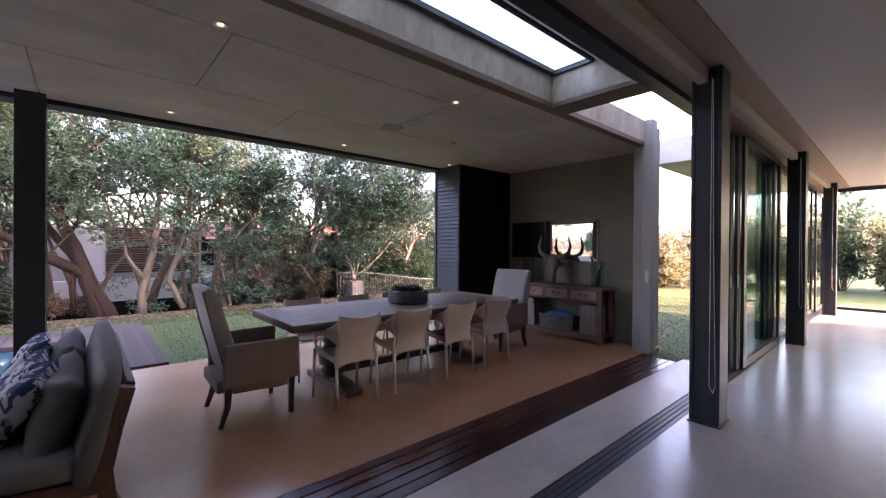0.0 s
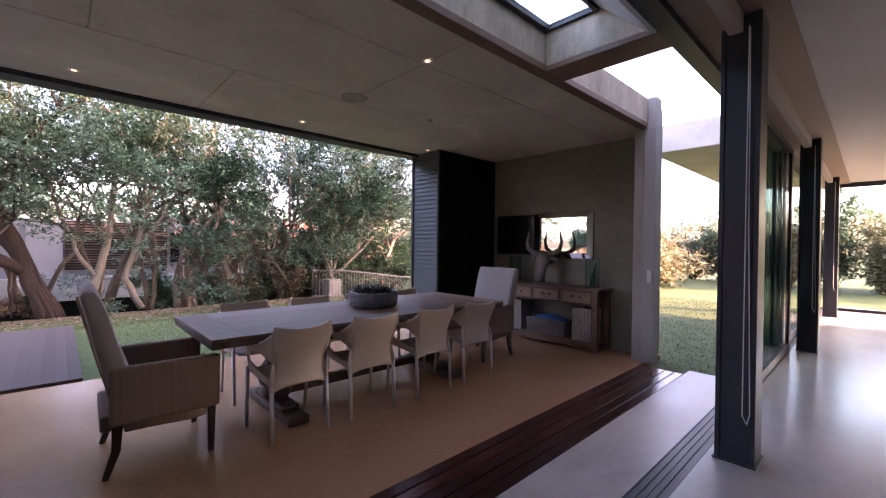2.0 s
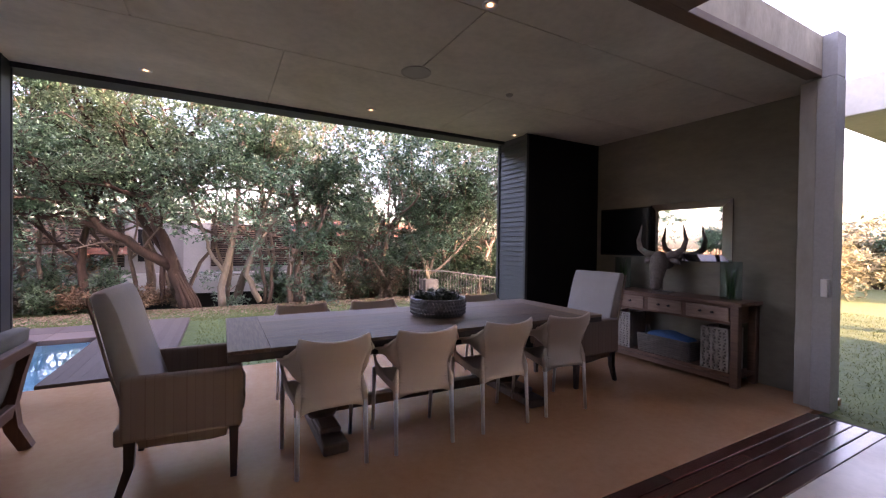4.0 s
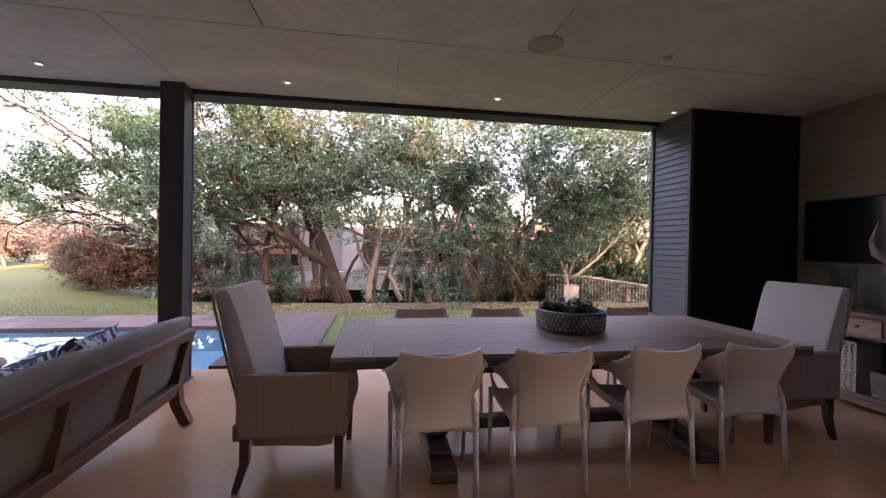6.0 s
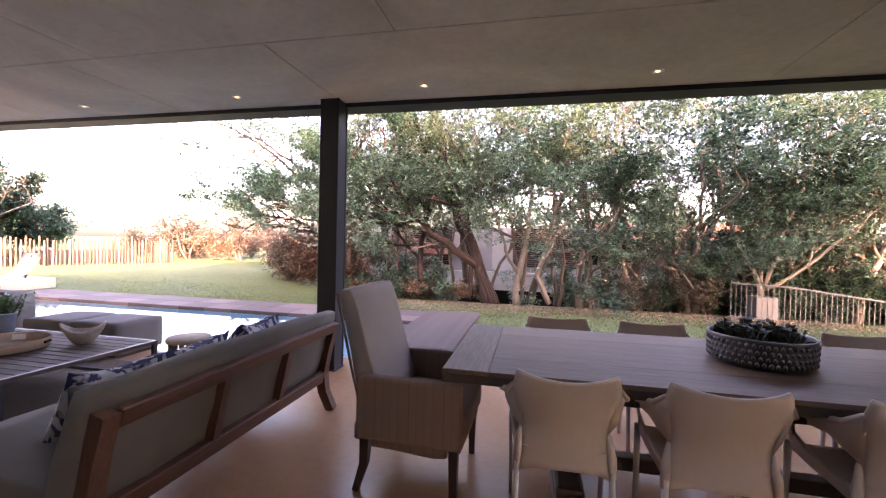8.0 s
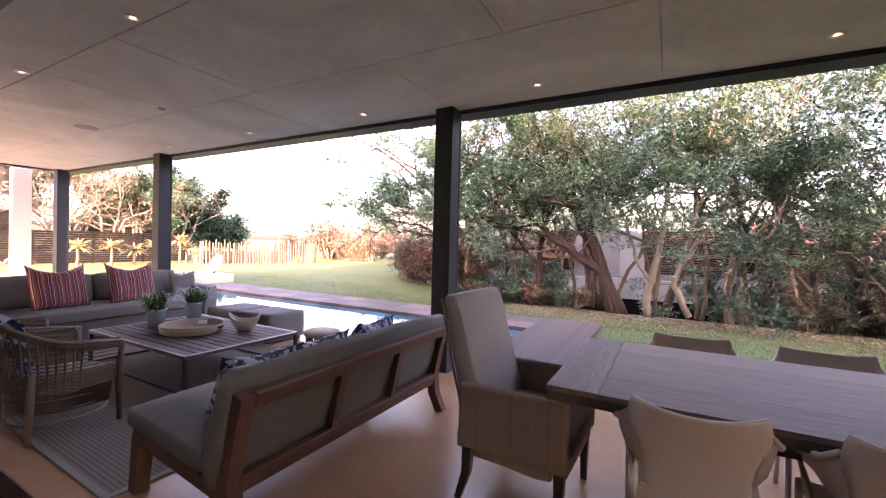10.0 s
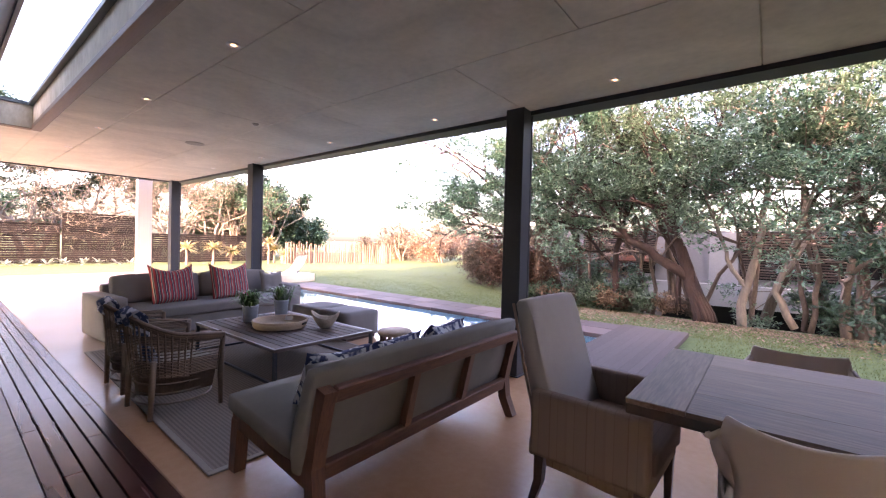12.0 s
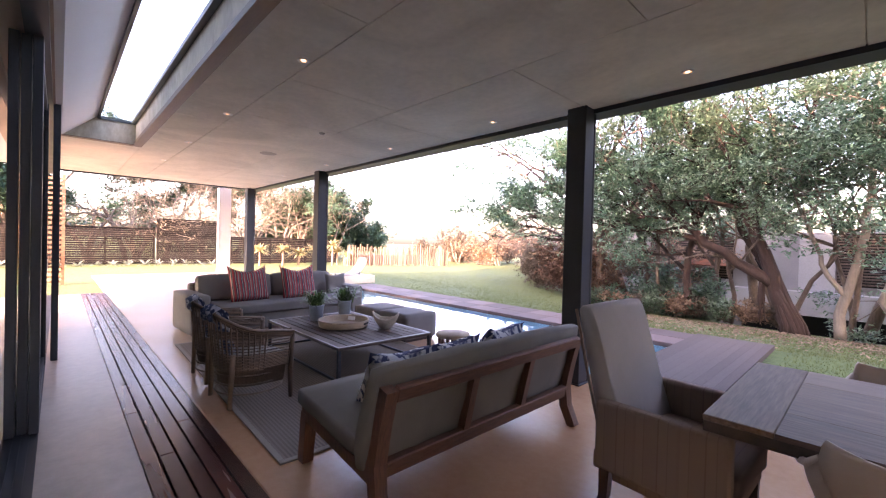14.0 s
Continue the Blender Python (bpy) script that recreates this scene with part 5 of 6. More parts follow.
# pewter bowl with succulents
bowl = thing("planter_bowl", "wide hammered pewter bowl with raised studs, filled with dark succulents", "bowl", pose(3.20, 3.90, 0.771) @ Matrix.Diagonal((0.88, 0.88, 1.15, 1)))
part("body", lathe([(0.001, 0.0), (0.245, 0.0), (0.262, 0.012), (0.272, 0.07), (0.270, 0.122), (0.276, 0.130), (0.268, 0.134), (0.258, 0.128), (0.255, 0.07), (0.24, 0.03), (0.001, 0.03)], 56), "pewter", bowl, smooth=True)
bm = bmesh.new()
for row in range(4):
    for k in range(52):
        a = 2 * math.pi * (k + 0.5 * (row % 2)) / 52
        g = bmesh.ops.create_icosphere(bm, subdivisions=1, radius=0.0125)["verts"]
        z = 0.027 + row * 0.026
        r = 0.266 + 0.004 * row / 3
        for v in g:
            v.co = v.co + Vector((math.cos(a) * r, math.sin(a) * r, z))
part("studs", bm, "pewter", bowl, smooth=True)
part("soil", cyl(0, 0, 0.07, 0.085, 0.255, seg=40), "soil", bowl)
rng = np.random.default_rng(5)
bm = bmesh.new()
for k in range(60):
    cx, cy = rng.uniform(-0.2, 0.2, 2)
    if cx * cx + cy * cy > 0.045:
        continue
    for j in range(7):
        a = rng.uniform(0, 6.28)
        L, lift = rng.uniform(0.05, 0.10), rng.uniform(0.03, 0.095)
        d = Vector((math.cos(a), math.sin(a), 0))
        s = Vector((-d.y, d.x, 0)) * 0.014
        p = Vector((cx, cy, 0.085))
        m1 = p + d * L * 0.55 + Vector((0, 0, lift))
        e = p + d * L + Vector((0, 0, lift * 1.1))
        vs = [bm.verts.new(q) for q in (p, m1 - s, e, m1 + s)]
        bm.faces.new(vs)
leafy = part("succulent_planting", bm, "succulent", bowl)
leafy["kind"] = "stuff"


# ---- moulded dining chairs ----
def ribbon(bm, rails, thick):
    """A bent plate between a top and a bottom edge, given as pairs of points."""
    g = [[bm.verts.new(Vector(a).lerp(Vector(b), k / 4)) for k in range(5)] for a, b in rails]
    faces = [bm.faces.new((p[k], p[k + 1], q[k + 1], q[k])) for p, q in zip(g, g[1:]) for k in range(4)]
    bmesh.ops.recalc_face_normals(bm, faces=faces)
    bmesh.ops.solidify(bm, geom=faces, thickness=thick)


def dining_chair():
    c = thing("dining_chair", "cream moulded plastic dining chair with flared back, arms and aluminium legs", "chair", None, "chairs along the table")
    # one shell: seat and a waisted back with lifted corners; the chair faces +y
    n = 14
    seat = [(0.26, 0.44, 0.215), (0.20, 0.452, 0.225), (0.08, 0.445, 0.225), (-0.06, 0.435, 0.215), (-0.14, 0.445, 0.20), (-0.185, 0.475, 0.18)]
    back = [(-0.214, 0.372, 0.208), (-0.209, 0.405, 0.204), (-0.206, 0.45, 0.194), (-0.206, 0.51, 0.184), (-0.213, 0.565, 0.182), (-0.227, 0.615, 0.190), (-0.246, 0.665, 0.207), (-0.267, 0.715, 0.222), (-0.284, 0.757, 0.226), (-0.297, 0.790, 0.218), (-0.301, 0.800, 0.210)]
    bm = bmesh.new()
    for prof, top in ((seat, False), (back, True)):
        rows = []
        for k, (y, z, hw) in enumerate(prof):
            row = []
            for i in range(n + 1):
                u = 2 * i / n - 1
                f = k / (len(prof) - 1) if top else 0.0
                yy = y + (0.02 + 0.035 * f) * u * u * top
                zz = z - 0.010 * (1 - u * u) * (not top)
                if top and k >= 7:
                    zz += 0.030 * u * u * (k - 6) / 4
                if top and k == 0:
                    zz += 0.014 - 0.04 * u ** 4
                row.append(bm.verts.new((u * hw, yy, zz)))
            rows.append(row)
        for p, q in zip(rows, rows[1:]):
            for i in range(n):
                bm.faces.new((p[i], p[i + 1], q[i + 1], q[i]))
    bmesh.ops.recalc_face_normals(bm, faces=bm.faces[:])
    bmesh.ops.solidify(bm, geom=bm.faces[:], thickness=0.011)
    part("shell", bm, "plastic", c, smooth=True)
    for s in (-1, 1):
        bm = bmesh.new()
        ribbon(bm, [((s * 0.218, -0.238, 0.770), (s * 0.184, -0.178, 0.545)), ((s * 0.250, -0.195, 0.722), (s * 0.230, -0.155, 0.592)), ((s * 0.266, -0.105, 0.692), (s * 0.258, -0.10, 0.632)), ((s * 0.277, -0.02, 0.670), (s * 0.270, -0.02, 0.628)), ((s * 0.276, 0.07, 0.658), (s * 0.268, 0.07, 0.612)), ((s * 0.266, 0.14, 0.645), (s * 0.258, 0.13, 0.575)), ((s * 0.250, 0.19, 0.615), (s * 0.240, 0.155, 0.50)), ((s * 0.238, 0.215, 0.55), (s * 0.228, 0.165, 0.43))], 0.014)
        add_tube(bm, [(s * 0.226, -0.230, 0.765), (s * 0.257, -0.18, 0.716), (s * 0.276, -0.09, 0.690), (s * 0.284, -0.02, 0.672), (s * 0.282, 0.07, 0.660), (s * 0.271, 0.145, 0.645), (s * 0.253, 0.195, 0.612)], [0.008, 0.013, 0.017, 0.019, 0.018, 0.016, 0.010], 8)
        part("armrest", bm, "plastic", c, smooth=True)
        bm = bmesh.new()
        ribbon(bm, [((s * 0.240, 0.175, 0.53), (s * 0.232, 0.175, 0.44)), ((s * 0.236, 0.05, 0.485), (s * 0.230, 0.05, 0.425)), ((s * 0.222, -0.09, 0.455), (s * 0.216, -0.09, 0.405)), ((s * 0.204, -0.185, 0.455), (s * 0.204, -0.19, 0.385))], 0.016)
        part("side_rail", bm, "plastic", c, smooth=True)
        bm = bmesh.new()
        add_tube(bm, [(s * 0.190, -0.165, 0.55), (s * 0.203, -0.182, 0.45), (s * 0.208, -0.19, 0.36)], [0.010, 0.021, 0.018], 8)
        part("leg_socket", bm, "plastic", c, smooth=True)
        part("leg", tube([(s * 0.206, -0.19, 0.40), (s * 0.210, -0.218, 0.0)], [0.0155, 0.0130], 10), "alu", c, "satin aluminium leg", smooth=True)
        part("leg", tube([(s * 0.236, 0.185, 0.47), (s * 0.232, 0.215, 0.0)], [0.0155, 0.0130], 10), "alu", c, "satin aluminium leg", smooth=True)
    return c


chair0 = dining_chair()
chair0.matrix_world = pose(2.137, 3.445, 0, 0, 0, 1.0)
for x, r in ((2.765, -1.5), (3.437, 0.5), (4.07, -3.0)):
    copy_thing(chair0, pose(x, 3.44, 0, 0, 0, r))
for x, r in ((2.19, 181.0), (2.85, 179.0), (3.50, 180.0), (4.13, 181.5)):
    copy_thing(chair0, pose(x, 4.37, 0, 0, 0, r))


# ---- upholstered armchairs ----
def armchair(label):
    """Faces +x; the back stands at the origin's side -x."""
    c = thing("armchair", label, "armchair", None, "armchairs at the table ends")
    w = 0.30
    bm = bmesh.new()
    prof = [(0.13, 0.40), (0.095, 0.55), (0.055, 0.70), (0.02, 0.85), (-0.015, 1.0), (-0.035, 1.085)]
    loop = [(p[0] + 0.135 * (1 - 0.35 * i / 5), p[1]) for i, p in enumerate(prof)]
    outline = [(x - 0.0, z) for x, z in prof] + [(-0.02, 1.105), (0.03, 1.108)] + [(x, z - (0.012 if i == 5 else 0)) for i, (x, z) in reversed(list(enumerate(loop)))]
    ends = []
    for y, ins in ((-w, 0.030), (-w + 0.006, 0.012), (-w + 0.022, 0.0), (0.0, -0.006), (w - 0.022, 0.0), (w - 0.006, 0.012), (w, 0.030)):
        ring = []
        cx = sum(p[0] for p in outline) / len(outline)
        cz = sum(p[1] for p in outline) / len(outline)
        for x, z in outline:
            ring.append(bm.verts.new((x + (cx - x) * ins * 4, y, z + (cz - z) * ins)))
        ends.append(ring)
    m = len(outline)
    for a, b in zip(ends, ends[1:]):
        for i in range(m):
            bm.faces.new((a[i], a[(i + 1) % m], b[(i + 1) % m], b[i]))
    bm.faces.new(ends[0])
    bm.faces.new(ends[-1][::-1])
    bmesh.ops.recalc_face_normals(bm, faces=bm.faces[:])
    part("backrest", bm, "arm_plain", c, "tall padded linen back", smooth=True)
    for s in (-1, 1):
        part("armrest", box(0.10, 0.68, s * (w + 0.012) - 0.035, s * (w + 0.012) + 0.035, 0.31, 0.655, 0.022, 3), "arm_stripe", c, "side panel in muted woven stripes")
    for s in (-1, 1):
        part("piping", tube([(x - 0.006, s * (w + 0.004), z) for x, z in prof], 0.008, 6), "arm_stripe", c)
    part("seat", slab_cushion(0.14, 0.70, -w + 0.026, w - 0.026, 0.36, 0.485, 0.035, 3), "arm_stripe", c, smooth=True)
    for s in (-1, 1):
        part("valance", slab_cushion(0.17, 0.60, s * (w - 0.012) - 0.02, s * (w - 0.012) + 0.02, 0.245, 0.33, 0.018, 5 + s, 0.02), "arm_stripe", c, smooth=True)
    part("seat_box", box(0.06, 0.67, -w + 0.02, w - 0.02, 0.27, 0.37, 0.015, 2), "arm_stripe", c)
    for s in (-1, 1):
        part("leg", tube([(0.14, s * 0.285, 0.32), (0.135, s * 0.288, 0.16), (0.085, s * 0.29, 0.0)], [0.027, 0.022, 0.016], square=True), "dark_leg", c, "dark stained wooden leg")
        part("leg", tube([(0.635, s * 0.285, 0.32), (0.635, s * 0.287, 0.0)], [0.025, 0.017], square=True), "dark_leg", c, "dark stained wooden leg")
    return c


ac = armchair("high-backed armchair in pale linen with striped sides and dark legs")
ac.matrix_world = pose(0.985, 3.765, 0, 0, 0, -2)
copy_thing(ac, pose(5.20, 3.885, 0, 0, 0, 180))


# ---- timber bench sofa, facing the lounge ----
bench = thing("bench_sofa", "low timber-framed outdoor sofa with grey canvas cushions", "sofa", pose(0, 0, 0))
Y0, Y1 = 2.57, 4.46
for y in (Y0 + 0.04, Y1 - 0.04):
    part("back_post", tube([(0.425, y, 0.705), (0.37, y, 0.50), (0.33, y, 0.30)], [0.035, 0.037, 0.038], square=True), "timber_bench_x", bench)
    part("back_leg", tube([(0.33, y, 0.31), (0.35, y, 0.15), (0.42, y, 0.0)], [0.038, 0.036, 0.033], square=True), "timber_bench_x", bench)
    part("front_leg", tube([(-0.42, y, 0.33), (-0.46, y, 0.0)], [0.038, 0.036], square=True), "timber_bench_x", bench)
    part("side_rail", tube([(-0.45, y, 0.325), (0.0, y, 0.275), (0.34, y, 0.235)], [0.036, 0.036, 0.036], square=True), "timber_bench_x", bench)
part("top_rail", box(-0.022, 0.022, Y0 + 0.075, Y1 - 0.075, -0.04, 0.04, 0.006, m=pose(0.435, 0, 0.675, 0, 14, 0)), "timber_bench", bench)
part("bottom_rail", box(-0.024, 0.024, Y0 + 0.075, Y1 - 0.075, -0.045, 0.045, 0.006, m=pose(0.345, 0, 0.27, 0, 10, 0)), "timber_bench", bench)
part("front_rail", box(-0.46, -0.415, Y0 + 0.075, Y1 - 0.075, 0.24, 0.32, 0.006), "timber_bench", bench)
for y in (Y0 + 0.66, Y1 - 0.66):
    part("back_slat", tube([(0.425, y, 0.66), (0.345, y, 0.30)], 0.026, square=True), "timber_bench_x", bench)
for i in range(7):
    x = -0.38 + i * 0.10
    part("seat_slat", box(x, x + 0.07, Y0 + 0.05, Y1 - 0.05, 0.302 - 0.1 * (x + 0.4), 0.318 - 0.1 * (x + 0.4)), "timber_bench", bench)
cush = part("seat_cushion", slab_cushion(-0.50, 0.28, Y0 - 0.02, Y1 + 0.02, 0.0, 0.13, 0.045, 7), "cushion", bench, smooth=True)
cush.matrix_world = pose(0, 0, 0.315, 0, 5, 0)
bc = part("back_cushion", slab_cushion(-0.06, 0.06, Y0 - 0.03, Y1 + 0.02, -0.085, 0.50, 0.05, 11, 0.035), "cushion", bench, smooth=True)
bc.matrix_world = pose(0.262, 0, 0.32, 0, 13, 0)
for k, (y, ln) in enumerate(((3.06, 0.86), (3.99, 0.86))):
    p = thing("back_pillow", "slumped grey canvas back pillow with creases", "cushion", pose(0.15, y, 0.56, 16, 0, 90), "pillows on the timber sofa")
    part("cover", pillow(ln, 0.44, 0.19, 14, 0.05, 3 + k * 5), "cushion", p, smooth=True)
for k, (y, tilt, z, m_) in enumerate(((2.98, 30, 0.575, "navy_print"), (3.42, 32, 0.57, "navy_print"), (4.0, 30, 0.585, "navy_print"))):
    p = thing("scatter_cushion", "navy and white printed scatter cushion", "cushion", pose(-0.01 - 0.02 * k, y, z, tilt, 0, 90 + (-8, 6, 4)[k]), "printed cushions on the timber sofa")
    part("cover", pillow(0.48, 0.44, 0.15, 12, 0.03, 20 + k * 3, 0.03), m_, p, smooth=True)


# ---- rug, coffee table and what stands on it ----
rug = thing("area_rug", "flat taupe ribbed outdoor rug with a plain binding", "rug", pose(-2.33, 3.76, 0.0, 0, 0, -1.5))
bm = bmesh.new()
nx, ny = 24, 16
gv = [[bm.verts.new((-1.84 + 3.68 * i / nx, -1.22 + 2.44 * j / ny, 0.011 + 0.006 * max(0, noise.noise(Vector((i * 0.35, j * 0.5, 3)))))) for j in range(ny + 1)] for i in range(nx + 1)]
for i in range(nx):
    for j in range(ny):
        bm.faces.new((gv[i][j], gv[i + 1][j], gv[i + 1][j + 1], gv[i][j + 1]))
part("mat", bm, "rug", rug, smooth=True)
for a in ((-1.87, -1.83, -1.25, 1.25), (1.83, 1.87, -1.25, 1.25), (-1.83, 1.83, -1.25, -1.21), (-1.83, 1.83, 1.21, 1.25)):
    part("binding", box(*a, 0.0, 0.014, 0.003), "rug_edge", rug)

ct = thing("coffee_table", "large low slatted wood coffee table on a dark steel frame", "table", pose(-2.47, 4.05, 0.014))
CX, CY, CH = 0.92, 0.61, 0.352
nsl = 13
for i in range(nsl):
    y0 = -CY + 0.03 + i * (2 * CY - 0.06) / nsl
    part("slat", box(-CX + 0.03, CX - 0.03, y0 + 0.004, y0 + (2 * CY - 0.06) / nsl - 0.004, CH - 0.022, CH, 0.003), "slats_top", ct)
for x in (-CX, CX - 0.03):
    part("edge_board", box(x, x + 0.03, -CY, CY, CH - 0.03, CH), "table_base", ct)
for y in (-CY, CY - 0.03):
    part("edge_board", box(-CX + 0.03, CX - 0.03, y, y + 0.03, CH - 0.03, CH), "table_base", ct)
for x in (-CX + 0.02, CX - 0.02):
    for y in (-CY + 0.02, CY - 0.02):
        part("leg", box(x - 0.016, x + 0.016, y - 0.016, y + 0.016, 0, CH - 0.03), "steel", ct, "dark steel leg")
    part("stretcher", box(x - 0.012, x + 0.012, -CY + 0.036, CY - 0.036, 0.0, 0.024), "steel", ct)
for y in (-CY + 0.02, CY - 0.02):
    part("stretcher", box(-CX + 0.036, CX - 0.036, y - 0.012, y + 0.012, 0.0, 0.024), "steel", ct)
TOP = 0.014 + CH

tray = thing("woven_tray", "round tan woven tray with cut-out handles", "tray", pose(-2.47, 4.02, TOP))
part("wall", lathe([(0.25, 0.0), (0.285, 0.005), (0.30, 0.04), (0.308, 0.085), (0.300, 0.092), (0.290, 0.085), (0.283, 0.04), (0.25, 0.012)], 44), "tray_weave", tray, smooth=True)
part("base", cyl(0, 0, 0.0, 0.012, 0.255, seg=44), "tray_weave", tray)
for k in range(6):
    ring = part("coil", lathe([(0.288 + 0.0035 * k, 0.012 + 0.013 * k), (0.297 + 0.0025 * k, 0.0175 + 0.013 * k), (0.291 + 0.003 * k, 0.024 + 0.013 * k)], 44), "tray_weave", tray, smooth=True)
for a in (-150, 30):
    # the wall is not pierced; black blocks paint the dark of the handle holes
    h = part("handle_slot", box(-0.045, 0.045, -0.012, 0.012, 0.045, 0.068, 0.008, 2), "black", tray, "black block standing for the shaded handle cut-out")
    h.matrix_local = pose(0.304 * math.cos(radians(a)), 0.304 * math.sin(radians(a)), 0, 0, 0, a + 90)
tag = thing("card_tag", "small white card leaning inside the tray", "card", pose(-2.62, 4.22, TOP + 0.055, 70, 0, 30))
part("card", box(-0.05, 0.05, -0.025, 0.025, 0, 0.002), "paper", tag)


def pot_plant(x, y, s=1.0, seed=0):
    rng = np.random.default_rng(seed)
    p = thing("pot_plant", "grassy green plant in a pale blue zinc pot", "plant", pose(x, y, TOP) @ Matrix.Diagonal((1.25, 1.25, 1.15, 1)), "pot plants on the coffee table")
    part("pot", lathe([(0.001, 0), (0.062, 0), (0.075, 0.13 * s), (0.080, 0.135 * s), (0.080, 0.148 * s), (0.073, 0.148 * s), (0.070, 0.12 * s), (0.001, 0.12 * s)], 28), "zinc", p, smooth=True)
    bm = bmesh.new()
    for k in range(130):
        a, L, up = rng.uniform(0, 6.28), rng.uniform(0.10, 0.24), rng.uniform(0.06, 0.19)
        d = Vector((math.cos(a), math.sin(a), 0))
        sd = Vector((-d.y, d.x, 0)) * rng.uniform(0.005, 0.009)
        b = Vector((rng.normal() * 0.025, rng.normal() * 0.025, 0.12 * s))
        q = [b, b + d * L * 0.4 + Vector((0, 0, up)), b + d * L * 0.8 + Vector((0, 0, up * 1.05)), b + d * L * 1.05 + Vector((0, 0, up * 0.75))]
        wd = [0.7, 1.0, 0.8, 0.05]
        pairs = [(bm.verts.new(c - sd * w_), bm.verts.new(c + sd * w_)) for c, w_ in zip(q, wd)]
        for u, v in zip(pairs, pairs[1:]):
            bm.faces.new((u[0], u[1], v[1], v[0]))
    f = part("leaves", bm, "pot_leaf", p)
    f["kind"] = "stuff"


pot_plant(-3.02, 3.93, 1.2, 1)
pot_plant(-3.20, 4.45, 1.2, 2)

# carved bowl with a pinched, bird-like outline
cb = thing("carved_bowl", "bleached carved wooden bowl with two pointed ends", "bowl", pose(-2.06, 4.36, TOP, 0, 0, 40))
bm = bmesh.new()
rings = []
for k in range(9):
    v = k / 8
    ring = []
    for j in range(28):
        a = 2 * math.pi * j / 28
        r = 0.045 + 0.085 * math.sin(v * math.pi / 2) ** 0.8
        ell = 1 + 0.32 * v * abs(math.cos(a)) ** 3
        z = 0.125 * v ** 1.3 + 0.075 * v * abs(math.cos(a)) ** 4 + 0.008 * noise.noise(Vector((math.cos(a) * 3, math.sin(a) * 3, v * 3)))
        ring.append(bm.verts.new((math.cos(a) * r * ell, math.sin(a) * r * 0.85, z)))
    rings.append(ring)
for a, b in zip(rings, rings[1:]):
    for j in range(28):
        bm.faces.new((a[j], a[(j + 1) % 28], b[(j + 1) % 28], b[j]))
bm.faces.new(rings[0][::-1])
bmesh.ops.recalc_face_normals(bm, faces=bm.faces[:])
bmesh.ops.solidify(bm, geom=bm.faces[:], thickness=0.012)
part("body", bm, "driftwood", cb, smooth=True)

for k, (x, y) in enumerate(((-3.42, 5.24), (-2.78, 5.28))):
    o = thing("ottoman", "square grey upholstered ottoman cube", "ottoman", pose(x, y, 0, 0, 0, 2), "pair of ottomans")
    part("cover", slab_cushion(-0.31, 0.31, -0.31, 0.31, 0.03, 0.40, 0.03, 2 + k, 0.006), "sofa_cloth", o, smooth=True)
    part("foot", box(-0.27, 0.27, -0.27, 0.27, 0.0, 0.035), "dark_leg", o)

st = thing("side_stool", "round wooden drum stool with pierced pattern", "stool", pose(-1.13, 4.60, 0))
part("seat", lathe([(0.001, 0.40), (0.165, 0.40), (0.185, 0.405), (0.19, 0.425), (0.18, 0.445), (0.001, 0.45)], 32), "tray_weave", st, smooth=True)
part("foot_ring", lathe([(0.13, 0.0), (0.165, 0.0), (0.165, 0.035), (0.13, 0.035), (0.13, 0.0)], 32), "teak", st, smooth=True)
for k in range(16):
    for tw in (-1, 1):
        a = 2 * math.pi * k / 16
        pts = [(0.155 * math.cos(a + tw * f * 0.39), 0.155 * math.sin(a + tw * f * 0.39), 0.03 + 0.375 * f) for f in (0, 0.33, 0.66, 1.0)]
        part("lattice", tube(pts, 0.011, 5), "teak", st)

# ---- large sofa ----
sofa = thing("sofa", "long grey upholstered three-seat sofa with block arms", "sofa", pose(-4.98, 4.17, 0, 0, 0, 4))
SW, SD = 1.42, 0.50
part("base", box(-SD, SD - 0.06, -SW + 0.24, SW - 0.24, 0.03, 0.27, 0.02, 2), "sofa_cloth", sofa)
for s in (-1, 1):
    part("armrest", slab_cushion(-SD, SD, s * (SW - 0.12) - 0.12, s * (SW - 0.12) + 0.12, 0.03, 0.60, 0.035, 4 + s, 0.006), "sofa_cloth", sofa, smooth=True)
part("back", box(-SD - 0.02, -SD + 0.12, -SW + 0.20, SW - 0.20, 0.03, 0.70, 0.03, 2), "sofa_cloth", sofa)
part("seat_cushion", slab_cushion(-SD + 0.14, SD, -SW + 0.245, SW - 0.245, 0.27, 0.43, 0.04, 9), "sofa_cloth", sofa, smooth=True)
for k in (-1, 1):
    bcs = part("back_cushion", slab_cushion(-0.10, 0.10, -0.575, 0.575, 0.0, 0.42, 0.06, 13 + k), "sofa_cloth", sofa, smooth=True)
    bcs.matrix_local = pose(-SD + 0.26, k * 0.585, 0.42, 0, -10, 0)
for k, (y, rz) in enumerate(((3.68, 100), (4.50, 96))):
    p = thing("striped_cushion", "large square cushion with red, navy and sand stripes", "cushion", pose(-4.88, y, 0.68, -16, 0, rz), "striped cushions on the sofa")
    part("cover", pillow(0.64, 0.55, 0.17, 14, 0.05, 40 + k, 0.05), "stripes", p, smooth=True)
p = thing("grey_cushion", "small grey cushion tucked in the sofa corner", "cushion", pose(-5.0, 5.28, 0.62, -14, 0, 88))
part("cover", pillow(0.42, 0.40, 0.14, 12, 0.04, 50, 0.02), "sofa_cloth", p, smooth=True)


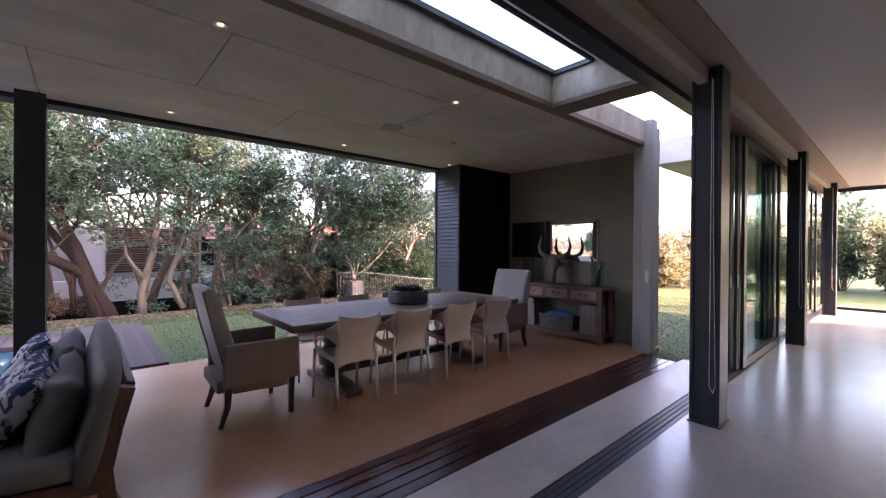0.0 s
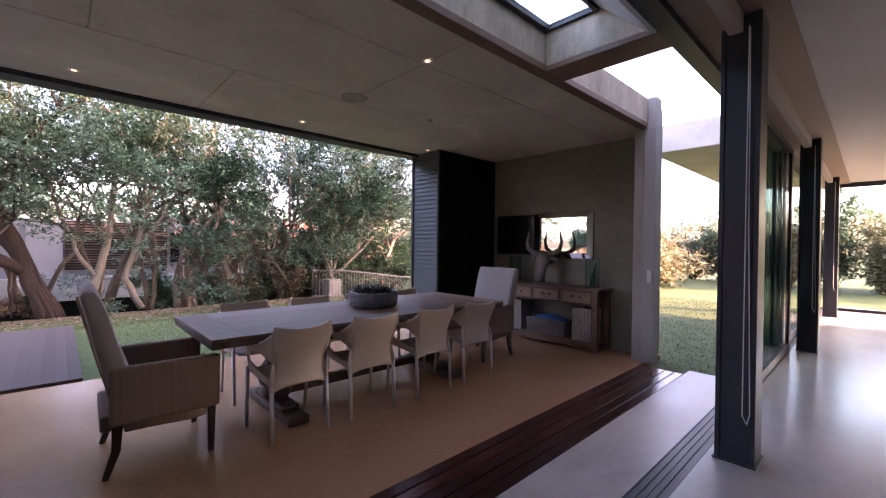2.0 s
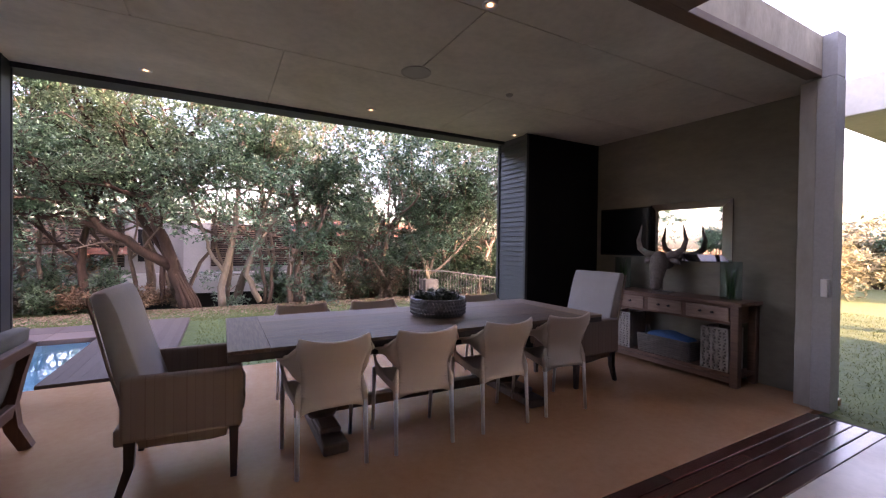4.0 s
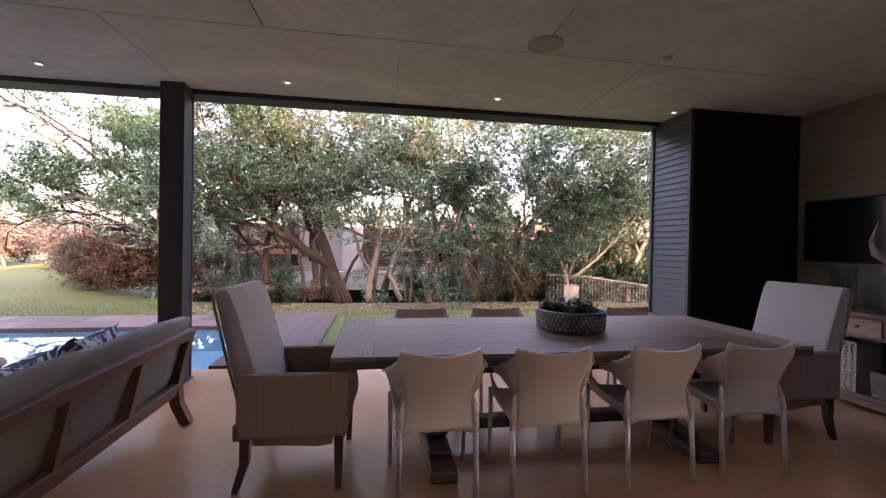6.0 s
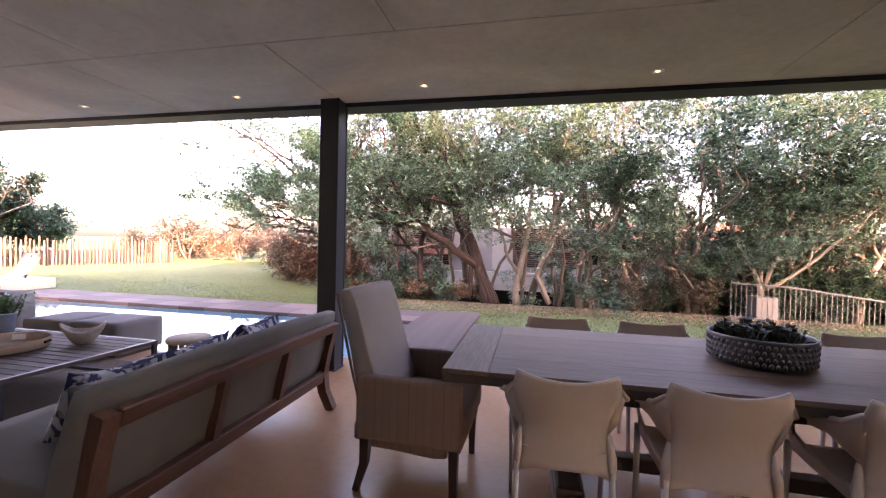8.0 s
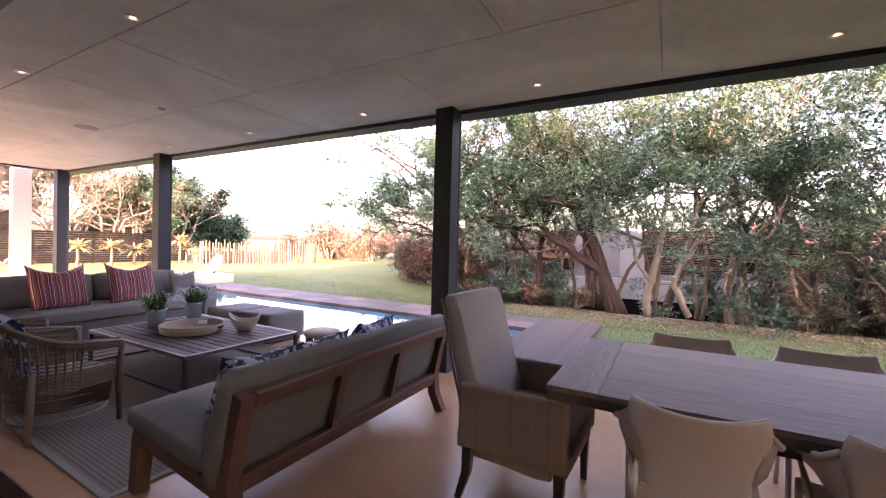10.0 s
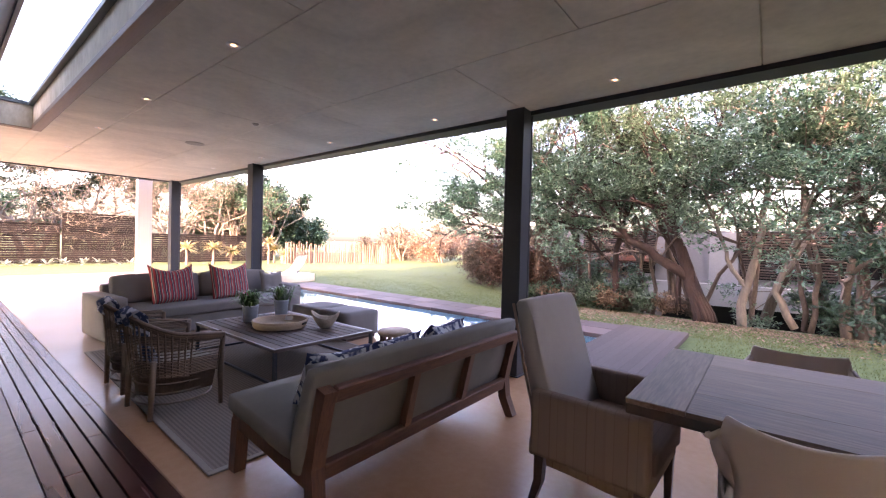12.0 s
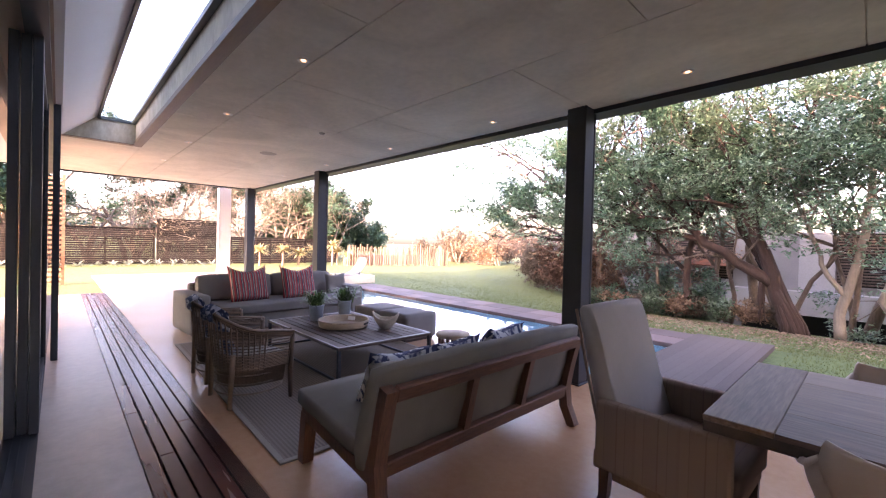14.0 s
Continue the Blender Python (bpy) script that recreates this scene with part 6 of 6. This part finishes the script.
# ---- rattan tub chairs ----
def tub_chair():
    """Faces +y, the wrapped back at -y."""
    c = thing("rattan_chair", "brown woven rattan tub chair with wrapped back", "chair", None, "rattan tub chairs")
    R, n = 0.31, 22
    angs = [radians(180 + 180 * i / n) for i in range(n + 1)]
    rim = [(-0.33, 0.24, 0.60)] + [(R * 1.06 * math.cos(a), R * 1.06 * math.sin(a), 0.63 + 0.14 * math.sin(a) ** 2) for a in angs] + [(0.33, 0.24, 0.60)]
    for k in range(3):
        part("rim", tube([(x * (1 - 0.025 * k), y * (1 - 0.025 * k), z - 0.018 * k) for x, y, z in rim], 0.015, 7), "rattan", c, smooth=True)
    for i, (x, y, z) in enumerate(rim):
        f = 0.86
        part("stake", tube([(x, y, z - 0.02), (x * 0.93, y * 0.93, 0.50), (x * f, y * f, 0.30)], 0.0075, 5), "rattan", c)
    for k in range(26):
        z0 = 0.31 + k * 0.0125
        open_band = 10 <= k <= 20
        if open_band and k % 2:
            continue
        t = (z0 - 0.30) / 0.42
        pts = [(x * (0.86 + 0.12 * t) + 0.004 * ((i + k) % 2), y * (0.86 + 0.12 * t) - 0.004 * ((i + k) % 2), z0 + 0.05 * t * (z - 0.6)) for i, (x, y, z) in enumerate(rim)]
        part("weaver", tube(pts, 0.0042 if open_band else 0.0062, 5), "rattan", c)
    bm = bmesh.new()
    ws = []
    for f in (-0.5, 0.0, 0.22):
        ws.append([bm.verts.new((x * (0.84 + 0.13 * f), y * (0.84 + 0.13 * f), 0.31 + f * (z - 0.36 if f > 0 else 0.30))) for x, y, z in rim])
    for q, (a, b) in enumerate(zip(ws, ws[1:])):
        for i in range(len(rim) - 1):
            bm.faces.new((a[i], a[i + 1], b[i + 1], b[i]))
    bmesh.ops.solidify(bm, geom=bm.faces[:], thickness=0.006)
    part("woven_panel", bm, "rattan", c)
    part("seat_ring", tube([(0.27 * math.cos(2 * math.pi * j / 24), 0.27 * math.sin(2 * math.pi * j / 24), 0.30) for j in range(25)], 0.016, 7), "rattan", c, smooth=True)
    for k in range(3):
        zz = 0.10 + k * 0.075
        part("leg_ring", tube([(0.27 * math.cos(2 * math.pi * j / 24), 0.27 * math.sin(2 * math.pi * j / 24), zz) for j in range(25)], 0.009, 6), "rattan", c)
    part("seat_cushion", lathe([(0.001, 0.30), (0.24, 0.30), (0.27, 0.33), (0.26, 0.375), (0.22, 0.39), (0.001, 0.395)], 28), "cushion", c, "grey round seat pad", smooth=True)
    for x, y in ((-0.27, 0.24), (0.27, 0.24), (-0.22, -0.24), (0.22, -0.24)):
        top = 0.60 if y > 0 else 0.45
        part("leg", tube([(x * 1.16, y, top), (x * 1.04, y, 0.25), (x * 1.03, y * 1.03, 0.0)], [0.02, 0.024, 0.018], 8), "rattan", c, smooth=True)
    return c


tc0 = tub_chair()
tc0.matrix_world = pose(-1.80, 2.70, 0.014, 0, 0, 4)
copy_thing(tc0, pose(-2.56, 2.72, 0.014, 0, 0, 2))


def throw(x, y, z, rz, label):
    """A patterned cloth folded over a chair's rim."""
    t = thing("throw_blanket", label, "throw", pose(x, y, z, 0, 0, rz) @ Matrix.Diagonal((1.25, 1.15, 1.1, 1)), "patterned throws on the rattan chairs")
    bm = bmesh.new()
    n, mseg = 8, 14
    g = []
    for i in range(mseg + 1):
        f = i / mseg
        if f < 0.35:
            yy, zz = -0.045, -0.07 * (0.35 - f) / 0.35
        elif f < 0.5:
            a = (f - 0.35) / 0.15 * math.pi
            yy, zz = -0.045 * math.cos(a), 0.04 * math.sin(a)
        else:
            yy, zz = 0.045 + 0.12 * (f - 0.5), -0.36 * (f - 0.5) / 0.5
        g.append([bm.verts.new(((j / n - 0.5) * (0.24 - 0.05 * math.sin(f * 5)), yy + 0.012 * math.sin(j * 1.7 + i), zz + 0.01 * math.sin(j * 2.1))) for j in range(n + 1)])
    for a, b in zip(g, g[1:]):
        for j in range(n):
            bm.faces.new((a[j], a[j + 1], b[j + 1], b[j]))
    bmesh.ops.solidify(bm, geom=bm.faces[:], thickness=0.012)
    part("cloth", bm, "blue_print", t, smooth=True)


throw(-1.78, 2.395, 0.80, 6, "blue and white patterned throw over the rattan chair back")
throw(-2.54, 2.415, 0.80, -4, "blue and white patterned throw over the rattan chair back")


# ---- sideboard wall ----
sb = thing("sideboard", "reclaimed reddish wood sideboard with drawers and open lower shelf", "sideboard", pose(6.18, 3.66, 0) @ Matrix.Diagonal((1, 1, 1.03, 1)))
HX, HY = 0.205, 0.79
part("top", box(-HX - 0.02, HX, -HY - 0.03, HY + 0.03, 0.785, 0.82, 0.006), "teak", sb)
part("drawer_case", box(-HX + 0.02, HX - 0.01, -HY + 0.07, HY - 0.07, 0.60, 0.785), "teak", sb)
for x in (-HX, HX - 0.075):
    for y in (-HY, HY - 0.075):
        part("leg", box(x, x + 0.075, y, y + 0.075, 0.0, 0.785, 0.006), "teak", sb)
part("shelf", box(-HX + 0.02, HX - 0.02, -HY + 0.02, HY - 0.02, 0.085, 0.125, 0.004), "teak", sb)
part("plinth_rail", box(-HX + 0.005, -HX + 0.03, -HY + 0.075, HY - 0.075, 0.035, 0.085), "teak", sb)
for a, b in ((-0.70, -0.27), (-0.22, 0.18), (0.24, 0.70)):
    d = part("drawer", box(-HX + 0.004, -HX + 0.03, a, b, 0.625, 0.762, 0.004), "teak_pale", sb, "worn paler drawer front")
    part("knob", cyl(0, 0, -0.012, 0.012, 0.012, seg=12), "dark_leg", d)
    k = d.children[0]
    k.matrix_local = pose(-HX - 0.008, (a + b) / 2 - 0.06, 0.70, 0, 90, 0)
    k2 = part("knob", cyl(0, 0, -0.012, 0.012, 0.012, seg=12), "dark_leg", d)
    k2.matrix_local = pose(-HX - 0.008, (a + b) / 2 + 0.06, 0.70, 0, 90, 0)


def pierced_crate(y0, y1):
    c = thing("pierced_crate", "whitewashed wooden crate with pierced lattice sides", "crate", pose(6.17, (y0 + y1) / 2, 0.129), "crates on the sideboard shelf")
    w, h = y1 - y0, 0.43
    bm = bmesh.new()
    nx_, nz_ = 5, 7
    for i in range(nx_ + 1):
        y = -w / 2 + i * w / nx_
        add_box(bm, -0.17, -0.155, y - 0.010, y + 0.010, 0, h)
    for j in range(nz_ + 1):
        z = j * h / nz_
        add_box(bm, -0.171, -0.154, -w / 2, w / 2, max(z - 0.009, 0), z + 0.009)
    for i in range(nx_):
        for j in range(nz_):
            add_box(bm, -0.168, -0.157, -0.007, 0.007, -0.03, 0.03, m=pose(0, -w / 2 + (i + 0.5) * w / nx_, (j + 0.5) * h / nz_, 45 if (i + j) % 2 else -45, 0, 0))
    part("front_lattice", bm, "crate", c)
    part("side", box(-0.155, 0.15, -w / 2, -w / 2 + 0.012, 0, h), "crate", c)
    part("side", box(-0.155, 0.15, w / 2 - 0.012, w / 2, 0, h), "crate", c)
    part("back", box(0.138, 0.15, -w / 2, w / 2, 0, h), "dark_leg", c)


pierced_crate(2.98, 3.23)
pierced_crate(4.10, 4.34)
bk = thing("woven_basket", "long grey woven basket holding blue cloth on the lower shelf", "basket", pose(6.17, 3.68, 0.129))
for k in range(9):
    z = 0.012 + k * 0.024
    q = 0.012 * k / 9
    part("coil", tube([(-0.14 - q, -0.30 - q, z), (0.14 + q, -0.30 - q, z), (0.14 + q, 0.30 + q, z), (-0.14 - q, 0.30 + q, z), (-0.14 - q, -0.30 - q, z)], 0.0125, 6), "weave", bk)
part("base", box(-0.14, 0.14, -0.30, 0.30, 0.0, 0.015), "weave", bk)
part("handle", tube([(0.0, 0.30, 0.20), (0.0, 0.31, 0.28), (0.0, 0.27, 0.30), (0.0, 0.25, 0.21)], 0.009, 6), "weave", bk)
cl = thing("folded_towel", "folded blue towel lying in the basket", "towel", pose(6.15, 3.66, 0.145))
part("cloth", slab_cushion(-0.12, 0.12, -0.25, 0.25, 0.0, 0.225, 0.05, 6, 0.05), "blue_cloth", cl, smooth=True)

# bull's head carving on a stand, one plain shape
bm = bmesh.new()
hp = [(0.0, 0.0, 0.36), (-0.03, 0, 0.32), (-0.05, 0, 0.25), (-0.07, 0, 0.17), (-0.085, 0, 0.10), (-0.09, 0, 0.05), (-0.085, 0, 0.03)]
hr = [0.05, 0.075, 0.078, 0.062, 0.048, 0.05, 0.03]
rings = add_tube(bm, hp, hr, 16)
add_tube(bm, [(0.0, 0, 0.33), (0.08, 0, 0.30), (0.13, 0, 0.26)], [0.055, 0.065, 0.06], 12)
for s in (-1, 1):
    add_tube(bm, [(0.0, s * 0.06, 0.35), (-0.01, s * 0.14, 0.365), (-0.01, s * 0.205, 0.41), (-0.005, s * 0.225, 0.49), (0.0, s * 0.205, 0.58), (0.0, s * 0.195, 0.64)], [0.030, 0.030, 0.026, 0.020, 0.011, 0.002], 10)
    add_tube(bm, [(0.0, s * 0.085, 0.31), (0.01, s * 0.14, 0.29), (0.02, s * 0.17, 0.27)], [0.018, 0.03, 0.006], 8)
add_tube(bm, [(0.02, 0, 0.0), (0.02, 0, 0.30)], 0.012, 8)
add_box(bm, -0.05, 0.09, -0.09, 0.09, 0.0, 0.012, 0.003)
bull = tagged(part("bull_head_sculpture", bm, "bone", smooth=True), "mottled grey carved bull's head with curved horns on a stand", "sculpture")
bull.matrix_world = pose(6.16, 3.80, 0.8446, 0, 0, 6) @ Matrix.Diagonal((1.25, 1.25, 1.27, 1))


def vase(y, seed):
    v = thing("glass_vase", "clear glass cylinder vase with green stems", "vase", pose(6.17, y, 0.8446), "vases on the sideboard")
    g = part("glass", lathe([(0.001, 0.0), (0.094, 0.0), (0.098, 0.01), (0.098, 0.40), (0.093, 0.40), (0.093, 0.012), (0.001, 0.012)], 28), "tumbler", v, smooth=True)
    g.visible_shadow = False
    rng = np.random.default_rng(seed)
    bm = bmesh.new()
    for k in range(26):
        a, L = rng.uniform(0, 6.28), rng.uniform(0.16, 0.40)
        b = Vector((rng.normal() * 0.02, rng.normal() * 0.02, 0.014))
        e = Vector((math.cos(a) * 0.06, math.sin(a) * 0.06, L))
        sd = Vector((-math.sin(a), math.cos(a), 0)) * 0.008
        q = [bm.verts.new(b - sd * 0.6), bm.verts.new(b + sd * 0.6), bm.verts.new(b.lerp(e, 0.6) + sd), bm.verts.new(e), bm.verts.new(b.lerp(e, 0.6) - sd)]
        bm.faces.new(q)
    f = part("stems", bm, "pot_leaf", v)
    f["kind"] = "stuff"


vase(3.04, 3)
vase(4.33, 4)

mirror = thing("wall_mirror", "wide wall mirror with a broad silver frame of sloping glass", "mirror", pose(WALL_X - 0.004, 3.615, 1.57, 0, 0, 0))
MW, MH, MB = 0.475, 0.35, 0.085
part("backing", box(-0.012, 0.0, -MW, MW, -MH, MH), "dark_leg", mirror)
part("glass", box(-0.020, -0.014, -MW + MB, MW - MB, -MH + MB, MH - MB), "mirror", mirror)
for k in range(4):
    bm = bmesh.new()
    o = [(-MW, -MH), (MW, -MH), (MW, MH), (-MW, MH)]
    i_ = [(-MW + MB, -MH + MB), (MW - MB, -MH + MB), (MW - MB, MH - MB), (-MW + MB, MH - MB)]
    a, b, c, d = o[k], o[(k + 1) % 4], i_[(k + 1) % 4], i_[k]
    front = [bm.verts.new((x, y, z)) for x, (y, z) in zip((-0.016, -0.016, -0.048, -0.048), (a, b, c, d))]
    rear = [bm.verts.new((-0.0125, y, z)) for y, z in (a, b, c, d)]
    bm.faces.new(front)
    bm.faces.new(rear[::-1])
    for q in range(4):
        bm.faces.new((front[q], rear[q], rear[(q + 1) % 4], front[(q + 1) % 4]))
    bmesh.ops.recalc_face_normals(bm, faces=bm.faces[:])
    part("bevel_strip", bm, "mirror", mirror, "tilted mirror strip")

tv = thing("television", "flat black glossy television panel on the wall beside the mirror", "television", pose(WALL_X - 0.004, 4.475, 1.585))
part("housing", box(-0.045, 0.0, -0.38, 0.38, -0.32, 0.32, 0.006), "black", tv)
part("screen", box(-0.050, -0.0455, -0.365, 0.365, -0.30, 0.30), "tv_glass", tv, "dark glossy screen")

# jamb with its pull at the end of the wall
jamb = thing("door_jamb", "pale grey aluminium jamb with a steel pull at the wall end", "door jamb", pose(6.05, 2.266, 0), kind="structure")
part("profile", box(-0.02, 0.15, -0.066, 0.066, 0.0, CEIL - 0.02, 0.004), "pale_frame", jamb)
part("profile_head", box(-0.02, 0.15, -0.066, 0.036, CEIL - 0.02, CEIL + 0.345, 0.004), "pale_frame", jamb)
part("pull", box(-0.065, -0.022, -0.05, 0.0, 0.98, 1.13, 0.008, 2), "alu", jamb, "brushed steel pull")


def blind_cord(x, y, z0, z1):
    c = thing("blind_cord", "looped pale bead cord hanging from the blind casing", "cord", pose(x, y, 0), "blind cords")
    part("loop", tube([(0, 0, z1), (0.004, 0.002, (z0 + z1) / 2), (-0.006, 0, z0 + 0.06), (0.02, -0.02, z0), (0.045, -0.03, z0 + 0.06), (0.035, -0.01, (z0 + z1) / 2), (0.03, 0, z1)], 0.0035, 5), "white_metal", c)


blind_cord(4.02, 0.96, 0.28, 2.81)
blind_cord(8.28, 0.96, 0.55, 2.81)
blind_cord(12.54, 0.96, 0.55, 2.81)
